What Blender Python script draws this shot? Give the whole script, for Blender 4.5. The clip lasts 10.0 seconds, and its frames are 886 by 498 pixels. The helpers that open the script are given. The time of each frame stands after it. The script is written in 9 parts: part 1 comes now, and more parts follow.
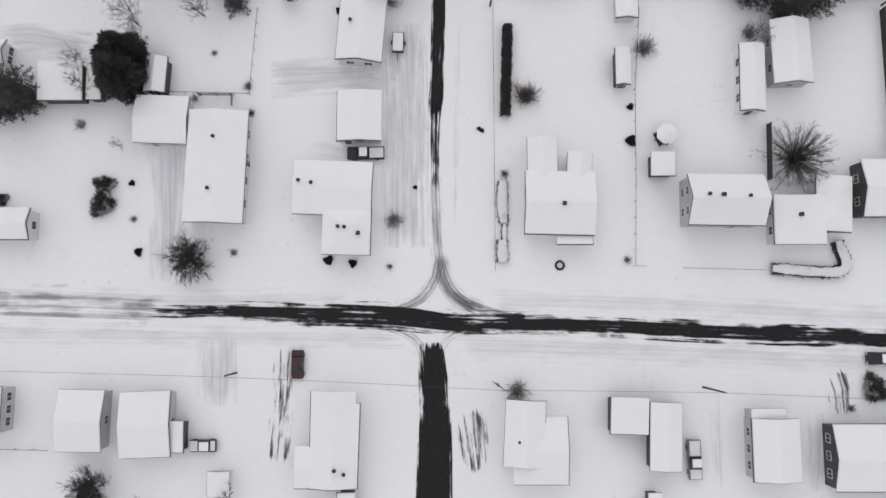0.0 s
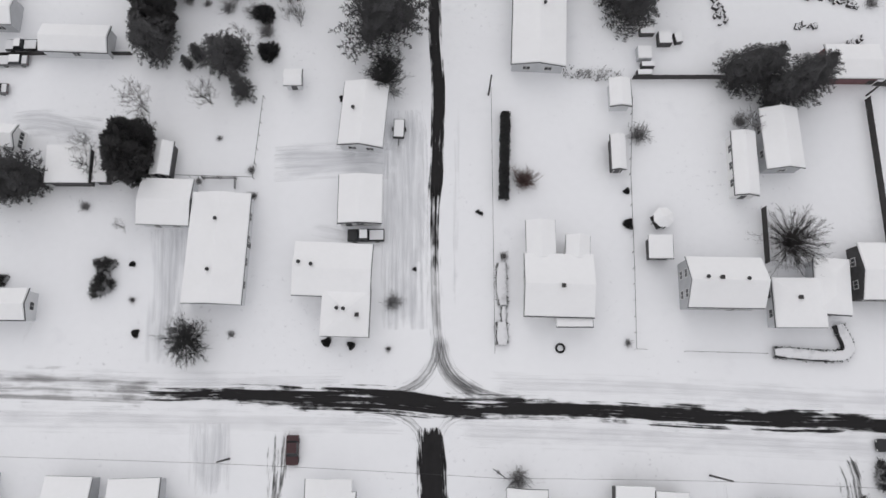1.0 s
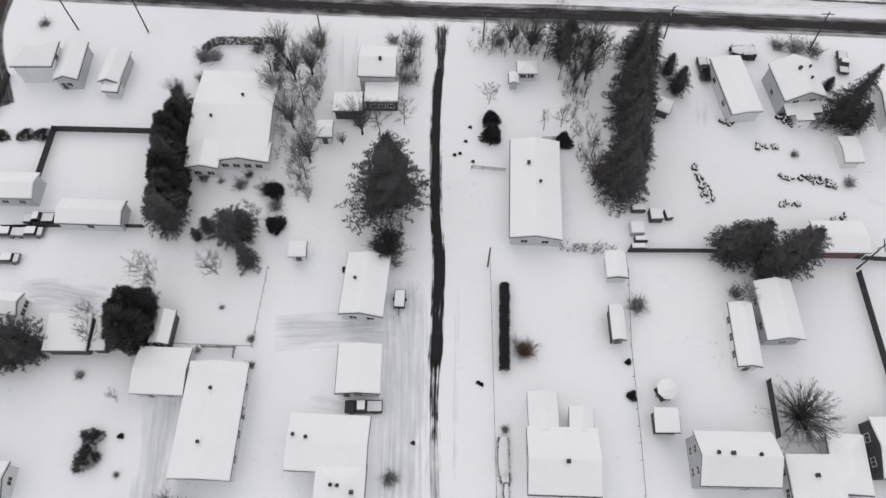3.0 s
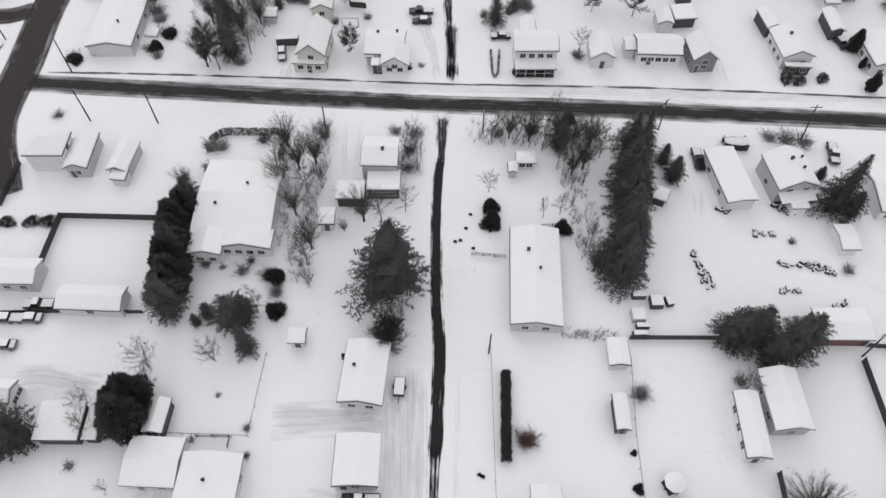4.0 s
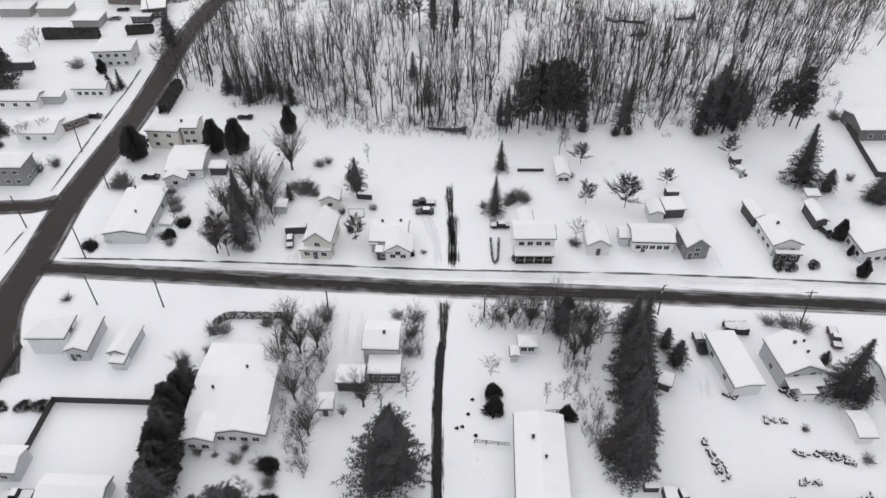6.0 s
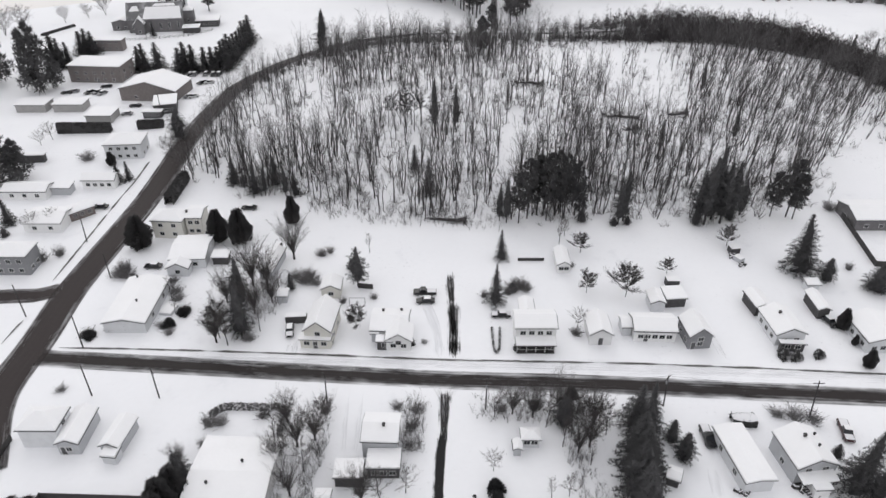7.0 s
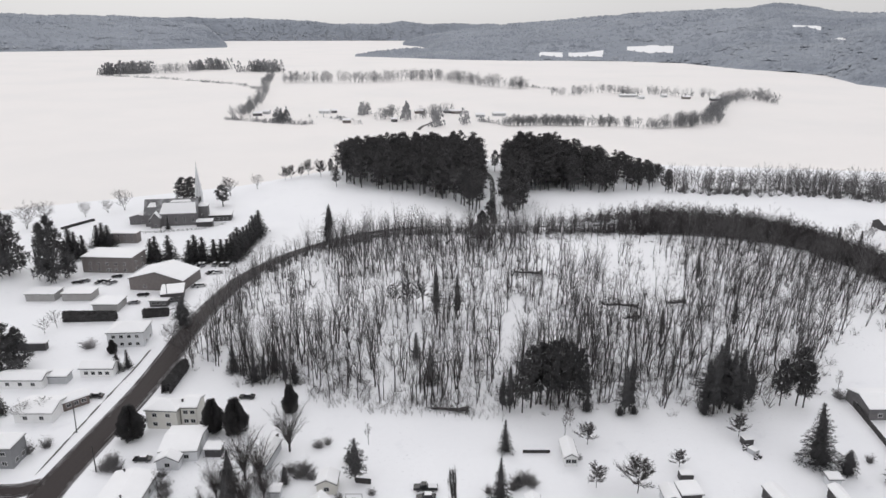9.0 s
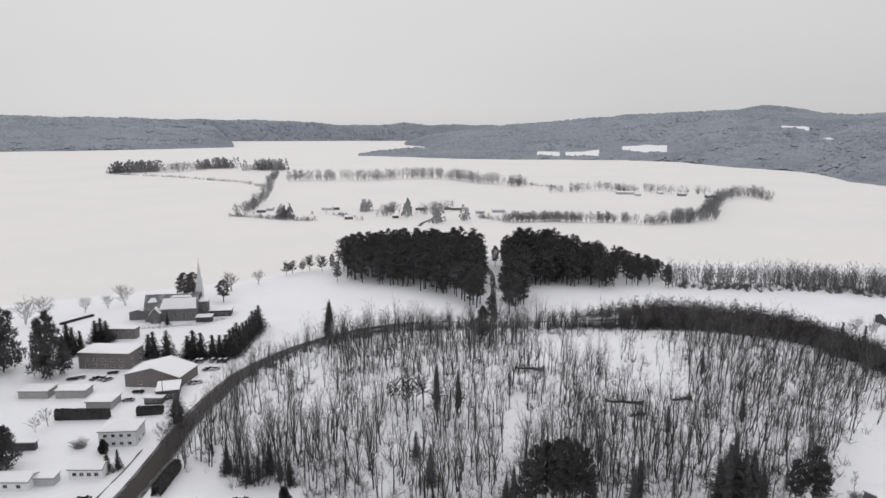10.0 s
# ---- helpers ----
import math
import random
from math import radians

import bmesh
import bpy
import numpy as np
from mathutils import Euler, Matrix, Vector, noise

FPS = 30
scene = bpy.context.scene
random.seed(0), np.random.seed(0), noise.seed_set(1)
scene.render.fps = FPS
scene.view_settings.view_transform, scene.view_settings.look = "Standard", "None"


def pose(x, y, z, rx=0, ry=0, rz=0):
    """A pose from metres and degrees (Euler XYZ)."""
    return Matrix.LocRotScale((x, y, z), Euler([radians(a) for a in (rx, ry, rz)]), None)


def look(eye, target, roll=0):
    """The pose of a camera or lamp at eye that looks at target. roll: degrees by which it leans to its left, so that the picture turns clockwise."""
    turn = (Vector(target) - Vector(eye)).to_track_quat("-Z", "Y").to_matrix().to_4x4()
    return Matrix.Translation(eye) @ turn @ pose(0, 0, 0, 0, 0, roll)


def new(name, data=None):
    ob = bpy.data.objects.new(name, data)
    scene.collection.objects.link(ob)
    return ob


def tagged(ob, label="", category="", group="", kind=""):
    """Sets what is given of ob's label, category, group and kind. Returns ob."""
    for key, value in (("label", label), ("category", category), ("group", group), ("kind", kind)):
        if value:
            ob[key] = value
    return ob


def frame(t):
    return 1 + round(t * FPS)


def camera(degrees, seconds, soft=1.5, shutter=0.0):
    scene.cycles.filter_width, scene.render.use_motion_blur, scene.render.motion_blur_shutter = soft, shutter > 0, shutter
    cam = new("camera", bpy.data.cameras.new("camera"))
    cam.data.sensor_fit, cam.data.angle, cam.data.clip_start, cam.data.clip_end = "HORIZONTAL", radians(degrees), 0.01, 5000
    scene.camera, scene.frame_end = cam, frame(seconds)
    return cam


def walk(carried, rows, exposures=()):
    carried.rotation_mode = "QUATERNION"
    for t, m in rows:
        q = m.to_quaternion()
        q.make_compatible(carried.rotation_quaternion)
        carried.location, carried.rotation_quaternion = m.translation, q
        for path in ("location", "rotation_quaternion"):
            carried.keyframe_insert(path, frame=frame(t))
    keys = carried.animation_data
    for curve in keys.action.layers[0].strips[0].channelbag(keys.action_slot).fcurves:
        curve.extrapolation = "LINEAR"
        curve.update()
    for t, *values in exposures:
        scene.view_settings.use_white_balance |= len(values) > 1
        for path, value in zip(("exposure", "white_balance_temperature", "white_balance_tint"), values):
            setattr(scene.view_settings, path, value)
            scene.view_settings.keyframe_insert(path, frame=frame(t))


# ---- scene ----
# the drone hovers on one spot and tilts its camera up from straight below to the horizon
EYE = 105.0
TILTS = [
    (0.0, -84.135, -1.826, 0.960),
    (0.5, -80.745, -1.672, 0.900),
    (1.0, -77.350, -1.525, 0.842),
    (1.5, -73.880, -1.384, 0.785),
    (2.0, -70.358, -1.250, 0.730),
    (2.5, -66.820, -1.123, 0.676),
    (4.0, -56.193, -0.780, 0.526),
    (4.5, -52.389, -0.678, 0.479),
    (5.0, -48.597, -0.584, 0.434),
    (5.5, -44.776, -0.496, 0.391),
    (7.0, -33.656, -0.271, 0.270),
    (7.5, -29.874, -0.210, 0.234),
    (8.0, -25.989, -0.154, 0.199),
    (8.5, -22.109, -0.106, 0.166),
    (9.0, -18.176, -0.064, 0.134),
    (9.5, -14.260, -0.029, 0.104),
    (10.0, -10.300, 0.000, 0.076),
]
cam = camera(65.34, 10.0)
walk(cam, [(t, pose(0, 0, EYE, 90 + tilt, 0, yaw) @ pose(0, 0, 0, 0, 0, lean)) for t, tilt, yaw, lean in TILTS],
     [(0.0, -0.46), (2.5, -0.40), (4.0, -0.31), (5.5, -0.24), (7.0, -0.17), (7.5, -0.19), (8.5, -0.21), (9.5, -0.28), (10.0, -0.39)])

# ---- light: an overcast winter sky, brighter overhead than at the horizon ----
world = bpy.data.worlds.new("world")
scene.world = world
world.use_nodes = True
wn, wl = world.node_tree.nodes, world.node_tree.links
wn.clear()
w_out, w_bg = wn.new("ShaderNodeOutputWorld"), wn.new("ShaderNodeBackground")
w_sky = wn.new("ShaderNodeTexSky")
w_sky.sky_type, w_sky.sun_disc = "NISHITA", False
w_sky.sun_elevation, w_sky.sun_rotation = radians(35), radians(345)
w_sat = wn.new("ShaderNodeHueSaturation")
w_sat.inputs["Saturation"].default_value, w_sat.inputs["Value"].default_value = 0.1, 0.10
w_co, w_sep = wn.new("ShaderNodeTexCoord"), wn.new("ShaderNodeSeparateXYZ")
w_ramp, w_noise, w_mix, w_cloud = wn.new("ShaderNodeValToRGB"), wn.new("ShaderNodeTexNoise"), wn.new("ShaderNodeMix"), wn.new("ShaderNodeMix")
w_ramp.color_ramp.elements[0].position, w_ramp.color_ramp.elements[0].color = 0.0, (0.75, 0.742, 0.748, 1)
w_ramp.color_ramp.elements[1].position, w_ramp.color_ramp.elements[1].color = 0.75, (1.12, 1.117, 1.16, 1)
mid = w_ramp.color_ramp.elements.new(0.12)
mid.color = (0.87, 0.863, 0.871, 1)
w_noise.inputs["Scale"].default_value, w_noise.inputs["Detail"].default_value = 3.0, 4.0
w_cloud.data_type = w_mix.data_type = "RGBA"
w_cloud.blend_type = "SOFT_LIGHT"
w_cloud.inputs[0].default_value = 0.22
w_mix.inputs[0].default_value = 0.85
wl.new(w_co.outputs["Generated"], w_sep.inputs[0])
wl.new(w_co.outputs["Generated"], w_noise.inputs["Vector"])
wl.new(w_sep.outputs["Z"], w_ramp.inputs[0])
wl.new(w_sky.outputs[0], w_sat.inputs["Color"])
wl.new(w_ramp.outputs[0], w_cloud.inputs[6])
wl.new(w_noise.outputs[0], w_cloud.inputs[7])
wl.new(w_sat.outputs[0], w_mix.inputs[6])
wl.new(w_cloud.outputs[2], w_mix.inputs[7])
wl.new(w_mix.outputs[2], w_bg.inputs[0])
w_bg.inputs[1].default_value = 1.0
wl.new(w_bg.outputs[0], w_out.inputs[0])
sun = new("sun", bpy.data.lights.new("sun", "SUN"))
sun.data.energy, sun.data.angle, sun.data.color = 0.4, radians(40), (1.0, 0.97, 0.93)
sun.matrix_world = look((-75, 280, 205), (0, 0, 0))


# ---- materials ----
def material(name, base, rough=0.7, vary=0.15, scale=2.0, fine=12.0, bump=0.15, dist=0.05, metal=0.0, second=None, share=(0.45, 0.65), object_random=0.0):
    """A surface with variation at two scales: base and a second colour mixed by a coarse noise, dimmed or lit by a fine one, with relief."""
    m = bpy.data.materials.new(name)
    m.use_nodes = True
    n, l = m.node_tree.nodes, m.node_tree.links
    b = n["Principled BSDF"]
    b.inputs["Roughness"].default_value, b.inputs["Metallic"].default_value = rough, metal
    co = n.new("ShaderNodeTexCoord")
    big, small = n.new("ShaderNodeTexNoise"), n.new("ShaderNodeTexNoise")
    big.inputs["Scale"].default_value, big.inputs["Detail"].default_value = scale, 4
    small.inputs["Scale"].default_value, small.inputs["Detail"].default_value = fine, 3
    for k in (big, small):
        l.new(co.outputs["Object"], k.inputs["Vector"])
    ramp = n.new("ShaderNodeMapRange")
    ramp.inputs[1].default_value, ramp.inputs[2].default_value = share
    l.new(big.outputs[0], ramp.inputs[0])
    mix = n.new("ShaderNodeMix")
    mix.data_type = "RGBA"
    mix.inputs[6].default_value = (*base, 1)
    mix.inputs[7].default_value = (*(second or [c * (1 - vary) for c in base]), 1)
    l.new(ramp.outputs[0], mix.inputs[0])
    hsv = n.new("ShaderNodeHueSaturation")
    rng = n.new("ShaderNodeMapRange")
    rng.inputs[3].default_value, rng.inputs[4].default_value = 1 - vary, 1 + vary
    l.new(small.outputs[0], rng.inputs[0])
    l.new(mix.outputs[2], hsv.inputs["Color"])
    last = rng.outputs[0]
    if object_random:
        info, r2, mul = n.new("ShaderNodeObjectInfo"), n.new("ShaderNodeMapRange"), n.new("ShaderNodeMath")
        r2.inputs[3].default_value, r2.inputs[4].default_value = 1 - object_random, 1 + object_random
        mul.operation = "MULTIPLY"
        l.new(info.outputs["Random"], r2.inputs[0])
        l.new(r2.outputs[0], mul.inputs[0])
        l.new(rng.outputs[0], mul.inputs[1])
        last = mul.outputs[0]
    l.new(last, hsv.inputs["Value"])
    l.new(hsv.outputs[0], b.inputs["Base Color"])
    bp = n.new("ShaderNodeBump")
    bp.inputs["Strength"].default_value, bp.inputs["Distance"].default_value = bump, dist
    l.new(small.outputs[0], bp.inputs["Height"])
    l.new(bp.outputs[0], b.inputs["Normal"])
    return m


SNOW_ROOF = material("roof_snow", (0.925, 0.925, 0.935), 0.65, 0.02, 0.25, 1.5, 0.3, 0.06)
SNOW_THIN = material("thin_snow", (0.80, 0.80, 0.82), 0.65, 0.05, 0.6, 6.0, 0.3, 0.04, second=(0.55, 0.55, 0.57), share=(0.55, 0.8))
SNOW_LAKE = material("lake_snow", (0.90, 0.868, 0.845), 0.8, 0.012, 0.006, 0.05, 0.1, 0.2, second=(0.87, 0.845, 0.826))
SIDING = {
    "white": material("white_siding", (0.8, 0.8, 0.8), 0.6, 0.05, 0.7, 9.0, object_random=0.05),
    "grey": material("grey_siding", (0.5, 0.51, 0.53), 0.6, 0.07, 0.7, 9.0, object_random=0.1),
    "pale": material("pale_grey_siding", (0.68, 0.69, 0.71), 0.6, 0.06, 0.7, 9.0, object_random=0.08),
    "cream": material("cream_siding", (0.68, 0.665, 0.62), 0.6, 0.05, 0.7, 9.0),
    "mid": material("slate_grey_siding", (0.24, 0.243, 0.255), 0.65, 0.08, 0.7, 9.0),
    "dark": material("dark_board_siding", (0.07, 0.068, 0.07), 0.75, 0.2, 1.0, 6.0),
    "brown": material("brown_wood_siding", (0.16, 0.13, 0.12), 0.75, 0.15, 1.0, 6.0),
    "red": material("dark_red_siding", (0.17, 0.08, 0.085), 0.7, 0.12, 1.0, 8.0),
    "brick": material("weathered_brick", (0.2, 0.18, 0.175), 0.85, 0.18, 1.2, 14.0, 0.3),
    "stone": material("grey_stone", (0.17, 0.165, 0.17), 0.85, 0.2, 0.8, 8.0, 0.3),
    "block": material("grey_block", (0.36, 0.355, 0.35), 0.85, 0.08, 0.5, 6.0),
}
# dark roof trim, its colour lowered further to include the shadow under the eaves
TRIM = material("eave_shaded_trim", (0.10, 0.10, 0.105), 0.7, 0.2)
FRAME = material("white_window_frame", (0.68, 0.68, 0.68), 0.5, 0.04)
GLASS = material("dark_window_glass", (0.02, 0.022, 0.026), 0.08, 0.1)
VENT = material("black_vent_metal", (0.03, 0.03, 0.032), 0.5, 0.2)
BRICK = material("chimney_brick", (0.085, 0.078, 0.077), 0.85, 0.2, 2.0, 14.0)
WOOD = material("dark_weathered_wood", (0.045, 0.042, 0.042), 0.8, 0.2, 1.0, 7.0)
BARK = material("winter_bark", (0.045, 0.041, 0.041), 0.9, 0.25, 0.8, 6.0, object_random=0.2)
TWIG = material("bare_twigs", (0.19, 0.183, 0.186), 0.9, 0.2, 0.6, 5.0, object_random=0.25)
TWIG_GARDEN = material("garden_twigs", (0.095, 0.087, 0.087), 0.9, 0.2, 0.6, 5.0, object_random=0.25)
TWIG_RED = material("reddish_bare_twigs", (0.15, 0.10, 0.095), 0.9, 0.2, 0.6, 5.0)
NEEDLE = material("dark_conifer_needles", (0.068, 0.067, 0.069), 0.85, 0.35, 0.9, 5.0, second=(0.105, 0.104, 0.109), share=(0.5, 0.75), object_random=0.2)
CEDAR = material("cedar_foliage", (0.068, 0.066, 0.067), 0.9, 0.3, 0.6, 4.0, object_random=0.15)
SHRUB = material("snow_dusted_shrub", (0.085, 0.083, 0.083), 0.9, 0.3, 1.6, 9.0, second=(0.62, 0.62, 0.63), share=(0.47, 0.6))
BRUSH = material("dark_brown_brush", (0.062, 0.056, 0.058), 0.9, 0.3, 0.3, 3.0, second=(0.1, 0.091, 0.093), share=(0.5, 0.75))
SHRUB_DARK = material("dark_evergreen_shrub", (0.045, 0.045, 0.046), 0.9, 0.3, 2.5, 9.0)
RUBBER = material("tyre_rubber", (0.02, 0.02, 0.02), 0.8, 0.2)
PAINT = {
    "black": material("black_car_paint", (0.018, 0.018, 0.02), 0.25, 0.15),
    "maroon": material("maroon_car_paint", (0.055, 0.02, 0.023), 0.25, 0.12),
    "silver": material("grey_car_paint", (0.22, 0.22, 0.23), 0.3, 0.08, metal=0.3),
    "white": material("white_car_paint", (0.6, 0.6, 0.6), 0.3, 0.05),
}
GALV = material("galvanised_metal", (0.35, 0.35, 0.36), 0.45, 0.1, metal=0.6)
# far hills and their trees: blue-grey distance haze is put into both base colours
HILL = material("hazed_snowy_hillside", (0.265, 0.29, 0.332), 0.95, 0.2, 0.006, 0.06, 0.02, 0.5, second=(0.30, 0.325, 0.37), share=(0.40, 0.66))
HILL_WOOD = material("hazed_hillside_trees", (0.265, 0.29, 0.332), 0.95, 0.2, 0.004, 0.03, 0.02, 0.5, second=(0.37, 0.395, 0.435), share=(0.35, 0.68))
# trees of the far shores, paler than near ones: haze mixed into the grey
FAR_TREES = material("hazed_far_wood", (0.15, 0.155, 0.165), 0.95, 0.3, 0.02, 0.3, second=(0.36, 0.36, 0.37), share=(0.35, 0.65))
SLATE = material("grey_slate", (0.15, 0.15, 0.155), 0.7, 0.15, 0.3, 2.0, second=(0.45, 0.45, 0.46), share=(0.5, 0.72))
STAND = material("old_pine_needles", (0.085, 0.082, 0.084), 0.9, 0.3, 0.08, 0.8, object_random=0.2)


def ground_material():
    """Trodden snow: coarse drifts, fine grain, and thin grey patches where the earth and old ice show through."""
    m = material("trodden_snow", (0.925, 0.93, 0.95), 0.7, 0.02, 0.03, 0.8, 0.35, 0.1, second=(0.9, 0.905, 0.928), share=(0.4, 0.65))
    n, l = m.node_tree.nodes, m.node_tree.links
    b = n["Principled BSDF"]
    src = b.inputs["Base Color"].links[0].from_socket
    co = n["Texture Coordinate"]
    patch, rng, mix = n.new("ShaderNodeTexNoise"), n.new("ShaderNodeMapRange"), n.new("ShaderNodeMix")
    patch.inputs["Scale"].default_value, patch.inputs["Detail"].default_value, patch.inputs["Roughness"].default_value = 0.12, 8, 0.65
    l.new(co.outputs["Object"], patch.inputs["Vector"])
    rng.inputs[1].default_value, rng.inputs[2].default_value = 0.60, 0.78
    rng.inputs[4].default_value = 0.55
    l.new(patch.outputs[0], rng.inputs[0])
    mix.data_type = "RGBA"
    mix.inputs[7].default_value = (0.74, 0.745, 0.78, 1)
    l.new(src, mix.inputs[6])
    l.new(rng.outputs[0], mix.inputs[0])
    foot, far, r1, r2, mul, step = [n.new("ShaderNode" + k) for k in ("TexNoise", "TexNoise", "MapRange", "MapRange", "Math", "Mix")]
    foot.inputs["Scale"].default_value, foot.inputs["Detail"].default_value = 1.3, 4
    far.inputs["Scale"].default_value, far.inputs["Detail"].default_value = 0.045, 3
    for k in (foot, far):
        l.new(co.outputs["Object"], k.inputs["Vector"])
    r1.inputs[1].default_value, r1.inputs[2].default_value, r1.inputs[4].default_value = 0.62, 0.72, 0.6
    r2.inputs[1].default_value, r2.inputs[2].default_value = 0.48, 0.66
    l.new(foot.outputs[0], r1.inputs[0])
    l.new(far.outputs[0], r2.inputs[0])
    mul.operation = "MULTIPLY"
    l.new(r1.outputs[0], mul.inputs[0])
    l.new(r2.outputs[0], mul.inputs[1])
    step.data_type = "RGBA"
    step.inputs[7].default_value = (0.58, 0.58, 0.61, 1)
    l.new(mix.outputs[2], step.inputs[6])
    l.new(mul.outputs[0], step.inputs[0])
    l.new(step.outputs[2], b.inputs["Base Color"])
    return m


def road_material(name, dark=(0.021, 0.02, 0.021), bare=0.5, edge=0.8, streak=(2.2, 0.035), rag=1.0, soft=0.1, strong=1.0):
    """Ploughed asphalt that shows where tyres run: streaked along the lane and ragged at its sides; elsewhere the snow beneath shows.
    One UV map runs across from 0 to 1, the other in metres across and along. edge: metres over which the sides fray."""
    m = bpy.data.materials.new(name)
    m.use_nodes = True
    n, l = m.node_tree.nodes, m.node_tree.links
    b = n["Principled BSDF"]
    met, sep = n.new("ShaderNodeUVMap"), n.new("ShaderNodeSeparateXYZ")
    met.uv_map = "Metres"
    l.new(met.outputs[0], sep.inputs[0])
    uv, sep1 = n.new("ShaderNodeUVMap"), n.new("ShaderNodeSeparateXYZ")
    uv.uv_map = "Across"
    l.new(uv.outputs[0], sep1.inputs[0])

    def calc(op, x, y=None):
        k = n.new("ShaderNodeMath")
        k.operation = op
        for i, s in enumerate((x, y)):
            if isinstance(s, (int, float)):
                k.inputs[i].default_value = s
            elif s is not None:
                l.new(s, k.inputs[i])
        return k.outputs[0]

    def pattern(fx, fy, detail, rough):
        com, t = n.new("ShaderNodeCombineXYZ"), n.new("ShaderNodeTexNoise")
        l.new(calc("MULTIPLY", sep.outputs[0], fx), com.inputs[0])
        l.new(calc("MULTIPLY", sep.outputs[1], fy), com.inputs[1])
        t.inputs["Scale"].default_value, t.inputs["Detail"].default_value, t.inputs["Roughness"].default_value = 1.0, detail, rough
        l.new(com.outputs[0], t.inputs["Vector"])
        return calc("SUBTRACT", t.outputs[0], 0.5)

    inset = n.new("ShaderNodeMapRange")
    inset.inputs[1].default_value, inset.inputs[2].default_value = 0.0, edge
    l.new(sep1.outputs[1], inset.inputs[0])
    s = calc("ADD", calc("MULTIPLY", pattern(streak[0], streak[1], 5, 0.6), 3.2 * rag), calc("MULTIPLY", pattern(0.5, 0.16, 5, 0.65), 2.6 * rag))
    s = calc("ADD", calc("ADD", s, inset.outputs[0]), bare - 1.0)
    cut = n.new("ShaderNodeMapRange")
    cut.inputs[1].default_value, cut.inputs[2].default_value, cut.inputs[4].default_value = -soft, soft, strong
    l.new(s, cut.inputs[0])
    rim = n.new("ShaderNodeMapRange")
    rim.inputs[1].default_value, rim.inputs[2].default_value = 0.0, 0.12
    l.new(sep1.outputs[1], rim.inputs[0])
    grain = n.new("ShaderNodeTexNoise")
    grain.inputs["Scale"].default_value, grain.inputs["Detail"].default_value = 1.2, 6
    co = n.new("ShaderNodeTexCoord")
    l.new(co.outputs["Object"], grain.inputs["Vector"])
    asphalt = n.new("ShaderNodeMix")
    asphalt.data_type = "RGBA"
    asphalt.inputs[6].default_value = (*[c * 0.82 for c in dark], 1)
    asphalt.inputs[7].default_value = (*[c * 1.25 for c in dark], 1)
    l.new(calc("ADD", grain.outputs[0], pattern(1.6, 0.05, 3, 0.5)), asphalt.inputs[0])
    l.new(asphalt.outputs[2], b.inputs["Base Color"])
    b.inputs["Roughness"].default_value, b.inputs["Specular IOR Level"].default_value = 0.6, 0.12
    l.new(calc("MULTIPLY", cut.outputs[0], rim.outputs[0]), b.inputs["Alpha"])
    return m


# ---- building blocks ----
def mesh_of(name, verts, faces, mat=None, smooth=False):
    me = bpy.data.meshes.new(name)
    me.from_pydata([tuple(v) for v in verts], [], faces)
    if mat:
        me.materials.append(mat)
    if smooth:
        me.polygons.foreach_set("use_smooth", [True] * len(me.polygons))
    me.update()
    return me


def part(name, bm, mat, parent, label=""):
    me = bpy.data.meshes.new(name)
    bm.to_mesh(me)
    bm.free()
    me.materials.append(mat)
    ob = new(name, me)
    ob.parent = parent
    return tagged(ob, label)


def mesh_part(name, me, parent, m=None, label=""):
    ob = new(name, me)
    ob.parent = parent
    if m is not None:
        ob.matrix_basis = m
    return tagged(ob, label)


def add_box(bm, x0, x1, y0, y1, z0, z1, bevel=0.0, m=None):
    vs = [bm.verts.new((x, y, z)) for z in (z0, z1) for y in (y0, y1) for x in (x0, x1)]
    fs = [bm.faces.new([vs[i] for i in f]) for f in ((0, 2, 3, 1), (4, 5, 7, 6), (0, 1, 5, 4), (1, 3, 7, 5), (3, 2, 6, 7), (2, 0, 4, 6))]
    if bevel:
        es = {e for f in fs for e in f.edges}
        r = bmesh.ops.bevel(bm, geom=list(es), offset=bevel, segments=2, affect="EDGES", profile=0.6)
        vs = list({v for f in r["faces"] for v in f.verts} | {v for v in vs if v.is_valid})
    if m is not None:
        bmesh.ops.transform(bm, matrix=m, verts=vs)
    return vs


def box(x0, x1, y0, y1, z0, z1, bevel=0.0, m=None):
    bm = bmesh.new()
    add_box(bm, x0, x1, y0, y1, z0, z1, bevel, m)
    return bm


def thing(name, x, y, z=0.0, rot=0.0, label="", category="", group=""):
    ob = new(name)
    ob.empty_display_size = 0.5
    ob.matrix_basis = pose(x, y, z, 0, 0, rot)
    return tagged(ob, label, category, group)


def land(x, y):
    """Height of the snowy ground: level town, a low knoll under the wood, a fall to the lake in the north."""
    knoll = 0.0
    rx, ry = (x - 22) / 185.0, (y - 262) / 92.0
    r = rx * rx + ry * ry
    if r < 1:
        knoll = 5.0 * (1 - r) ** 2
    shore = shore_y(x)
    d = shore - y
    if d > 40:
        fall = 0.0
    else:
        k = max(0.0, min(1.0, (40 - d) / 80.0))
        fall = -11.0 * k * k * (3 - 2 * k)
    return knoll + fall


SHORE = [(-900, 260), (-420, 330), (-300, 395), (-215, 440), (-140, 480), (-60, 560), (40, 580), (150, 560), (260, 545), (420, 520), (900, 420)]


def shore_y(x):
    if x <= SHORE[0][0]:
        return SHORE[0][1]
    for (xa, ya), (xb, yb) in zip(SHORE, SHORE[1:]):
        if x <= xb:
            return ya + (yb - ya) * (x - xa) / (xb - xa)
    return SHORE[-1][1]


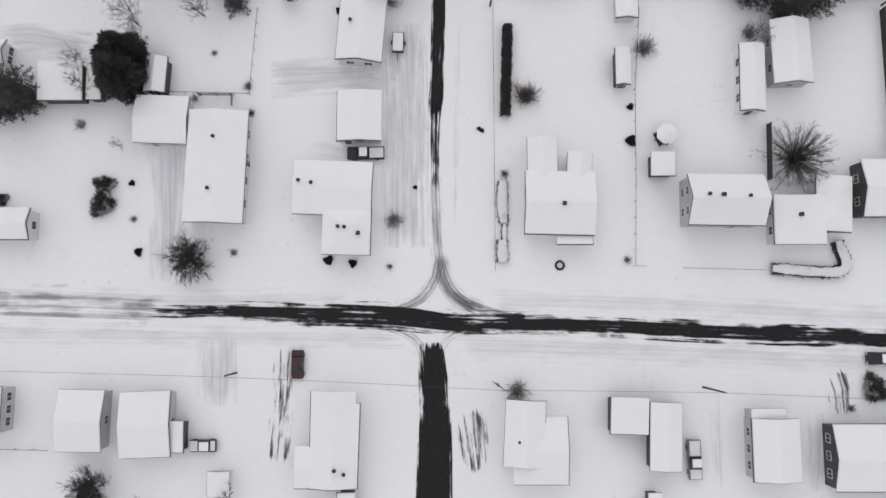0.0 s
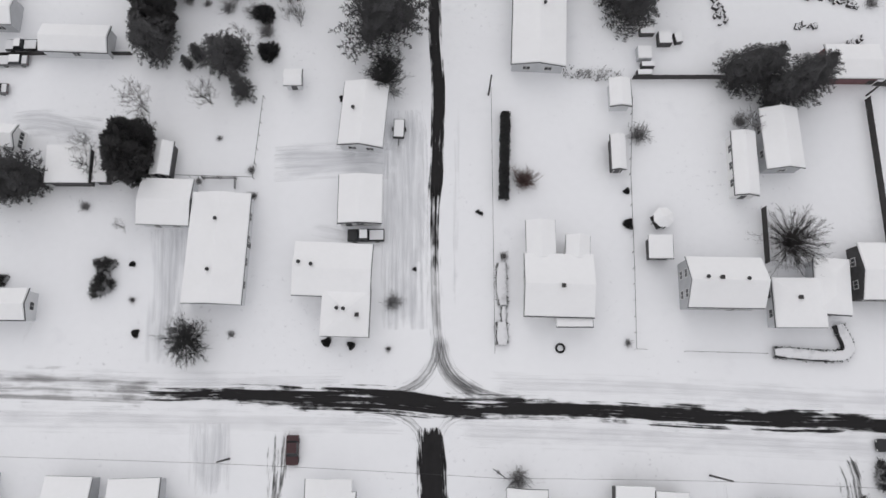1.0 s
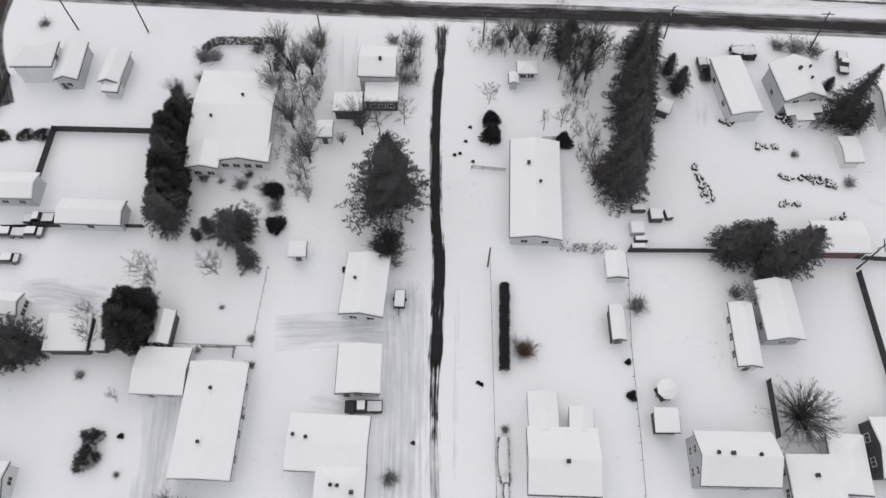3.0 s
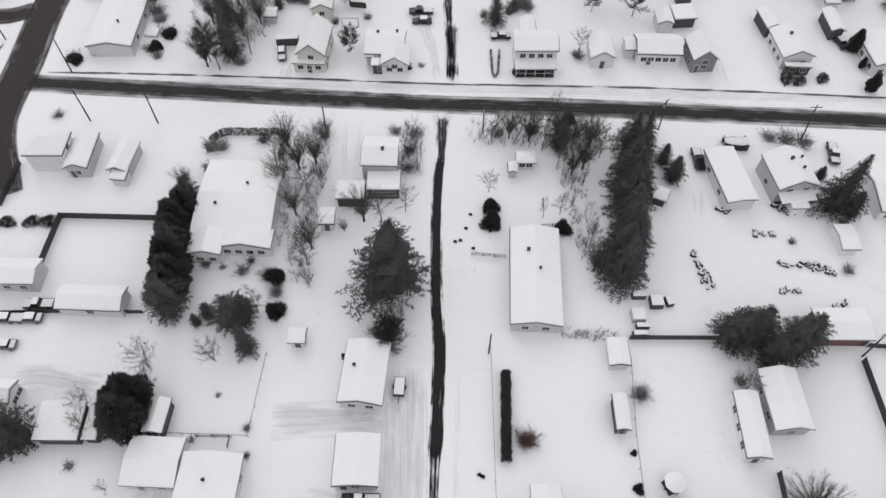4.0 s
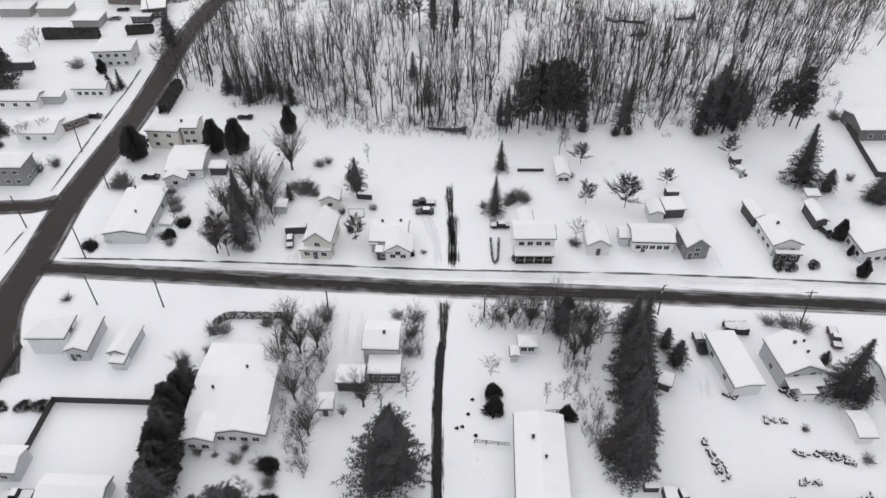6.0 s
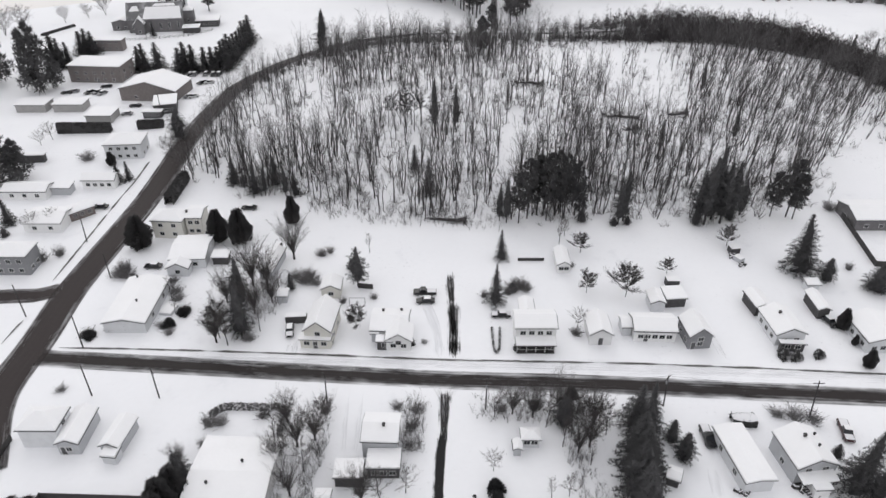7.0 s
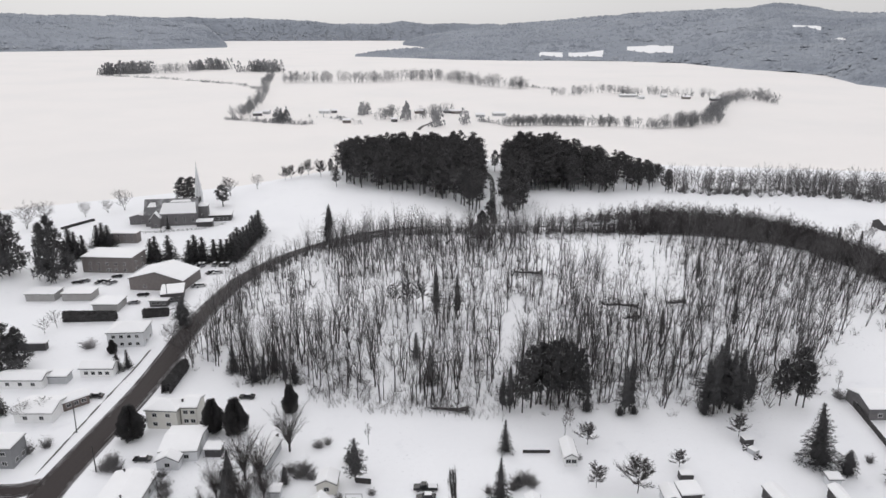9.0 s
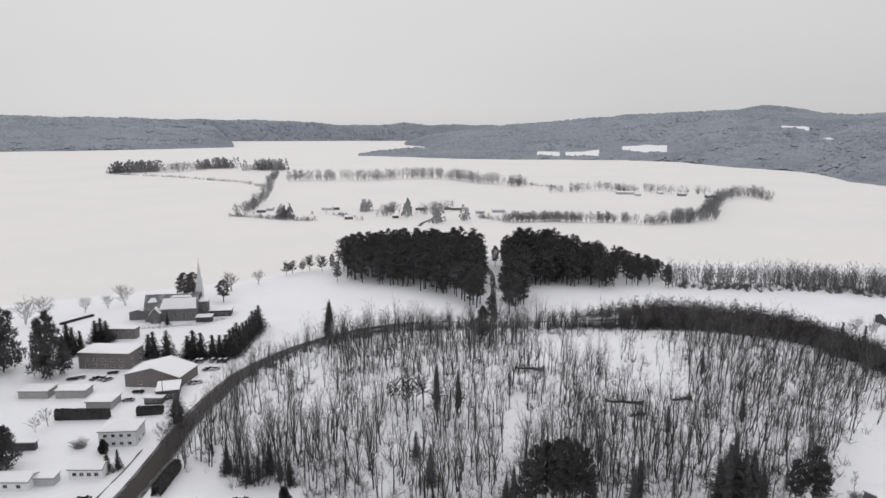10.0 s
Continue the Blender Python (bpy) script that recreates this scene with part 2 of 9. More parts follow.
# ---- ground: one sheet to the horizon, and the frozen lake that lies in its hollow ----
def spread(lo, hi, inner, step, grow):
    out, v, s = [], 0.0, step
    while v < hi:
        out.append(v)
        s = step if v < inner else s * grow
        v += s
    out.append(hi)
    neg, v, s = [], 0.0, step
    while v > lo:
        s = step if v > -inner else s * grow
        v -= s
        neg.append(max(v, lo))
    return sorted(set(neg + out))


def build_ground():
    xs, ys = spread(-4800, 4800, 260, 6.0, 1.2), spread(-4800, 4850, 620, 6.0, 1.2)
    verts = []
    for y in ys:
        for x in xs:
            z = land(x, y)
            verts.append((x, y, z))
    w = len(xs)
    faces = [(j * w + i, j * w + i + 1, (j + 1) * w + i + 1, (j + 1) * w + i) for j in range(len(ys) - 1) for i in range(w - 1)]
    ob = new("ground", mesh_of("ground", verts, faces, ground_material(), True))
    tagged(ob, "snow-covered level ground of a small town", "ground", kind="structure")
    lake = [(x, y, -5.0) for y in (230, 900, 2200, 4850) for x in (-4800, -2000, -600, 600, 2000, 4800)]
    lf = [(j * 6 + i, j * 6 + i + 1, (j + 1) * 6 + i + 1, (j + 1) * 6 + i) for j in range(3) for i in range(5)]
    tagged(new("water", mesh_of("water", lake, lf, SNOW_LAKE)), "wide frozen lake under smooth pale snow", "lake", kind="structure")


build_ground()


def catmull(pts, step):
    """Points along a smooth line through pts, about step metres apart."""
    p = [Vector(q) for q in pts]
    p = [p[0] * 2 - p[1]] + p + [p[-1] * 2 - p[-2]]
    out = []
    for a, b, c, d in zip(p, p[1:], p[2:], p[3:]):
        n = max(2, int((c - b).length / step))
        for i in range(n):
            t = i / n
            out.append(0.5 * ((2 * b) + (c - a) * t + (2 * a - 5 * b + 4 * c - d) * t * t + (3 * b - a - 3 * c + d) * t ** 3))
    out.append(p[-2])
    return out


def ribbon(name, pts, width, mat, label, category, lift=0.05, widths=None, thick=0.0, step=3.0, level=None):
    """A strip of road or trodden snow along a smooth line, laid on the ground, with u across and v along."""
    line = catmull([(x, y) for x, y in pts], step)
    nseg = 10
    verts, uvs, rims, run = [], [], [], 0.0
    total = sum((q - p).length for p, q in zip(line, line[1:]))
    for i, c in enumerate(line):
        d = (line[min(i + 1, len(line) - 1)] - line[max(i - 1, 0)]).normalized()
        n = Vector((-d.y, d.x))
        if i:
            run += (c - line[i - 1]).length
        wd = width
        if widths:
            k = i / (len(line) - 1) * (len(widths) - 1)
            a = min(int(k), len(widths) - 2)
            wd = widths[a] + (widths[a + 1] - widths[a]) * (k - a)
        for j in range(nseg + 1):
            u = j / nseg
            q = c - n * (u - 0.5) * wd
            verts.append((q.x, q.y, (land(q.x, q.y) if level is None else level) + lift))
            uvs.append(((u - 0.5) * wd, run))
            rims.append((u, min(min(u, 1 - u) * wd, run, total - run)))
    w = nseg + 1
    faces = [(i * w + j + 1, i * w + j, (i + 1) * w + j, (i + 1) * w + j + 1) for i in range(len(line) - 1) for j in range(nseg)]
    me = mesh_of(name, verts, faces, mat, True)
    for title, table in (("Metres", uvs), ("Across", rims)):
        lay = me.uv_layers.new(name=title)
        for lp in me.loops:
            lay.data[lp.index].uv = table[lp.vertex_index]
    return tagged(new(name, me), label, category, kind="structure")

# ---- kinds of things ----
def roof_mesh(w, d, h, rise, kind, over, thick):
    """Snow blanket on a roof: a slab over w by d at eave height h. kind: gable_x, gable_y (ridge along x or y), hip, flat, shed."""
    X, Y = w / 2 + over, d / 2 + over
    base = h - over * rise / (max(min(w, d) / 2, 0.5)) * 0.5
    if kind == "gable_x":
        top = [(-X, -Y, base), (X, -Y, base), (X, 0, h + rise), (-X, 0, h + rise), (X, Y, base), (-X, Y, base)]
        faces = [(0, 1, 2, 3), (3, 2, 4, 5)]
        rim = [0, 1, 2, 4, 5, 3]
    elif kind == "gable_y":
        top = [(-X, -Y, base), (0, -Y, h + rise), (0, Y, h + rise), (-X, Y, base), (X, -Y, base), (X, Y, base)]
        faces = [(0, 1, 2, 3), (1, 4, 5, 2)]
        rim = [0, 1, 4, 5, 2, 3]
    elif kind == "hip":
        k = max(0.0, (w - d) / 2)
        q = max(0.0, (d - w) / 2)
        top = [(-X, -Y, base), (X, -Y, base), (X, Y, base), (-X, Y, base), (-k, -q, h + rise), (k + 0.01, q + 0.01, h + rise)]
        faces = [(0, 1, 5, 4), (1, 2, 5), (2, 3, 4, 5), (3, 0, 4)] if w >= d else [(0, 1, 4), (1, 2, 5, 4), (2, 3, 5), (3, 0, 4, 5)]
        rim = [0, 1, 2, 3]
    elif kind == "shed":
        top = [(-X, -Y, h), (X, -Y, h), (X, Y, h + rise), (-X, Y, h + rise)]
        faces, rim = [(0, 1, 2, 3)], [0, 1, 2, 3]
    else:
        top = [(-X, -Y, h), (X, -Y, h), (X, Y, h), (-X, Y, h)]
        faces, rim = [(0, 1, 2, 3)], [0, 1, 2, 3]
    return top, faces, rim


def slab(top, faces, rim, z0, z1, bevel=0.0):
    """A solid sheet from z0 to z1 above the given faces, its upper edge rounded."""
    bm = bmesh.new()
    lo = [bm.verts.new((x, y, z + z0)) for x, y, z in top]
    hi = [bm.verts.new((x, y, z + z1)) for x, y, z in top]
    up = [bm.faces.new([hi[i] for i in f]) for f in faces]
    for f in faces:
        bm.faces.new([lo[i] for i in reversed(f)])
    n = len(rim)
    for i in range(n):
        a, b = rim[i], rim[(i + 1) % n]
        bm.faces.new((lo[a], lo[b], hi[b], hi[a]))
    if bevel:
        es = [e for e in bm.edges if e.verts[0] in hi and e.verts[1] in hi]
        bmesh.ops.bevel(bm, geom=es, offset=bevel, segments=2, affect="EDGES", profile=0.5)
    bmesh.ops.recalc_face_normals(bm, faces=bm.faces)
    return bm


def wall_mesh(w, d, h, rise, kind):
    """Outside walls with their gables as one closed shell."""
    bm = bmesh.new()
    x, y = w / 2, d / 2
    v = [bm.verts.new(c) for c in ((-x, -y, -0.3), (x, -y, -0.3), (x, y, -0.3), (-x, y, -0.3), (-x, -y, h), (x, -y, h), (x, y, h), (-x, y, h))]
    e = 0.02
    if kind == "gable_x":
        p, q = bm.verts.new((-x, 0, h + rise - e)), bm.verts.new((x, 0, h + rise - e))
        fs = [(0, 1, 5, 4), (2, 3, 7, 6)]
        bm.faces.new((v[1], v[2], v[6], q, v[5]))
        bm.faces.new((v[3], v[0], v[4], p, v[7]))
    elif kind == "gable_y":
        p, q = bm.verts.new((0, -y, h + rise - e)), bm.verts.new((0, y, h + rise - e))
        fs = [(1, 2, 6, 5), (3, 0, 4, 7)]
        bm.faces.new((v[0], v[1], v[5], p, v[4]))
        bm.faces.new((v[2], v[3], v[7], q, v[6]))
    else:
        fs = [(0, 1, 5, 4), (1, 2, 6, 5), (2, 3, 7, 6), (3, 0, 4, 7)]
    for f in fs:
        bm.faces.new([v[i] for i in f])
    return bm


def opening(parent, name, side, u, z, ww, hh, w, d, glass=None, panes=2):
    """A window or door on one outside wall: frame, glass and bars. side s, n, e or w; u metres along it from its middle."""
    turn = {"s": 0, "e": 90, "n": 180, "w": 270}[side]
    off = (d if side in "sn" else w) / 2
    m = pose(0, 0, 0, 0, 0, turn) @ pose(u, -off, z)
    bm = bmesh.new()
    t = 0.09
    for x0, x1, z0, z1 in ((-ww / 2 - t, ww / 2 + t, -hh / 2 - t, -hh / 2), (-ww / 2 - t, ww / 2 + t, hh / 2, hh / 2 + t), (-ww / 2 - t, -ww / 2, -hh / 2, hh / 2), (ww / 2, ww / 2 + t, -hh / 2, hh / 2)):
        add_box(bm, x0, x1, -0.07, 0.02, z0, z1)
    if name == "window":
        for k in range(1, panes):
            x = -ww / 2 + ww * k / panes
            add_box(bm, x - 0.03, x + 0.03, -0.05, 0.02, -hh / 2, hh / 2)
    bmesh.ops.transform(bm, matrix=m, verts=bm.verts)
    fr = part(name, bm, FRAME, parent)
    part("pane" if name == "window" else "leaf", box(-ww / 2, ww / 2, -0.03, 0.02, -hh / 2, hh / 2, m=m), glass or GLASS, fr)
    return fr


def roof_height(kind, w, d, h, rise, x, y):
    if kind == "gable_x":
        return h + rise * (1 - abs(y) / (d / 2))
    if kind == "gable_y":
        return h + rise * (1 - abs(x) / (w / 2))
    if kind == "hip":
        return h + rise * max(0.0, min(1.0, min((w / 2 - abs(x)), (d / 2 - abs(y))) / (min(w, d) / 2)))
    return h


def block(root, w, d, h, kind="gable_y", rise=1.2, wall="white", dx=0.0, dy=0.0, turn=0.0, over=0.35, snow=0.28, windows="", doors="", vents=(), chimneys=(), z=0.0):
    """One body of a house: walls, roof with its fascia and snow, windows, doors, vents and chimneys.
    windows: such as "s3 e2 S2": how many on which side; capitals for the upper floor. doors: "s:1.2" the side and the place along it."""
    m = pose(dx, dy, z, 0, 0, turn)
    made = []

    def keep(ob):
        ob.matrix_basis = m @ ob.matrix_basis
        made.append(ob)
        return ob

    keep(part("wall", wall_mesh(w, d, h, rise, kind), SIDING[wall], root))
    top, faces, rim = roof_mesh(w, d, h, rise, kind, over, snow)
    roof = keep(part("roof", slab(top, faces, rim, -0.02, 0.12), TRIM, root, "dark roof edge with eave shade painted in"))
    slip = random.Random(int(abs(w * 31 + d * 17 + h * 7) * 10))
    sx, sy = slip.uniform(-0.09, 0.09), slip.uniform(-0.02, 0.1)
    blanket = [(x - math.copysign(0.06, x) + sx if abs(x) > 0.02 else x, y - math.copysign(0.06, y) + sy if abs(y) > 0.02 else y, zz) for x, y, zz in top]
    part("snow_cover", slab(blanket, faces, rim, 0.1, 0.16 + snow, min(0.12, snow * 0.4)), SNOW_ROOF, roof, "smooth blanket of fresh snow")
    for word in windows.split():
        side, n = word[0].lower(), int(word[1:])
        length = w if side in "sn" else d
        zc = 1.5 if word[0].islower() else min(4.2, h - 0.75)
        for i in range(n):
            keep(opening(root, "window", side, (i + 0.5) / n * length * 0.86 - length * 0.43, zc, 1.15, 1.05, w, d))
    for word in doors.split():
        side, u = word.split(":")
        keep(opening(root, "door", side, float(u), 1.03, 0.95, 2.0, w, d, TRIM))
    for vx, vy in vents:
        zz = roof_height(kind, w, d, h, rise, vx, vy)
        bm = bmesh.new()
        bmesh.ops.create_cone(bm, cap_ends=True, segments=10, radius1=0.2, radius2=0.18, depth=1.0, matrix=pose(vx, vy, zz + 0.45))
        bmesh.ops.create_cone(bm, cap_ends=True, segments=10, radius1=0.3, radius2=0.2, depth=0.18, matrix=pose(vx, vy, zz + 1.0))
        keep(part("vent", bm, VENT, root, "black metal roof vent"))
    for vx, vy in chimneys:
        zz = roof_height(kind, w, d, h, rise, vx, vy)
        bm = box(vx - 0.24, vx + 0.24, vy - 0.24, vy + 0.24, zz - 0.4, zz + 0.9, 0.03)
        add_box(bm, vx - 0.3, vx + 0.3, vy - 0.3, vy + 0.3, zz + 0.9, zz + 1.0, 0.02)
        c = keep(part("chimney", bm, BRICK, root, "brick chimney"))
        part("flue", box(vx - 0.12, vx + 0.12, vy - 0.12, vy + 0.12, zz + 1.0, zz + 1.15), VENT, c)
    return root


def open_porch(root, w, d, h, dx, dy, turn=0.0):
    """A porch roof on slim posts over a low deck, open at the front."""
    m = pose(dx, dy, 0, 0, 0, turn)
    top, faces, rim = roof_mesh(w, d, h, 0.4, "shed", 0.3, 0.2)
    roof = part("porch_roof", slab(top, faces, rim, -0.1, 0.06), TRIM, root)
    roof.matrix_basis = m
    part("snow_cover", slab([(px * 0.985, py * 0.97, pz) for px, py, pz in top], faces, rim, 0.065, 0.36, 0.1), SNOW_ROOF, roof, "thick snow on the porch roof")
    deck = part("deck", box(-w / 2, w / 2, -d / 2, d / 2, 0.1, 0.35, 0.02), WOOD, root)
    deck.matrix_basis = m
    n = max(2, round(w / 2.4) + 1)
    for k in range(n):
        px = -w / 2 + 0.1 + (w - 0.2) * k / (n - 1)
        part("post", box(px - 0.07, px + 0.07, -d / 2 + 0.05, -d / 2 + 0.19, 0.35, h - 0.12), FRAME, root).matrix_basis = m
    part("rail", box(-w / 2 + 0.1, w / 2 - 0.1, -d / 2 + 0.09, -d / 2 + 0.14, 1.1, 1.18), FRAME, root).matrix_basis = m


def snow_porch(x, y, rot):
    """A small lean-to before a garage, its sides dark under a thick snow cap."""
    root = thing("porch", x, y, land(x, y), rot, "small lean-to with thick snow on its roof", "porch")
    block(root, 2.6, 2.2, 2.0, "shed", 0.3, "pale", over=0.25, snow=0.4)


def house(x, y, w, d, rot, h, kind="gable_y", rise=1.2, wall="white", label="", name="house", category="house", **more):
    root = thing(name, x, y, land(x, y), rot, label or "single-storey house with a snow-covered roof", category)
    return block(root, w, d, h, kind, rise, wall, **more)


# ---- plants ----
class Sticks:
    """Collects tapered three-sided sticks and small clumps into one mesh."""

    def __init__(self):
        self.v, self.f = [], []

    def stick(self, a, b, ra, rb, sides=3):
        d = b - a
        if d.length < 1e-5:
            return
        q = d.to_track_quat("Z", "Y")
        o = len(self.v)
        for c, r in ((a, ra), (b, rb)):
            for k in range(sides):
                t = 2 * math.pi * k / sides
                self.v.append(c + q @ Vector((r * math.cos(t), r * math.sin(t), 0)))
        for k in range(sides):
            j = (k + 1) % sides
            self.f.append((o + k, o + j, o + sides + j, o + sides + k))

    def blade(self, a, b, wid, up):
        """A flat spray of needles that tapers from a to b."""
        n = (b - a).normalized().cross(up)
        n = n.normalized() * wid if n.length > 1e-4 else Vector((wid, 0, 0))
        o = len(self.v)
        self.v += [a + n, a - n, b]
        self.f.append((o, o + 1, o + 2))

    def strip(self, a, b, wid, turn):
        """A thin tapering twig, wid metres across at its foot."""
        n = (b - a).cross(Vector((math.cos(turn), math.sin(turn), 0.3)))
        if n.length < 1e-5:
            return
        n = n.normalized() * wid * 0.75
        o = len(self.v)
        self.v += [a - n, a + n, b]
        self.f.append((o, o + 1, o + 2))

    def mesh(self, name, mat):
        return mesh_of(name, self.v, self.f, mat)


def old_pine(seed, h, r, low=0.42, lobes=15, tufts=60, spray=0.9, core=0.62, stem=1.0, lobe=0.5, taper=0.0):
    """An old pine: a bare trunk, uneven limbs and a crown of rounded clumps of needle sprays that merge into one fluffy mass."""
    rnd = random.Random(seed)
    trunk, crown = Sticks(), Sticks()
    bend = Vector((rnd.uniform(-0.3, 0.3), rnd.uniform(-0.3, 0.3), 0))
    trunk.stick(Vector((0, 0, -0.2)), bend + Vector((0, 0, h * 0.5)), (h * 0.0105 + 0.04) * stem, (h * 0.008 + 0.03) * stem, 6)
    trunk.stick(bend + Vector((0, 0, h * 0.5)), Vector((0, 0, h * 0.93)), (h * 0.008 + 0.03) * stem, 0.04, 6)
    for k in range(lobes):
        u = (k + rnd.uniform(0.2, 0.8)) / lobes
        env = r * (0.35 + 0.65 * math.sin(math.pi * (0.16 + 0.80 * u)) ** 0.8) * rnd.uniform(0.7, 1.15) * (1.0 + taper * (0.25 - u)) * (1.0 + 0.6 * taper * rnd.uniform(-1, 0.6))
        lr = env * lobe * rnd.uniform(0.8, 1.25)
        az = k * 2.4 + rnd.uniform(-0.5, 0.5)
        z = h * (low + (0.97 - low) * u) - lr * 0.35
        out = max(0.0, env - lr) * (1.0 if k < lobes - 2 else 0.3)
        c = Vector((math.cos(az) * out, math.sin(az) * out, z))
        trunk.stick(Vector((0, 0, z - 0.35 * out - 0.3)), c, 0.035 * stem + 0.006 * h, 0.03)
        o = len(crown.v)
        for i, (zz, q) in enumerate(((-0.5, 0.55), (-0.05, 1.0), (0.42, 0.7))):
            for j in range(6):
                a = 1.0472 * (j + 0.5 * i)
                w = lr * core * rnd.uniform(0.75, 1.2)
                crown.v.append(c + Vector((math.cos(a) * q * w, math.sin(a) * q * w, zz * w)))
        crown.v += [c + Vector((0, 0, -0.6 * lr * core)), c + Vector((0, 0, 0.75 * lr * core))]
        for j in range(6):
            n = (j + 1) % 6
            crown.f += [(o + j, o + n, o + 6 + n, o + 6 + j), (o + 6 + j, o + 6 + n, o + 12 + n, o + 12 + j), (o + n, o + j, o + 18), (o + 12 + j, o + 12 + n, o + 19)]
        for _ in range(tufts):
            d = Vector((rnd.gauss(0, 1), rnd.gauss(0, 1), rnd.gauss(0.15, 0.8))).normalized()
            p = c + Vector((d.x, d.y, d.z * 0.66)) * lr * rnd.uniform(0.5, 0.95)
            e = p + (d + Vector((rnd.uniform(-0.6, 0.6), rnd.uniform(-0.6, 0.6), rnd.uniform(-0.2, 0.7)))).normalized() * spray * rnd.uniform(0.5, 1.1)
            crown.blade(p, e, spray * 0.13, Vector((rnd.uniform(-1, 1), rnd.uniform(-1, 1), rnd.uniform(-1, 1))))
    return trunk, crown


def bare_tree(seed, h, spread_=0.35, stems=1, limbs=11, low=0.35, twigs=5, lean=0.06, thick=0.014, rise=0.8, fine=0.034, sides=4):
    """Trunk and crown meshes of a leafless tree h metres high: limbs that sweep upward and carry a haze of thin twigs."""
    rnd = random.Random(seed)
    trunk, crown = Sticks(), Sticks()
    for s in range(stems):
        az = rnd.uniform(0, 6.28) if stems == 1 else s * 6.283 / stems + rnd.uniform(-0.5, 0.5)
        out = (0.2 if stems > 1 else lean) * rnd.uniform(0.5, 1.2)
        top = Vector((math.cos(az) * out * h, math.sin(az) * out * h, h * rnd.uniform(0.82, 1.0)))
        pts = [Vector((0, 0, -0.2))]
        for k in range(1, 7):
            t = k / 6
            bow = t ** 1.25
            pts.append(Vector((top.x * bow, top.y * bow, top.z * t)) + Vector((rnd.uniform(-1, 1), rnd.uniform(-1, 1), 0)) * h * 0.014)
        r0 = h * thick / stems ** 0.4
        for k in range(6):
            trunk.stick(pts[k], pts[k + 1], r0 * (1 - k / 6.8), r0 * (1 - (k + 1) / 6.8), sides)
        for i in range(limbs):
            t = low + (0.97 - low) * (i + rnd.random() * 0.6) / limbs
            k = min(int(t * 6), 5)
            a = pts[k].lerp(pts[k + 1], t * 6 - k)
            az2 = i * 2.4 + rnd.uniform(-0.6, 0.6) + s
            ln = h * spread_ * (1.2 - 0.8 * t) * rnd.uniform(0.6, 1.25)
            way = Vector((math.cos(az2), math.sin(az2), rise * rnd.uniform(0.6, 1.4))).normalized()
            m1 = a + way * ln * 0.5
            m2 = m1 + (way + Vector((rnd.uniform(-.4, .4), rnd.uniform(-.4, .4), 0.45))).normalized() * ln * 0.55
            rr = r0 * (1 - t) * 0.4 + 0.016
            crown.stick(a, m1, rr, rr * 0.6)
            crown.stick(m1, m2, rr * 0.6, 0.012)
            for j in range(twigs):
                u = rnd.uniform(0.2, 1.0)
                b = a.lerp(m1, u / 0.55) if u < 0.55 else m1.lerp(m2, (u - 0.55) / 0.45)
                w2 = (way + Vector((rnd.uniform(-1, 1), rnd.uniform(-1, 1), rnd.uniform(-0.2, 1.0))) * 0.95).normalized()
                e = b + w2 * ln * rnd.uniform(0.25, 0.6)
                crown.strip(b, e, fine, rnd.uniform(0, 6.28))
                for q in range(2):
                    c = b.lerp(e, rnd.uniform(0.25, 0.9))
                    crown.strip(c, c + (w2 + Vector((rnd.uniform(-1, 1), rnd.uniform(-1, 1), rnd.uniform(-.3, .7)))).normalized() * ln * rnd.uniform(0.15, 0.3), fine * 0.7, rnd.uniform(0, 6.28))
    return trunk, crown


def fan_tree(seed, h, spread_, n=24, fork=0.14, twigs=9, fine=0.035, thick=0.013):
    """A leafless tree whose long straight limbs radiate from a short trunk into a dome."""
    rnd = random.Random(seed)
    trunk, crown = Sticks(), Sticks()
    top = Vector((0, 0, h * fork))
    trunk.stick(Vector((0, 0, -0.2)), top, h * 0.026, h * 0.022, 7)
    for i in range(n):
        az, inc = i * 2.4 + rnd.uniform(-0.3, 0.3), spread_ * math.sqrt((i + 0.6) / n) * rnd.uniform(0.85, 1.1)
        ln = h * (1 - fork) * rnd.uniform(0.75, 1.05)
        d = Vector((math.sin(inc) * math.cos(az), math.sin(inc) * math.sin(az), math.cos(inc)))
        up = (d + Vector((0, 0, 0.35))).normalized()
        a, e = top * rnd.uniform(0.7, 1.0), top + d * ln
        m = a + up * ln * 0.5
        crown.stick(a, m, h * thick, h * thick * 0.6)
        crown.stick(m, e, h * thick * 0.6, 0.012)
        way = (e - m).normalized()
        for j in range(twigs):
            u = rnd.uniform(0.15, 1.0)
            b = a.lerp(m, u * 2) if u < 0.5 else m.lerp(e, u * 2 - 1)
            w2 = (way + Vector((rnd.uniform(-1, 1), rnd.uniform(-1, 1), rnd.uniform(-0.6, 0.8))) * 0.6).normalized()
            c = b + w2 * ln * rnd.uniform(0.14, 0.32)
            crown.strip(b, c, fine * 1.3, rnd.uniform(0, 6.28))
            for q in range(3):
                f = b.lerp(c, rnd.uniform(0.25, 0.95))
                crown.strip(f, f + (w2 + Vector((rnd.uniform(-1, 1), rnd.uniform(-1, 1), rnd.uniform(-.5, .7))) * 0.8).normalized() * ln * rnd.uniform(0.07, 0.15), fine * 0.8, rnd.uniform(0, 6.28))
    return trunk, crown


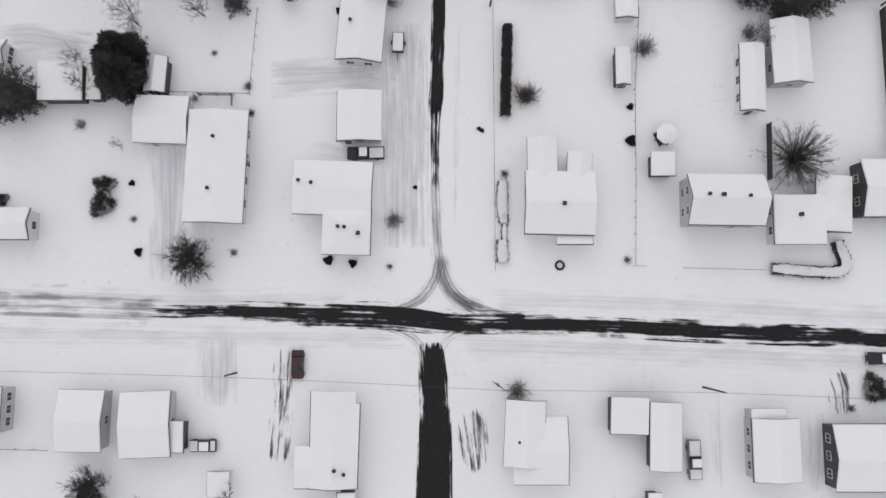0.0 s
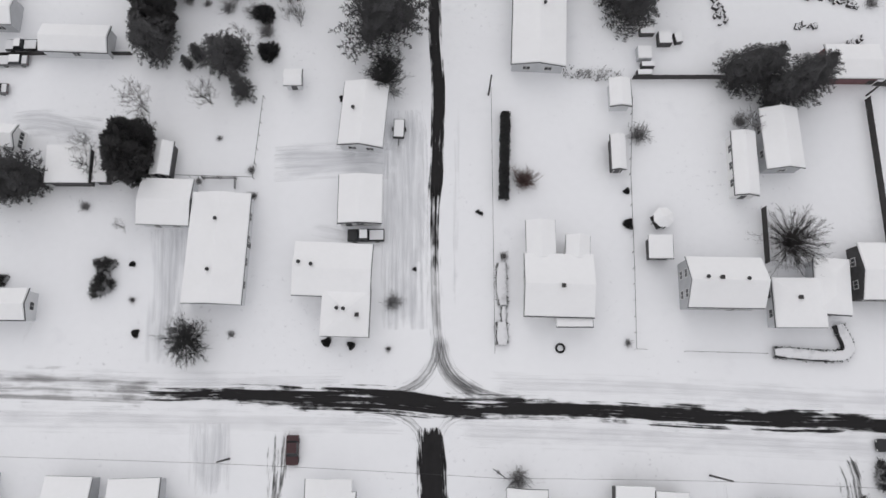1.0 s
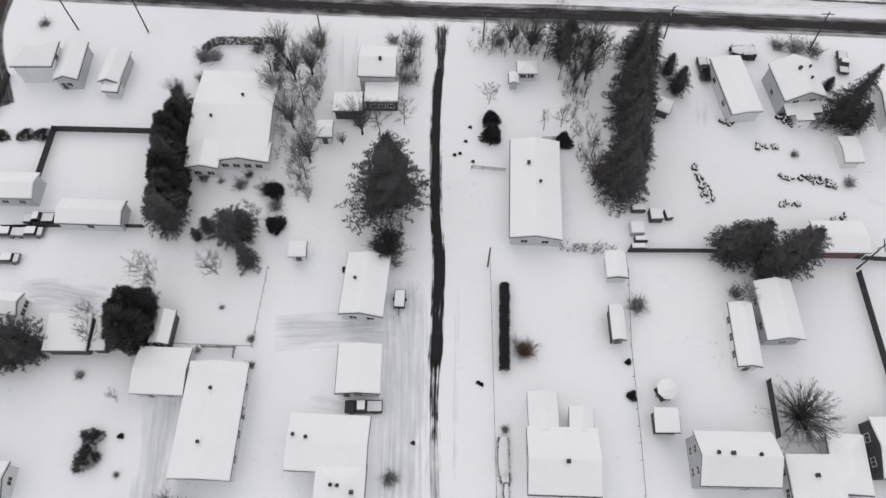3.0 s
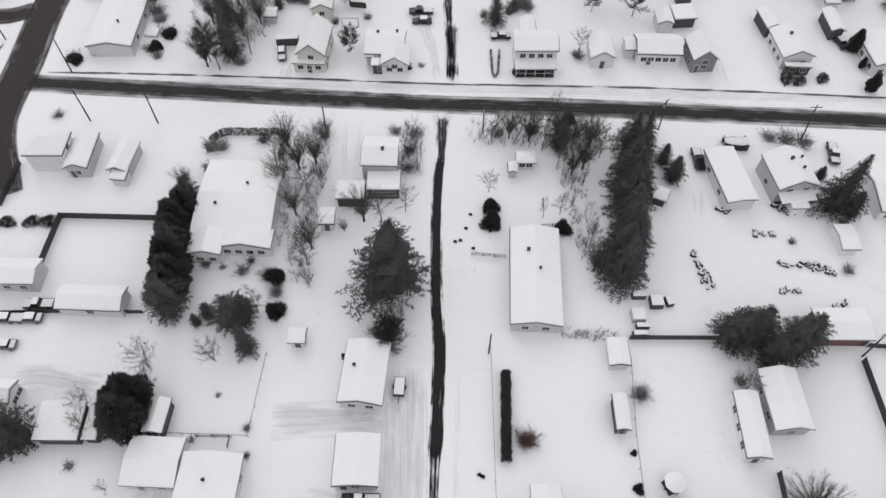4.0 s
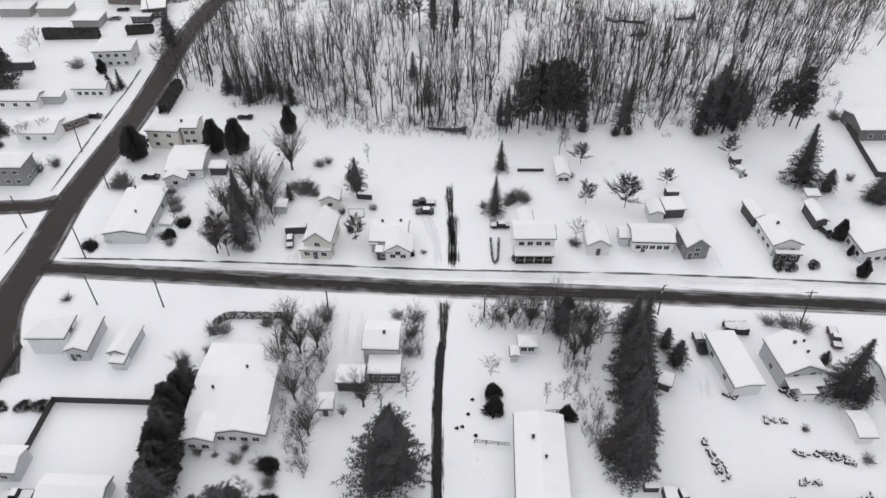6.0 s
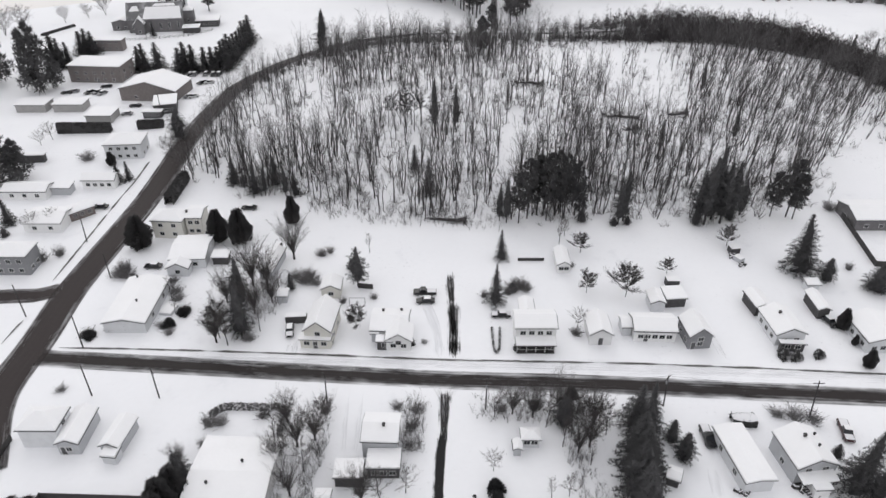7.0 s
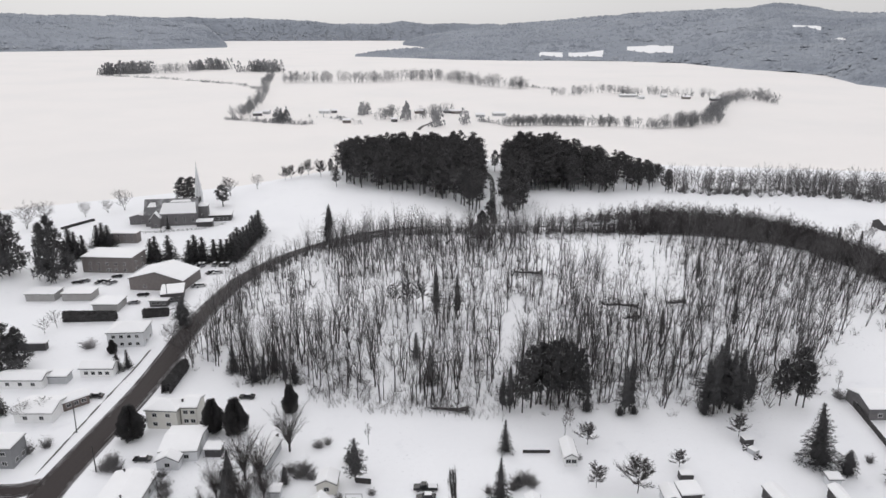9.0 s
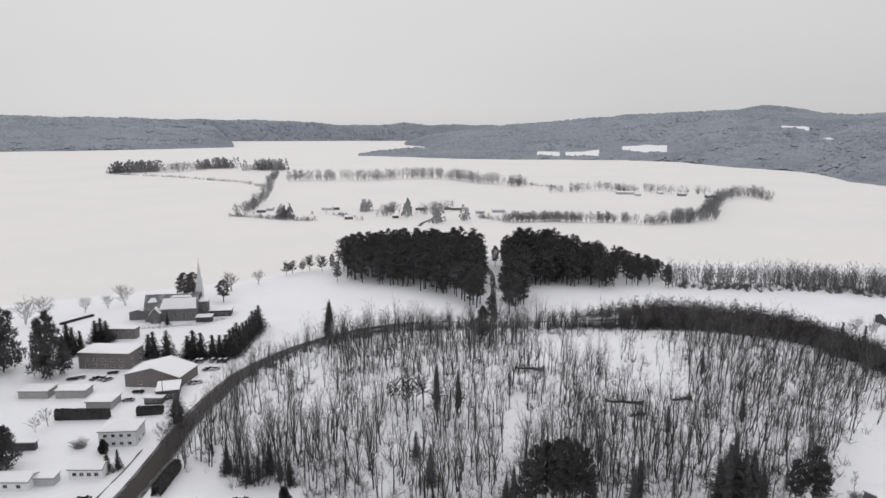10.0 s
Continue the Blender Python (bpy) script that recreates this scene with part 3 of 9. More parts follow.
def conifer(seed, h, r, low=0.06, whorls=16, arms=9, droop=0.25, blunt=1.0, spray=1.0, gap=0.0, step=0.24, ragged=0.18, stem=1.0, heart=0.4):
    """Trunk and crown of a spruce or pine: whorls of drooping arms of uneven length that carry tufts of small needle sprays."""
    rnd = random.Random(seed)
    trunk, crown = Sticks(), Sticks()
    trunk.stick(Vector((0, 0, -0.2)), Vector((0, 0, h * 0.97)), (h * 0.0105 + 0.04) * stem, 0.03, 6)
    def reach_at(t):
        q = max(r * ((1 - t) / (1 - low)) ** blunt, 0.1 * r * (1 - t) + 0.2)
        return q * (0.55 + 2.5 * (t - low)) if blunt < 0.7 and t < low + 0.18 else q

    levels, seg = 13, 11
    base = len(crown.v)
    for i in range(levels):
        t = low + (0.94 - low) * i / (levels - 1)
        for k in range(seg):
            az = 2 * math.pi * (k + 0.5 * (i % 2)) / seg
            lump = 1.03 + 0.45 * noise.noise((math.cos(az) * 1.6 + seed, math.sin(az) * 1.6, t * 3.0))
            q = reach_at(t) * heart * lump * rnd.uniform(0.35, 1.25)
            crown.v.append(Vector((math.cos(az) * q, math.sin(az) * q, t * h - droop * 0.5 * q + rnd.uniform(-0.02, 0.02) * h)))
    for i in range(levels - 1):
        for k in range(seg):
            a, b = base + i * seg + k, base + i * seg + (k + 1) % seg
            crown.f += [(a, b, b + seg), (a, b + seg, a + seg)]
    for i in range(whorls):
        t = max(low, min(0.97 if spray > 2 else 0.985, low + (1 - low) * (i + rnd.uniform(-0.4, 0.4)) / whorls))
        reach = reach_at(t)
        n = max(4, int(arms * (0.5 + 0.5 * (1 - t))))
        for k in range(n):
            if rnd.random() < gap:
                continue
            az = 2 * math.pi * (k + rnd.random() * 0.8) / n + i * 0.9
            lump = 1.03 + 0.45 * noise.noise((math.cos(az) * 1.6 + seed, math.sin(az) * 1.6, t * 3.0))
            ln = reach * rnd.uniform(1 - ragged, 1 + ragged * 0.7) * lump
            a = Vector((0, 0, t * h))
            way = Vector((math.cos(az), math.sin(az), 0))
            side = Vector((-way.y, way.x, 0))
            b = a + way * ln * 0.6 + Vector((0, 0, (0.1 - droop * 0.4) * ln + rnd.uniform(-0.2, 0.2)))
            c = a + way * ln + Vector((0, 0, (0.05 - droop) * ln + rnd.uniform(-0.2, 0.3)))
            crown.stick(a, b, 0.05, 0.03)
            m = max(3, int(ln / (step * (0.66 if spray < 2 else 0.78) * spray)))
            for j in range(m):
                u = 0.18 + 0.82 * (j + rnd.random()) / m
                p = a.lerp(b, u / 0.6) if u < 0.6 else b.lerp(c, (u - 0.6) / 0.4)
                fan = 0.26 * ln * (1.05 - u) * rnd.uniform(-1, 1)
                p = p + side * fan + Vector((0, 0, rnd.uniform(-0.1, 0.1) * spray))
                s = ((0.31 if spray < 2 else 0.36) + 0.03 * ln) * spray * rnd.uniform(0.6, 1.2)
                for sg in ((-1, -0.35, 0.35, 1) if spray < 2 else (-0.8, 0, 0.8)):
                    e = p + (way * rnd.uniform(0.1, 1.0) + side * (sg + rnd.uniform(-0.5, 0.5)) * 0.85) * s * 0.8 + Vector((0, 0, rnd.uniform(-0.5, 0.6) * s))
                    crown.blade(p, e, (0.118 if spray < 2 else 0.19) * s, Vector((rnd.uniform(-.6, .6), rnd.uniform(-.6, .6), 1)))
    for k in range(5):
        az = k * 1.3
        crown.blade(Vector((0, 0, h * 0.9)), Vector((math.cos(az) * 0.12, math.sin(az) * 0.12, h * 1.01)), 0.12, Vector((math.sin(az), -math.cos(az), 0.2)))
    return trunk, crown


def cedar(seed, h, r, egg=True, density=1100):
    """A dense evergreen with foliage down to the ground: upright sprays over an egg or cone."""
    rnd = random.Random(seed)
    trunk, crown = Sticks(), Sticks()
    trunk.stick(Vector((0, 0, -0.2)), Vector((0, 0, h * 0.9)), 0.05 * r + 0.08, 0.03, 5)
    for layer, scale in ((0, 0.45), (1, 0.75), (2, 0.9), (3, 1.0)):
        for k in range(density // 4):
            t = rnd.random() ** 0.85
            prof = (math.sin(math.pi * min(1, 0.12 + 0.88 * t) ** 0.75) ** 0.7 if egg else (1 - t) ** 0.8)
            prof = max(prof, 0.06)
            az = rnd.uniform(0, 6.283)
            lump = 0.82 + 0.4 * noise.noise((math.cos(az) * 2 + seed, math.sin(az) * 2, t * 4))
            rr = r * prof * scale * lump
            p = Vector((math.cos(az) * rr, math.sin(az) * rr, 0.05 * h + t * h * 0.9))
            out = Vector((math.cos(az) + rnd.uniform(-.6, .6), math.sin(az) + rnd.uniform(-.6, .6), rnd.uniform(-0.2, 1.3))).normalized()
            s = rnd.uniform(0.06, 0.12) * (r + 0.7) ** 0.7 * (3.0 if layer == 0 else 1.3 if layer == 1 else 1.0)
            crown.blade(p - out * s * 0.6, p + out * s * 1.2, s * 0.45, Vector((-math.sin(az) + rnd.uniform(-.5, .5), math.cos(az) + rnd.uniform(-.5, .5), rnd.uniform(-0.6, 0.6))))
    return trunk, crown


def shrub(seed, r, h, twiggy=True, n=150, thin=0.02):
    """A low bush: uneven thin stems from the ground with side twigs, or a lumpy mound of short sprays."""
    rnd = random.Random(seed)
    s = Sticks()
    for k in range(n):
        az, out = rnd.uniform(0, 6.283), rnd.random() ** 0.6
        lump = 0.92 + (0.6 if twiggy else 0.5) * noise.noise((math.cos(az) * 1.2 + seed, math.sin(az) * 1.2, 0.5))
        if twiggy:
            foot = Vector((rnd.uniform(-1, 1), rnd.uniform(-1, 1), 0)) * r * 0.35
            b = foot * 0.6 + Vector((math.cos(az) * r * out * lump, math.sin(az) * r * out * lump, h * rnd.uniform(0.45, 1.1) * (1.1 - 0.45 * out)))
            a = foot + Vector((0, 0, -0.08))
            s.strip(a, b, thin * 1.6, rnd.uniform(0, 6.28))
            for q in range(3):
                c = a.lerp(b, rnd.uniform(0.3, 0.95))
                s.strip(c, c + Vector((rnd.uniform(-1, 1) + math.cos(az) * 0.5, rnd.uniform(-1, 1) + math.sin(az) * 0.5, rnd.uniform(0, 1.1))) * r * 0.28, thin, rnd.uniform(0, 6.28))
        else:
            el = rnd.random()
            f = math.sqrt(1 - el * el)
            p = Vector((math.cos(az) * f * r * lump, math.sin(az) * f * r * lump, el * h * (0.8 + 0.3 * lump))) * rnd.random() ** 0.35
            d = Vector((p.x, p.y, p.z + 0.2 * h)).normalized()
            d = (d + Vector((rnd.uniform(-1, 1), rnd.uniform(-1, 1), rnd.uniform(-1, 1))) * 0.5).normalized()
            g = (0.09 * (r + 0.3) + 0.03) * rnd.uniform(0.6, 1.5)
            s.blade(p - d * g, p + d * g * 1.5, g * 0.33, Vector((rnd.uniform(-1, 1), rnd.uniform(-1, 1), rnd.uniform(-1, 1))).normalized())
    return s


LIBRARY = {}


def library(kind, make, mats):
    """Trunk and crown meshes of a kind, made once."""
    if kind not in LIBRARY:
        a, b = make()
        LIBRARY[kind] = (a.mesh("trunk", mats[0]), b.mesh("crown", mats[1]))
    return LIBRARY[kind]


SPECIES = {"spruce": "spruce", "fir": "fir_tree", "pine": "pine", "far_spruce": "spruce", "far_pine": "pine", "pole": "pine", "high": "pine", "cedar": "cedar", "cone": "cedar"}


def tree(kind, x, y, scale=1.0, rot=0.0, label="", wide=1.0, group="", lean=0.0):
    root = thing(SPECIES.get(kind, "bare_tree"), x, y, land(x, y), 0, label, "tree", group)
    tr, cr = LIBRARY[kind]
    m = pose(0, 0, 0, 0, lean, 0) @ pose(0, 0, 0, 0, 0, rot) @ Matrix.Diagonal((scale * wide, scale * wide, scale, 1))
    mesh_part("trunk", tr, root, m)
    mesh_part("crown", cr, root, m)
    return root


def bush(kind, x, y, scale=1.0, rot=0.0, label="", tall=1.0):
    ob = new("bush", LIBRARY[kind])
    ob.matrix_basis = pose(x, y, land(x, y), 0, 0, rot) @ Matrix.Diagonal((scale, scale, scale * tall, 1))
    return tagged(ob, label or "leafless snow-dusted garden bush", "bush")


def hedge(pts, width, height, label, mat=None, seed=1, capped=False, name="hedge", per=70, size=1.0):
    """A clipped row of shrubs along a line: a leafy body of small sprays, with snow on top where capped."""
    rnd = random.Random(seed)
    line = catmull(pts, 1.0) if len(pts) > 2 else [Vector(pts[0]).lerp(Vector(pts[1]), k / max(1, int((Vector(pts[1]) - Vector(pts[0])).length))) for k in range(max(1, int((Vector(pts[1]) - Vector(pts[0])).length)) + 1)]
    x0, y0 = line[0]
    s = Sticks()
    for a, b in zip(line, line[1:]):
        d = (b - a)
        n = Vector((-d.y, d.x)).normalized()
        o = len(s.v)
        for c in (a, b):
            for q, zz in ((-0.4, 0.0), (-0.36, 0.86), (0.36, 0.86), (0.4, 0.0)):
                s.v.append(Vector((c.x - x0 + n.x * q * width, c.y - y0 + n.y * q * width, height * zz)))
        s.f += [(o + q, o + q + 1, o + q + 5, o + q + 4) for q in range(3)]
        k = int(per * d.length * max(0.6, (width + 2 * height) / 4.0))
        for i in range(k):
            u = rnd.random()
            side = rnd.uniform(-1, 1)
            z = height * (rnd.random() if abs(side) > 0.75 or rnd.random() < 0.35 else rnd.uniform(0.8, 1.05))
            c = a + d * u + n * side * width / 2 * rnd.uniform(0.85, 1.08)
            p = Vector((c.x - x0, c.y - y0, z))
            w = Vector((rnd.uniform(-1, 1), rnd.uniform(-1, 1), rnd.uniform(-0.2, 1))).normalized()
            s.blade(p - w * 0.16 * size, p + w * 0.2 * size, 0.11 * size, Vector((rnd.uniform(-1, 1), rnd.uniform(-1, 1), 0.3)).normalized())
    root = thing(name, x0, y0, land(x0, y0), 0, label, "hedge")
    mesh_part("foliage", s.mesh("foliage", mat or SHRUB_DARK), root)
    if capped:
        bm = bmesh.new()
        rows = []
        for i, a in enumerate(line):
            d = (line[min(i + 1, len(line) - 1)] - line[max(i - 1, 0)]).normalized()
            n = Vector((-d.y, d.x))
            wv = width * 0.36 * (1 + 0.15 * rnd.uniform(-1, 1)) * (0.7 if i in (0, len(line) - 1) else 1)
            rows.append([bm.verts.new((a.x - x0 + n.x * o * wv, a.y - y0 + n.y * o * wv, height * 0.98 + zz)) for o, zz in ((-1, 0.0), (-0.7, 0.14), (0, 0.2), (0.7, 0.14), (1, 0.0))])
        for r, q in zip(rows, rows[1:]):
            for j in range(4):
                bm.faces.new((r[j], r[j + 1], q[j + 1], q[j]))
        bm.faces.new(rows[0])
        bm.faces.new(list(reversed(rows[-1])))
        part("snow_cover", bm, SNOW_THIN, root, "cap of snow")
    return root


def thicket(pts, width, count, tall, label, seed=1):
    """A tangle of leafless brush and saplings along a line, too dense to part."""
    rnd = random.Random(seed)
    line = catmull(pts, 1.0)
    x0, y0 = line[0]
    s = Sticks()
    for _ in range(int(count * 0.6)):
        c = line[rnd.randrange(len(line))]
        foot = Vector((c.x - x0 + rnd.uniform(-0.5, 0.5) * width, c.y - y0 + rnd.uniform(-0.5, 0.5) * width, -0.1))
        h = tall * rnd.uniform(0.35, 1.25)
        for k in range(6):
            tip = foot + Vector((rnd.uniform(-0.34, 0.34) * h, rnd.uniform(-0.34, 0.34) * h, h * rnd.uniform(0.6, 1)))
            way = (tip - foot).normalized()
            s.strip(foot, tip, 0.034, rnd.uniform(0, 6.28))
            for q in range(8):
                a = foot.lerp(tip, rnd.uniform(0.25, 0.95))
                s.strip(a, a + (way + Vector((rnd.uniform(-1, 1), rnd.uniform(-1, 1), rnd.uniform(-0.3, 0.6))) * 0.65) * h * rnd.uniform(0.1, 0.24), 0.02, rnd.uniform(0, 6.28))
    ob = new("thicket", s.mesh("thicket", TWIG))
    ob.matrix_basis = pose(x0, y0, land(x0, y0))
    return tagged(ob, label, "thicket", kind="stuff")


# ---- vehicles, fences, poles ----
def car(x, y, rot, paint="black", kind="car", snow="roof", label="", length=None):
    """A parked car or pickup: body, cabin, glass, four wheels, lights, and the snow that lies on it."""
    name = "pickup" if kind == "pickup" else "car"
    root = thing(name, x, y, land(x, y), rot, label, name)
    L, W = (5.7, 1.95) if kind == "pickup" else (4.6, 1.8)
    if length:
        L = length
    low = 0.35
    bm = bmesh.new()
    if kind == "pickup":
        prof = [(-L / 2, low), (-L / 2, 0.95), (-0.28 * L, 1.0), (-0.26 * L, 1.05), (0.05 * L, 1.05), (0.05 * L, 1.0), (L / 2 - 0.05, 0.98), (L / 2, low)]
    else:
        prof = [(-L / 2, low), (-L / 2 + 0.05, 0.7), (-0.22 * L, 0.9), (0.36 * L, 0.95), (L / 2 - 0.03, 0.85), (L / 2, low)]
    rows = [[bm.verts.new((px, s * W / 2 * (0.97 if i == 0 else 1), pz)) for i, (px, pz) in enumerate(prof)] for s in (-1, 1)]
    n = len(prof)
    for i in range(n):
        j = (i + 1) % n
        bm.faces.new((rows[0][i], rows[0][j], rows[1][j], rows[1][i]))
    bm.faces.new(list(reversed(rows[0])))
    bm.faces.new(rows[1])
    bmesh.ops.recalc_face_normals(bm, faces=bm.faces)
    bmesh.ops.bevel(bm, geom=list(bm.edges), offset=0.07, segments=2, affect="EDGES")
    body = part("body", bm, PAINT[paint], root)
    c0, c1, ct = ((-0.25 * L, 0.08 * L, 1.75) if kind == "pickup" else (-0.2 * L, 0.32 * L, 1.45))
    base = 1.03 if kind == "pickup" else 0.9
    bm = bmesh.new()
    lo = [bm.verts.new((px, s * W * 0.46, base)) for px, s in ((c0, -1), (c1, -1), (c1, 1), (c0, 1))]
    hi = [bm.verts.new((px, s * W * 0.38, ct)) for px, s in ((c0 + 0.55, -1), (c1 - 0.3, -1), (c1 - 0.3, 1), (c0 + 0.55, 1))]
    for i in range(4):
        bm.faces.new((lo[i], lo[(i + 1) % 4], hi[(i + 1) % 4], hi[i]))
    bm.faces.new(hi)
    bmesh.ops.bevel(bm, geom=list(bm.edges), offset=0.05, segments=2, affect="EDGES")
    part("cabin_glass", bm, GLASS, root)
    part("roof_panel", box(c0 + 0.52, c1 - 0.27, -W * 0.39, W * 0.39, ct - 0.03, ct + 0.02, 0.02), PAINT[paint], root)
    for wx in (-0.31 * L, 0.31 * L):
        for s in (-1, 1):
            bm = bmesh.new()
            bmesh.ops.create_cone(bm, cap_ends=True, segments=14, radius1=0.34, radius2=0.34, depth=0.22, matrix=pose(wx, s * (W / 2 - 0.08), 0.34, 90))
            wheel = part("wheel", bm, RUBBER, root)
            bm = bmesh.new()
            bmesh.ops.create_cone(bm, cap_ends=True, segments=10, radius1=0.19, radius2=0.19, depth=0.03, matrix=pose(wx, s * (W / 2 + 0.04), 0.34, 90))
            part("rim", bm, GALV, wheel)
    for s in (-1, 1):
        part("headlight", box(-L / 2 - 0.01, -L / 2 + 0.1, s * W * 0.36 - 0.16, s * W * 0.36 + 0.16, 0.62, 0.76, 0.02), FRAME, root)
        part("tail_light", box(L / 2 - 0.1, L / 2 + 0.01, s * W * 0.4 - 0.1, s * W * 0.4 + 0.1, 0.62, 0.84, 0.02), SIDING["red"], root)
    if snow in ("roof", "all", "back"):
        part("snow_cover", box(c0 + 0.5, c1 - 0.2, -W * 0.36, W * 0.36, ct + 0.02, ct + 0.16, 0.06), SNOW_ROOF, root, "snow left on the roof")
    if snow in ("all", "bed", "back"):
        if kind == "pickup":
            part("snow_cover", box(0.1 * L, L / 2 - 0.12, -W * 0.4, W * 0.4, 1.0, 1.13, 0.05), SNOW_THIN, root, "snow in the load bed")
        else:
            part("snow_cover", box(c1 - 0.1, L / 2 - 0.1, -W * 0.4, W * 0.4, 0.94, 1.04, 0.04), SNOW_THIN, root)
    if snow == "all":
        part("snow_cover", box(-L / 2 + 0.1, c0 + 0.2, -W * 0.42, W * 0.42, 0.86 if kind != "pickup" else 1.0, 1.02 if kind != "pickup" else 1.1, 0.05), SNOW_THIN, root, "snow on the bonnet")
    return root


def fence(pts, height, label, mat=None, gap=2.4, boards=True, wire=False, name="fence", thick=0.05, snow=False):
    """A fence along straight runs: a post at every bay, and boards or rails between."""
    x0, y0 = pts[0]
    mat = mat or WOOD
    root = thing(name, x0, y0, land(x0, y0), 0, label, "fence")
    pw = 0.03 if wire else 0.06
    post = box(-pw, pw, -pw, pw, -0.2, height + 0.08)
    pm = bpy.data.meshes.new("post")
    post.to_mesh(pm)
    post.free()
    pm.materials.append(mat)
    for (xa, ya), (xb, yb) in zip(pts, pts[1:]):
        ln = math.hypot(xb - xa, yb - ya)
        n = max(1, round(ln / gap))
        ang = math.degrees(math.atan2(yb - ya, xb - xa))
        bay = ln / n
        if boards:
            bm = box(0, bay, -thick / 2, thick / 2, 0.05, height, 0.0)
        else:
            bm = bmesh.new()
            for zz in ((0.35, 0.75, 1.1) if not wire else (height * 0.95,)):
                add_box(bm, 0, bay, -0.025, 0.025, zz - 0.04, zz + 0.04)
        rm = bpy.data.meshes.new("panel")
        bm.to_mesh(rm)
        bm.free()
        rm.materials.append(mat)
        for i in range(n):
            px, py = xa + (xb - xa) * i / n - x0, ya + (yb - ya) * i / n - y0
            zz = land(px + x0, py + y0) - land(x0, y0)
            mesh_part("post", pm, root, pose(px, py, zz))
            mesh_part("panel" if boards else "rail", rm, root, pose(px, py, zz, 0, 0, ang))
            if snow:
                part("snow_cover", box(0, bay, -0.1, 0.1, height, height + 0.12, 0.04, pose(px, py, zz, 0, 0, ang)), SNOW_THIN, root)
    return root


def power_pole(x, y, h, lean=0.0, towards=0.0, arm=None, label="weathered wooden power pole standing beside the street"):
    root = thing("power_pole", x, y, land(x, y), 0, label, "power pole")
    root.matrix_basis = pose(x, y, land(x, y), 0, 0, towards) @ pose(0, 0, 0, 0, lean, 0)
    bm = bmesh.new()
    bmesh.ops.create_cone(bm, cap_ends=True, segments=8, radius1=0.16, radius2=0.11, depth=h + 0.5, matrix=pose(0, 0, h / 2 - 0.25))
    pole = part("pole", bm, WOOD, root)
    if arm is not None:
        part("crossarm", box(-1.1, 1.1, -0.06, 0.06, h - 0.7, h - 0.56, 0.01, pose(0, 0, 0, 0, 0, arm)), WOOD, root)
        for u in (-0.9, 0.0, 0.9):
            bm = bmesh.new()
            bmesh.ops.create_cone(bm, cap_ends=True, segments=8, radius1=0.06, radius2=0.04, depth=0.16, matrix=pose(0, 0, 0, 0, 0, arm) @ pose(u, 0, h - 0.48))
            part("insulator", bm, GALV, root)
        bm = bmesh.new()
        bmesh.ops.create_cone(bm, cap_ends=True, segments=10, radius1=0.2, radius2=0.2, depth=0.7, matrix=pose(0.3, 0, h - 1.7))
        part("transformer", bm, GALV, root)
    return root


def cable(points, r, label):
    """One overhead wire that sags between its holders."""
    cu = bpy.data.curves.new("wire", "CURVE")
    cu.dimensions, cu.bevel_depth = "3D", r
    cu.materials.append(VENT)
    for a, b in zip(points, points[1:]):
        sp = cu.splines.new("POLY")
        a, b = Vector(a), Vector(b)
        sp.points.add(8)
        for i in range(9):
            t = i / 8
            p = a.lerp(b, t) - Vector((0, 0, (b - a).length * 0.025 * 4 * t * (1 - t)))
            sp.points[i].co = (*p, 1)
    return tagged(new("power_line", cu), label, "power line", kind="structure")


def heap(x, y, w, d, h, rot, label, category="junk pile", seed=1, n=14, wall="dark"):
    """Discarded boards and machine parts lying together, half under snow."""
    rnd = random.Random(seed)
    root = thing("junk_pile", x, y, land(x, y), rot, label, category)
    for k in range(n):
        a, b = rnd.uniform(-w / 2, w / 2), rnd.uniform(-d / 2, d / 2)
        s = rnd.uniform(0.2, 0.65)
        m = pose(a, b, 0.1, rnd.uniform(-12, 12), rnd.uniform(-12, 12), rnd.uniform(0, 180))
        hh = 0.6 * h * rnd.uniform(0.3, 1.0)
        p = part("board" if k % 3 else "crate", box(-0.9 * s, 0.9 * s, -0.22 * s, 0.22 * s if k % 3 else 0.7 * s, -0.2, hh, 0.03, m), SIDING[wall] if k % 2 else WOOD, root)
        part("snow_cover", box(-0.75 * s, 0.75 * s, -0.15 * s, 0.15 * s if k % 3 else 0.55 * s, hh, hh + 0.12, 0.04, m), SNOW_THIN, p)
    return root

# ---- streets, lanes and trodden drives ----
LANE = road_material("lane_asphalt", bare=0.65, edge=0.7, streak=(3.2, 0.03), rag=0.9, soft=0.2)
LANE_STREAK = road_material("streaked_lane", bare=0.16, edge=1.2, streak=(3.4, 0.03), rag=1.1, soft=0.22, strong=0.92)
LANE_WORN = road_material("worn_snowy_lane", dark=(0.13, 0.127, 0.13), bare=0.22, edge=1.6, streak=(3.6, 0.025), rag=1.0, soft=0.55, strong=0.62)
SWEEP = road_material("swept_turn", dark=(0.09, 0.088, 0.09), bare=-0.02, edge=1.3, streak=(3.6, 0.04), rag=1.1, soft=0.5, strong=0.6)
CROSS = road_material("crossing_asphalt", bare=0.55, edge=1.5, streak=(2.2, 0.04), rag=1.15, soft=0.22)
SOUTH = road_material("southern_asphalt", bare=0.8, edge=1.4, streak=(2.4, 0.04), rag=1.1, soft=0.22)
PLOUGH = road_material("plough_lines", dark=(0.40, 0.40, 0.42), bare=0.1, edge=2.0, streak=(2.6, 0.015), rag=1.0, soft=0.6, strong=0.2)
FAINT = road_material("packed_snow_road", dark=(0.16, 0.15, 0.15), bare=-0.1, edge=2.5, streak=(1.6, 0.02), rag=1.1, soft=0.4, strong=0.5)
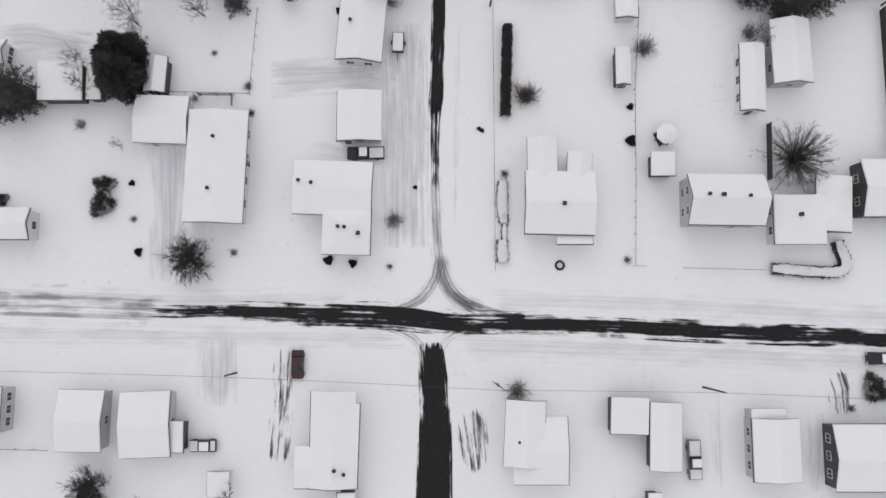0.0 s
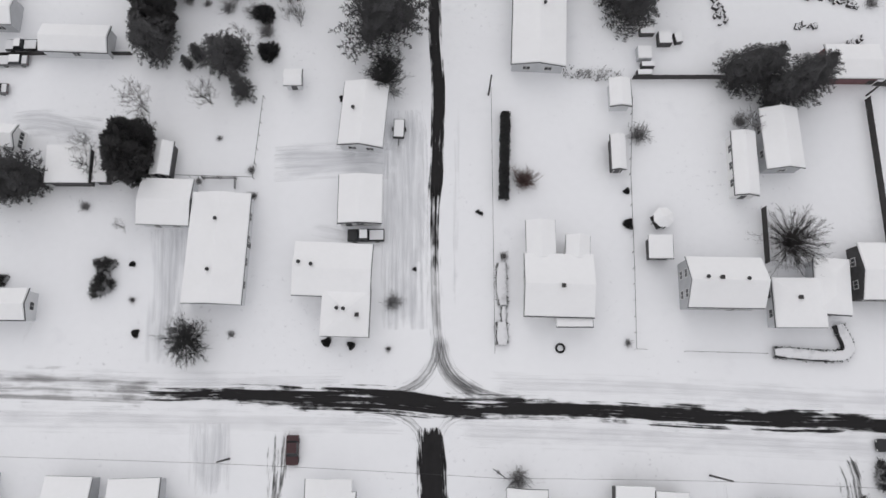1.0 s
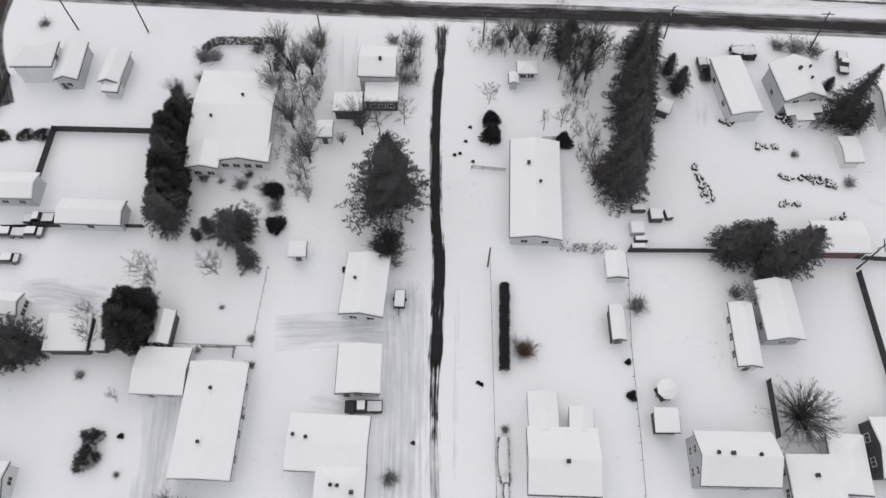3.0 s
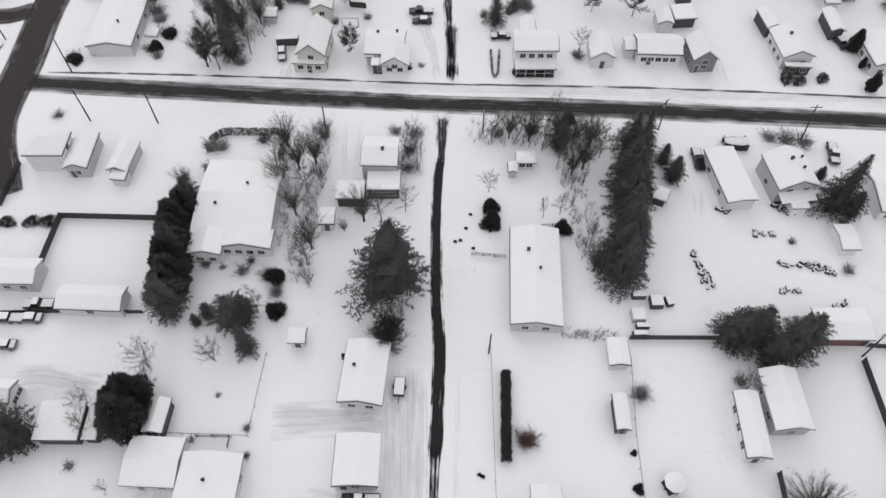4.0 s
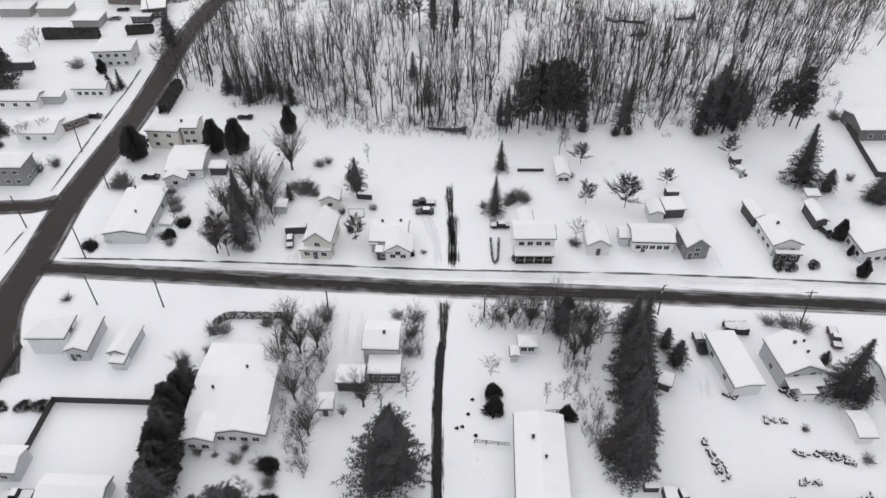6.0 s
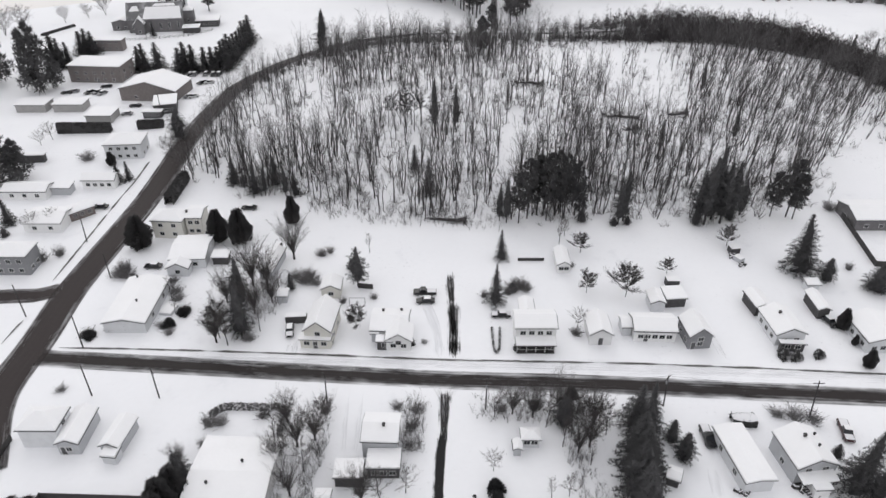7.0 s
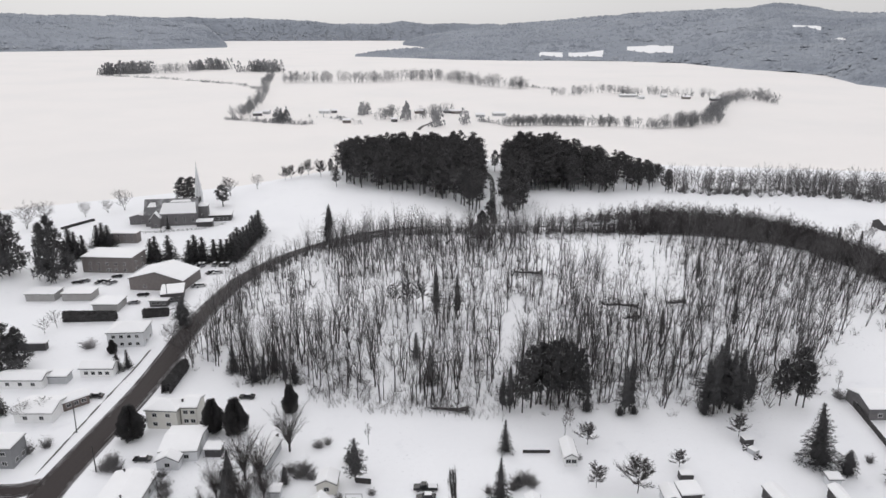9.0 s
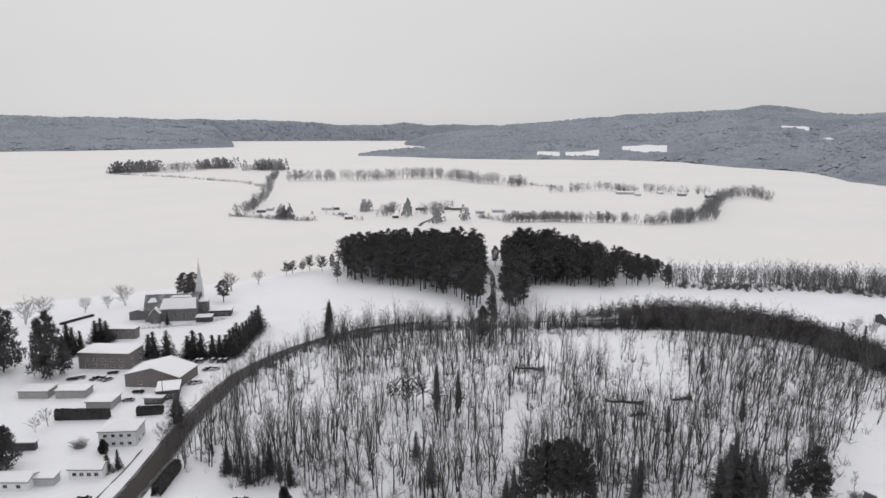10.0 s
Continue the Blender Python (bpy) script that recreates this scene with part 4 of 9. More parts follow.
MAIN = road_material("main_asphalt", dark=(0.046, 0.0385, 0.038), bare=1.0, edge=3.0, rag=0.55, soft=0.6)
SECOND = road_material("second_asphalt", dark=(0.036, 0.0315, 0.031), bare=0.7, edge=2.4, streak=(2.0, 0.014), rag=0.6, soft=0.55)
TYRES = road_material("wet_tyre_tracks", dark=(0.03, 0.028, 0.028), bare=0.32, edge=1.0, streak=(3.0, 0.05), rag=1.0, soft=0.3, strong=0.9)
DRIVE = road_material("trodden_drive", dark=(0.40, 0.41, 0.44), bare=0.3, edge=2.2, streak=(1.8, 0.05), rag=1.15, soft=0.8, strong=0.3)
TRACK = road_material("muddy_drive", dark=(0.10, 0.10, 0.10), bare=-0.15, edge=1.5, streak=(2.0, 0.09), rag=1.1, soft=0.25, strong=0.8)
KERB = road_material("snowy_kerb_edge", dark=(0.10, 0.095, 0.09), bare=0.5, edge=0.4, streak=(0.5, 0.12), rag=1.0, soft=0.3, strong=0.8)
ribbon("road", [(0.75, 104.5), (0.9, 99.0), (0.6, 90.0)], 3.0, TYRES, "streaked mouth of the side street", "road", lift=0.055, widths=[3.6, 3.0, 2.4])
ribbon("road", [(0.7, 93.5), (-0.1, 83.6), (-0.3, 63.2), (0.2, 50.5), (-0.2, 37.6), (-0.6, 30.8)], 3.0, LANE, "bare asphalt lane of the side street between ploughed snow", "road", widths=[2.2, 2.3, 2.4, 2.3, 2.4, 2.6])
ribbon("road", [(-0.3, 36.7), (-0.7, 29.4), (-0.8, 24.1), (-0.8, 17.8)], 3.0, LANE_STREAK, "snow-streaked lane of the side street", "road", widths=[2.7, 3.0, 2.8, 2.2], lift=0.07)
ribbon("road", [(-0.8, 24.1), (-0.8, 18.8), (-0.6, 11.8), (-0.1, 7.4), (0.9, 4.6), (2.9, 2.6), (5.8, 0.8)], 3.0, LANE_WORN, "worn snowy lane that bends into the crossroads", "road", widths=[2.2, 2.8, 2.8, 3.2, 3.8], lift=0.072)
ribbon("road", [(-143.8, 5.7), (-92.5, 4.1), (-66.8, 3.2), (-54.0, 2.7), (-41.2, 2.0)], 7.0, FAINT, "packed snow on the western street", "road", lift=0.06)
ribbon("road", [(-47.1, 2.0), (-38.6, 1.7), (-30.1, 1.7), (-22.4, 1.2), (-13.8, 0.9), (-7.0, 0.5), (-0.2, -0.3), (6.7, -0.6), (18.6, -1.0), (25.4, -1.3), (31.4, -1.8), (44.2, -2.6), (54.4, -3.0), (67.0, -3.4), (112.3, -5.4), (180.4, -8.1)], 3.0, CROSS, "dark wet asphalt of the cross street in ploughed snow", "road", widths=[1.6, 3.6, 4.6, 4.0, 3.6, 3.6, 3.8, 3.6, 3.2, 4.4, 4.2, 4.6, 4.6, 4.2, 4.6, 5.0], lift=0.08)
ribbon("road", [(-1.7, -3.3), (-1.6, -6.2), (-1.3, -11.2), (-1.3, -17.8), (-1.5, -25.9), (-2.1, -51.1), (-2.7, -95.0)], 5.0, SOUTH, "dark wet asphalt of the southern street", "road", widths=[3.6, 5.0, 5.8, 7.0, 7.2, 7.0, 7.0], lift=0.06)
ribbon("road", [(-0.3, 10.9), (-0.9, 6.6), (-3.1, 3.3), (-7.0, 1.7), (-12.1, 1.1)], 3.2, SWEEP, "snow-streaked turn at the crossroads", "road", lift=0.075)
ribbon("road", [(-0.4, 10.9), (0.4, 6.5), (2.3, 3.5), (5.9, 1.5), (12.7, -0.1)], 3.6, SWEEP, "snow-streaked turn at the crossroads", "road", lift=0.085)
ribbon("road", [(-2.4, -7.0), (-3.2, -3.8), (-5.7, -1.7), (-9.6, -0.5)], 2.6, SWEEP, "snow-streaked turn at the crossroads", "road", lift=0.09)
ribbon("road", [(-0.7, -7.0), (0.2, -3.8), (1.9, -2.2), (5.8, -1.2)], 2.2, SWEEP, "snow-streaked turn at the crossroads", "road", lift=0.095)
ribbon("road", [(-93.0, 114.6), (-87.6, 113.9), (-72.6, 112.7), (-57.8, 111.6), (-25.9, 109.2), (3.1, 107.2), (27.1, 106.3), (56.8, 104.6), (94.0, 102.1), (143.6, 98.7), (233.6, 93.4)], 5.6, SECOND, "ploughed asphalt of the second street", "road", lift=0.06)
ribbon("road", [(-83.9, 82.4), (-91.1, 100.8), (-91.5, 119.7), (-92.3, 135.0), (-92.0, 146.0), (-89.8, 179.0), (-89.6, 203.0), (-89.6, 226.9), (-87.5, 248.2), (-83.3, 274.9), (-72.4, 303.6), (-60.2, 324.3), (-40.4, 344.5), (-12.1, 356.7)], 9.0, MAIN, "dark asphalt main road that curves round the wood", "road", widths=[8.6] * 9 + [8.0, 7.0, 6.0, 5.0, 4.2], lift=0.09)
ribbon("road", [(-40.4, 344.5), (-12.1, 356.7), (26.5, 358.1), (65.3, 359.5), (101.9, 363.0), (140.1, 360.3), (176.5, 341.0), (190.0, 311.5), (195.3, 288.8), (199.7, 245.2)], 4.2, LANE_STREAK, "snow-streaked road behind the wood", "road", lift=0.1)
ribbon("road", [(-170.9, 128.6), (-134.0, 133.0), (-108.3, 136.0), (-100.3, 136.5), (-95.2, 139.0)], 6.0, MAIN, "short asphalt side road at the junction", "road", lift=0.07)
ribbon("road", [(28.6, 362.0), (29.6, 391.5), (31.6, 420.9), (33.4, 451.2), (34.2, 476.8), (33.0, 495.3), (29.0, 509.0), (22.0, 520.0)], 4.6, TYRES, "narrow road through the gap in the pines", "road", lift=0.1)
ribbon("path", [(-86.8, 117.3), (-61.0, 116.6), (-27.6, 115.1), (0.4, 113.5), (15.6, 113.1), (40.7, 112.4), (65.6, 111.2), (98.3, 109.0), (150.4, 106.5)], 0.9, KERB, "dark uncovered kerb line beside the ploughed street", "path", lift=0.08, step=1.5)
ribbon("path", [(-99.0, 141.4), (-98.7, 157.5), (-98.5, 173.2), (-98.2, 186.8), (-97.8, 197.1), (-97.9, 210.9)], 0.9, KERB, "dark uncovered kerb line beside the main road", "path", lift=0.08, step=1.5)
ribbon("path", [(-42.3, 27.5), (-42.0, 21.1), (-41.8, 14.1), (-42.0, 6.3)], 5.6, DRIVE, "trodden snow of a drive with tyre tracks", "path", lift=0.04)
ribbon("path", [(-26.3, 38.0), (-20.9, 38.2), (-15.5, 38.4), (-10.2, 38.5), (-6.2, 37.7)], 6.5, DRIVE, "trodden snow of a drive with tyre tracks", "path", lift=0.04)
ribbon("path", [(-15.5, 38.9), (-11.1, 39.0), (-7.6, 38.8)], 2.2, TRACK, "trodden snow of a drive with tyre tracks", "path", lift=0.04)
ribbon("path", [(-5.5, 46.9), (-5.1, 32.2), (-5.4, 20.6), (-5.5, 11.0)], 7.5, DRIVE, "trodden snow of a drive with tyre tracks", "path", lift=0.04)
ribbon("path", [(-19.9, 26.9), (-16.4, 26.3), (-14.2, 25.9)], 2.4, DRIVE, "trodden snow of a drive with tyre tracks", "path", lift=0.04)
ribbon("path", [(-23.4, -2.1), (-23.7, -9.2), (-24.2, -15.8), (-24.9, -21.9)], 5.4, TRACK, "trodden snow of a drive with tyre tracks", "path", lift=0.04)
ribbon("path", [(-21.0, -5.9), (-21.4, -12.5), (-22.2, -18.3)], 2.0, TRACK, "trodden snow of a drive with tyre tracks", "path", lift=0.04)
ribbon("path", [(-33.8, -2.3), (-33.7, -6.5), (-33.7, -12.4)], 6.4, DRIVE, "trodden snow of a drive with tyre tracks", "path", lift=0.04)
ribbon("path", [(40.5, -11.0), (40.6, -18.5), (40.3, -25.8)], 1.8, DRIVE, "trodden snow of a drive with tyre tracks", "path", lift=0.04)
ribbon("path", [(3.7, -12.5), (4.3, -17.9), (4.7, -23.6)], 6.5, TRACK, "trodden snow of a drive with tyre tracks", "path", lift=0.04)
ribbon("path", [(55.3, -14.6), (55.3, -20.3), (54.5, -26.0)], 3.4, DRIVE, "trodden snow of a drive with tyre tracks", "path", lift=0.04)
ribbon("path", [(58.3, -7.9), (59.4, -11.3), (59.4, -16.3)], 5.4, TRACK, "trodden snow of a drive with tyre tracks", "path", lift=0.04)
ribbon("path", [(-62.8, 9.2), (-61.3, 13.5)], 1.4, DRIVE, "trodden snow of a drive with tyre tracks", "path", lift=0.04)
ribbon("path", [(2.4, 147.5), (2.7, 135.7), (3.0, 124.9), (2.7, 113.4)], 3.0, TYRES, "wet tracks of a drive across the snow", "path", lift=0.04)
ribbon("path", [(3.3, 134.4), (3.3, 124.9), (3.2, 113.3)], 3.4, TYRES, "trodden snow of a drive with tyre tracks", "path", lift=0.04)
ribbon("path", [(-68.9, 45.0), (-63.6, 45.3), (-59.1, 44.3), (-54.5, 43.5)], 5.0, DRIVE, "trodden snow of a drive with tyre tracks", "path", lift=0.04)
ribbon("path", [(-19.2, 104.0), (-19.0, 96.9), (-18.5, 87.9)], 1.2, DRIVE, "trodden snow of a drive with tyre tracks", "path", lift=0.04)
ribbon("path", [(-16.3, 104.0), (-16.3, 96.9), (-16.3, 87.9)], 1.2, DRIVE, "trodden snow of a drive with tyre tracks", "path", lift=0.04)
ribbon("path", [(50.6, 84.2), (49.7, 78.0)], 2.5, DRIVE, "trodden snow of a drive with tyre tracks", "path", lift=0.04)
ribbon("path", [(62.8, 121.3), (63.2, 113.6)], 2.0, DRIVE, "trodden snow of a drive with tyre tracks", "path", lift=0.04)
ribbon("path", [(-33.4, 120.1), (-33.6, 114.4)], 3.0, DRIVE, "trodden snow of a drive with tyre tracks", "path", lift=0.04)
ribbon("path", [(-3.7, 133.9), (-0.9, 123.2), (-0.2, 114.4)], 3.0, DRIVE, "trodden snow of a drive with tyre tracks", "path", lift=0.04)
ribbon("path", [(84.2, 117.0), (90.1, 115.5)], 3.0, TRACK, "trodden snow of a drive with tyre tracks", "path", lift=0.04)
ribbon("path", [(6.2, 69.2), (11.8, 68.5), (12.8, 68.4)], 1.6, TRACK, "trodden snow of a drive with tyre tracks", "path", lift=0.04)
ribbon("path", [(-2.8, 48.7), (-2.8, 32.2), (-2.7, 14.4)], 1.2, DRIVE, "trodden snow of a drive with tyre tracks", "path", lift=0.04)
ribbon("path", [(3.2, 48.6), (2.8, 32.1), (2.3, 14.3)], 1.0, DRIVE, "trodden snow of a drive with tyre tracks", "path", lift=0.04)
ribbon("path", [(-18.9, -1.7), (-12.1, -2.0), (-5.3, -2.8)], 1.0, DRIVE, "trodden snow of a drive with tyre tracks", "path", lift=0.04)
ribbon("road", [(-2.3, 107.5), (-0.4, 103.7), (0.8, 99.5), (0.7, 93.8)], 2.2, SWEEP, "snow-streaked turn onto the second street", "road", lift=0.07)
ribbon("road", [(4.5, 107.1), (2.5, 103.7), (1.3, 99.5), (0.8, 93.8)], 2.2, SWEEP, "snow-streaked turn onto the second street", "road", lift=0.075)
ribbon("path", [(-92.6, 6.1), (-66.9, 4.8), (-41.2, 3.7), (-13.8, 3.5)], 4.0, PLOUGH, "plough lines in the snow beside the street", "path", lift=0.035)
ribbon("path", [(6.7, 2.8), (31.6, 1.8), (67.3, -0.5), (104.2, -2.0)], 4.5, PLOUGH, "plough lines in the snow beside the street", "path", lift=0.035)
ribbon("path", [(-92.1, -0.6), (-66.6, -1.1), (-41.1, -1.7), (-5.3, -2.9)], 4.5, PLOUGH, "plough lines in the snow beside the street", "path", lift=0.035)
ribbon("path", [(1.5, -3.9), (31.2, -5.2), (66.7, -7.2), (103.4, -9.0)], 5.0, PLOUGH, "plough lines in the snow beside the street", "path", lift=0.035)
ribbon("path", [(-79.0, 113.8), (-27.3, 113.1), (28.0, 111.4), (98.0, 108.2)], 5.0, PLOUGH, "plough lines in the snow beside the street", "path", lift=0.035)
ribbon("path", [(-99.4, 117.2), (-99.1, 122.3), (-98.6, 127.2)], 0.9, KERB, "dark uncovered kerb line beside the main road", "path", lift=0.08, step=1.5)

# ---- houses north of the crossroads, west of the street ----
root = thing("house", -33.6, 23.5, 0, -2.5, "wide pale ranch house with a snow-covered L-shaped roof", "house")
block(root, 8.4, 16.6, 2.9, "gable_y", 1.0, "pale", dx=0.0, dy=0.0, turn=0.0, windows="s3 e4", doors="e:1.0", vents=((-0.6, -3.6), (-0.2, 4.2)))
block(root, 7.5, 6.8, 2.8, "gable_x", 0.8, "pale", dx=-8.7, dy=7.0, turn=-0.2, windows="s2", doors="s:-1.5")
root = thing("house", -16.0, 19.9, 0, -2.9, "white L-shaped corner house with black roof vents under snow", "house")
block(root, 11.2, 7.6, 2.9, "gable_x", 0.8, "white", dx=0.0, dy=0.0, turn=0.0, vents=((-5.0, 0.8), (-3.1, 0.5)), windows="n3")
block(root, 6.6, 6.5, 2.9, "hip", 1.1, "white", dx=2.4, dy=-6.4, turn=0.7, windows="s2 e2", doors="s:1.0", vents=((-1.2, 0.5), (-0.2, 0.4)), chimneys=((1.8, -0.4),))
house(-12.1, 31.0, 6.2, 7.2, -0.8, 2.5, "gable_y", 0.7, "white", "white double garage with a snowy roof", name="garage", category="garage", windows="s1", doors="s:-1.8")
house(-11.7, 44.8, 6.5, 10.1, -5.3, 3.0, "gable_y", 1.1, "pale", "pale gabled house with a snowy roof beside the drive", windows="s2", vents=((-1.6, 0.6),))
house(-57.6, 37.1, 6.2, 5.4, -0.8, 2.5, "shed", 0.5, "dark", "low dark garage with a flat snowy roof", name="garage", category="garage")
house(-52.7, 37.1, 1.7, 5.0, -0.8, 2.2, "flat", 0.0, "dark", "dark lean-to shed beside a garage", name="shed", category="shed")
house(-43.2, 38.1, 2.6, 5.0, -3.9, 2.4, "gable_y", 0.7, "dark", "dark garden shed with a snowy gable roof", name="shed", category="shed", doors="s:0.0")
house(-65.1, 15.2, 7.4, 4.2, -0.9, 3.0, "gable_x", 0.9, "pale", "pale house at the street with a snowy roof", windows="s3 e1")
house(-69.3, 42.0, 6.2, 3.2, -5.3, 3.2, "gable_x", 1.0, "white", "white house with a porch behind dark spruces", windows="e2 s2")
# ---- houses east of the street ----
root = thing("house", 17.8, 17.0, 0, -2.2, "white house with two back wings and a snow-laden roof", "house")
block(root, 9.8, 8.9, 3.4, "gable_x", 1.4, "white", dx=0.0, dy=0.0, turn=0.0, windows="s3 w2", doors="s:3.0", chimneys=((0.4, -0.3),))
block(root, 3.9, 5.3, 3.0, "gable_y", 0.8, "white", dx=-2.6, dy=7.1, turn=1.4, windows="w1")
block(root, 3.1, 3.1, 3.0, "gable_y", 0.8, "white", dx=3.0, dy=6.0, turn=-2.5)
block(root, 4.8, 2.2, 2.8, "shed", -0.3, "white", dx=2.4, dy=-4.7, turn=1.4, windows="s2")
house(42.2, 17.0, 10.7, 7.0, -1.7, 4.4, "gable_x", 2.2, "grey", "grey two-storey gabled house with a snowy roof", windows="w2 W2 s4 S4 e2", doors="s:2.0", vents=((-3.4, 0.4), (2.4, 0.2)), chimneys=((-1.4, 0.3),))
root = thing("house", 53.5, 14.1, 0, -0.9, "pale bungalow with a low snow-covered hip roof", "house")
block(root, 7.1, 6.9, 3.0, "hip", 0.8, "pale", dx=0.0, dy=0.0, turn=0.0, windows="s2 w2", chimneys=((-0.3, 0.6),))
block(root, 4.8, 7.9, 2.9, "hip", 0.7, "pale", dx=5.3, dy=2.4, turn=-3.6, windows="s1", doors="s:0.5")
house(67.2, 18.6, 7.6, 8.1, -0.8, 3.4, "gable_x", 1.3, "dark", "dark-sided house with a snowy roof", windows="s3 w2")
house(33.8, 22.9, 3.1, 3.0, -0.8, 2.3, "shed", 0.4, "dark", "small dark garden shed with a flat snowy roof", name="shed", category="shed")
house(28.3, 38.3, 1.7, 5.2, -0.8, 2.4, "gable_y", 0.5, "dark", "dark narrow shed under snow by the fence", name="shed", category="shed", doors="s:0.0")
house(29.4, 48.4, 2.9, 4.2, -0.6, 2.4, "gable_y", 0.5, "pale", "pale garden shed with a snowy roof", name="shed", category="shed")
house(47.9, 36.1, 3.2, 9.9, -2.2, 2.8, "gable_y", 0.7, "white", "long narrow white outbuilding with a snowy roof", name="outbuilding", category="outbuilding", windows="w3", doors="s:0.0")
house(54.1, 40.1, 5.4, 9.5, 0.9, 3.0, "gable_y", 1.2, "grey", "grey gabled house with a snowy roof", windows="w2 s1")
# ---- houses south of the crossroads ----
root = thing("house", -16.0, -17.0, 0, -0.9, "pale house with a long snow-covered roof at the corner", "house")
block(root, 6.0, 13.1, 3.0, "gable_y", 1.0, "pale", dx=0.0, dy=0.0, turn=0.0, vents=((0.5, -4.0), (1.8, -4.6)), windows="e3")
block(root, 2.4, 11.4, 2.8, "shed", 0.2, "pale", dx=2.3, dy=-0.8, turn=-1.5)
block(root, 2.5, 5.4, 2.7, "gable_x", 0.6, "pale", dx=-3.9, dy=-3.9, turn=-0.0)
root = thing("house", 11.7, -16.4, 0, -4.0, "white house with stepped snowy roofs", "house")
block(root, 5.2, 8.8, 3.4, "gable_y", 1.0, "white", dx=0.0, dy=0.0, turn=0.0, windows="w2")
block(root, 7.3, 9.0, 2.9, "gable_x", 0.9, "white", dx=2.5, dy=-2.4, turn=3.1, vents=((-3.2, 1.4),), windows="s2")
house(27.0, -14.3, 4.9, 4.7, -2.5, 2.5, "shed", 0.4, "dark", "square garage with a flat snowy roof", name="garage", category="garage")
house(32.2, -17.3, 4.0, 9.1, -2.9, 2.8, "gable_y", 0.6, "dark", "long narrow garage with a snowy roof", name="garage", category="garage")
root = thing("house", 47.8, -19.4, 0, -0.9, "grey house with a snowy roof", "house")
block(root, 6.2, 8.3, 3.2, "gable_y", 1.0, "grey", dx=0.0, dy=0.0, turn=0.0, windows="w3")
block(root, 4.4, 1.5, 2.8, "shed", 0.2, "grey", dx=-0.7, dy=4.8, turn=0.0)
house(62.2, -20.7, 11.7, 8.8, -0.9, 3.4, "gable_x", 1.2, "dark", "dark house with a wide snowy roof", windows="w3")
house(-52.5, -13.7, 6.0, 8.2, -2.0, 3.0, "gable_x", 0.9, "grey", "grey house with a snowy roof", windows="e1")
house(-43.1, -14.4, 6.7, 8.8, 1.0, 2.8, "gable_x", 0.8, "grey", "low house with a snowy roof", windows="e1")
house(-39.0, -16.3, 2.1, 3.9, -0.9, 2.3, "shed", 0.3, "dark", "dark shed with a snowy roof", name="shed", category="shed")
house(-32.6, -23.0, 2.6, 2.9, -0.9, 2.4, "gable_y", 0.5, "pale", "small garden shed with a snowy roof", name="shed", category="shed")
house(-66.4, -12.0, 5.0, 6.3, -0.9, 3.8, "gable_y", 1.0, "grey", "grey house with a snowy roof", windows="e3")
house(30.3, -26.3, 1.4, 1.5, -0.9, 2.2, "shed", 0.2, "dark", "little dark shed under snow", name="shed", category="shed")
house(-14.2, -25.5, 2.0, 1.5, -0.9, 2.4, "shed", 0.2, "dark", "dark porch shed under snow", name="shed", category="shed")
# ---- between the two streets, west ----
root = thing("hall", -36.9, 79.7, 0, -2.3, "large white building with a broad low snowy roof and front gables", "hall")
block(root, 14.0, 16.8, 3.4, "gable_x", 1.2, "white", vents=((1.5, 2.2), (-3.5, -2.6)), windows="")
block(root, 5.4, 4.9, 3.3, "gable_y", 0.9, "white", dx=-3.8, dy=-10.1, windows="s2")
block(root, 9.4, 3.2, 3.3, "gable_y", 1.1, "white", dx=2.6, dy=-9.2, windows="s4", over=0.5)
house(-58.8, 58.7, 10.6, 4.2, -2.6, 2.6, "gable_x", 0.8, "pale", "pale carport building with a snowy roof", name="garage", category="garage", windows="s1")
house(-74.6, 63.9, 10.1, 4.6, -1.6, 3.0, "gable_x", 0.9, "grey", "grey house with a snowy roof", windows="s3")
house(-75.7, 91.8, 7.2, 5.6, -0.1, 4.8, "hip", 1.8, "pale", "pale two-storey house with a snowy hip roof", windows="E1")
house(-69.7, 91.7, 4.0, 8.7, -0.1, 3.0, "gable_y", 1.0, "grey", "grey house wing with a snowy roof", windows="s1", doors="s:-1.0")
house(-61.4, 90.6, 3.5, 7.2, -6.3, 2.6, "gable_y", 0.9, "grey", "grey garage with a snowy roof", name="garage", category="garage")
snow_porch(-61.2, 86.2, -6.3)
house(-20.4, 76.0, 2.4, 3.1, -0.1, 2.3, "gable_x", 0.5, "pale", "small garden shed with a snowy roof", name="shed", category="shed", doors="s:0.0")
house(-23.2, 51.7, 2.4, 2.2, -0.4, 2.2, "gable_x", 0.4, "pale", "small snow-topped shed by a fence", name="shed", category="shed", doors="s:0.0")
root = thing("house", -11.1, 90.0, 0, -2.4, "grey house with a dark porch under snow", "house")
block(root, 6.5, 6.7, 4.4, "gable_x", 1.2, "grey", dx=0.0, dy=0.0, turn=0.0, windows="s3 e2", chimneys=((0.6, -0.6),))
block(root, 5.7, 4.2, 2.8, "shed", -0.3, "dark", dx=1.1, dy=-5.9, turn=2.4, windows="s3")
block(root, 4.8, 3.9, 2.6, "shed", -0.3, "dark", dx=-5.0, dy=-8.2, turn=2.3)
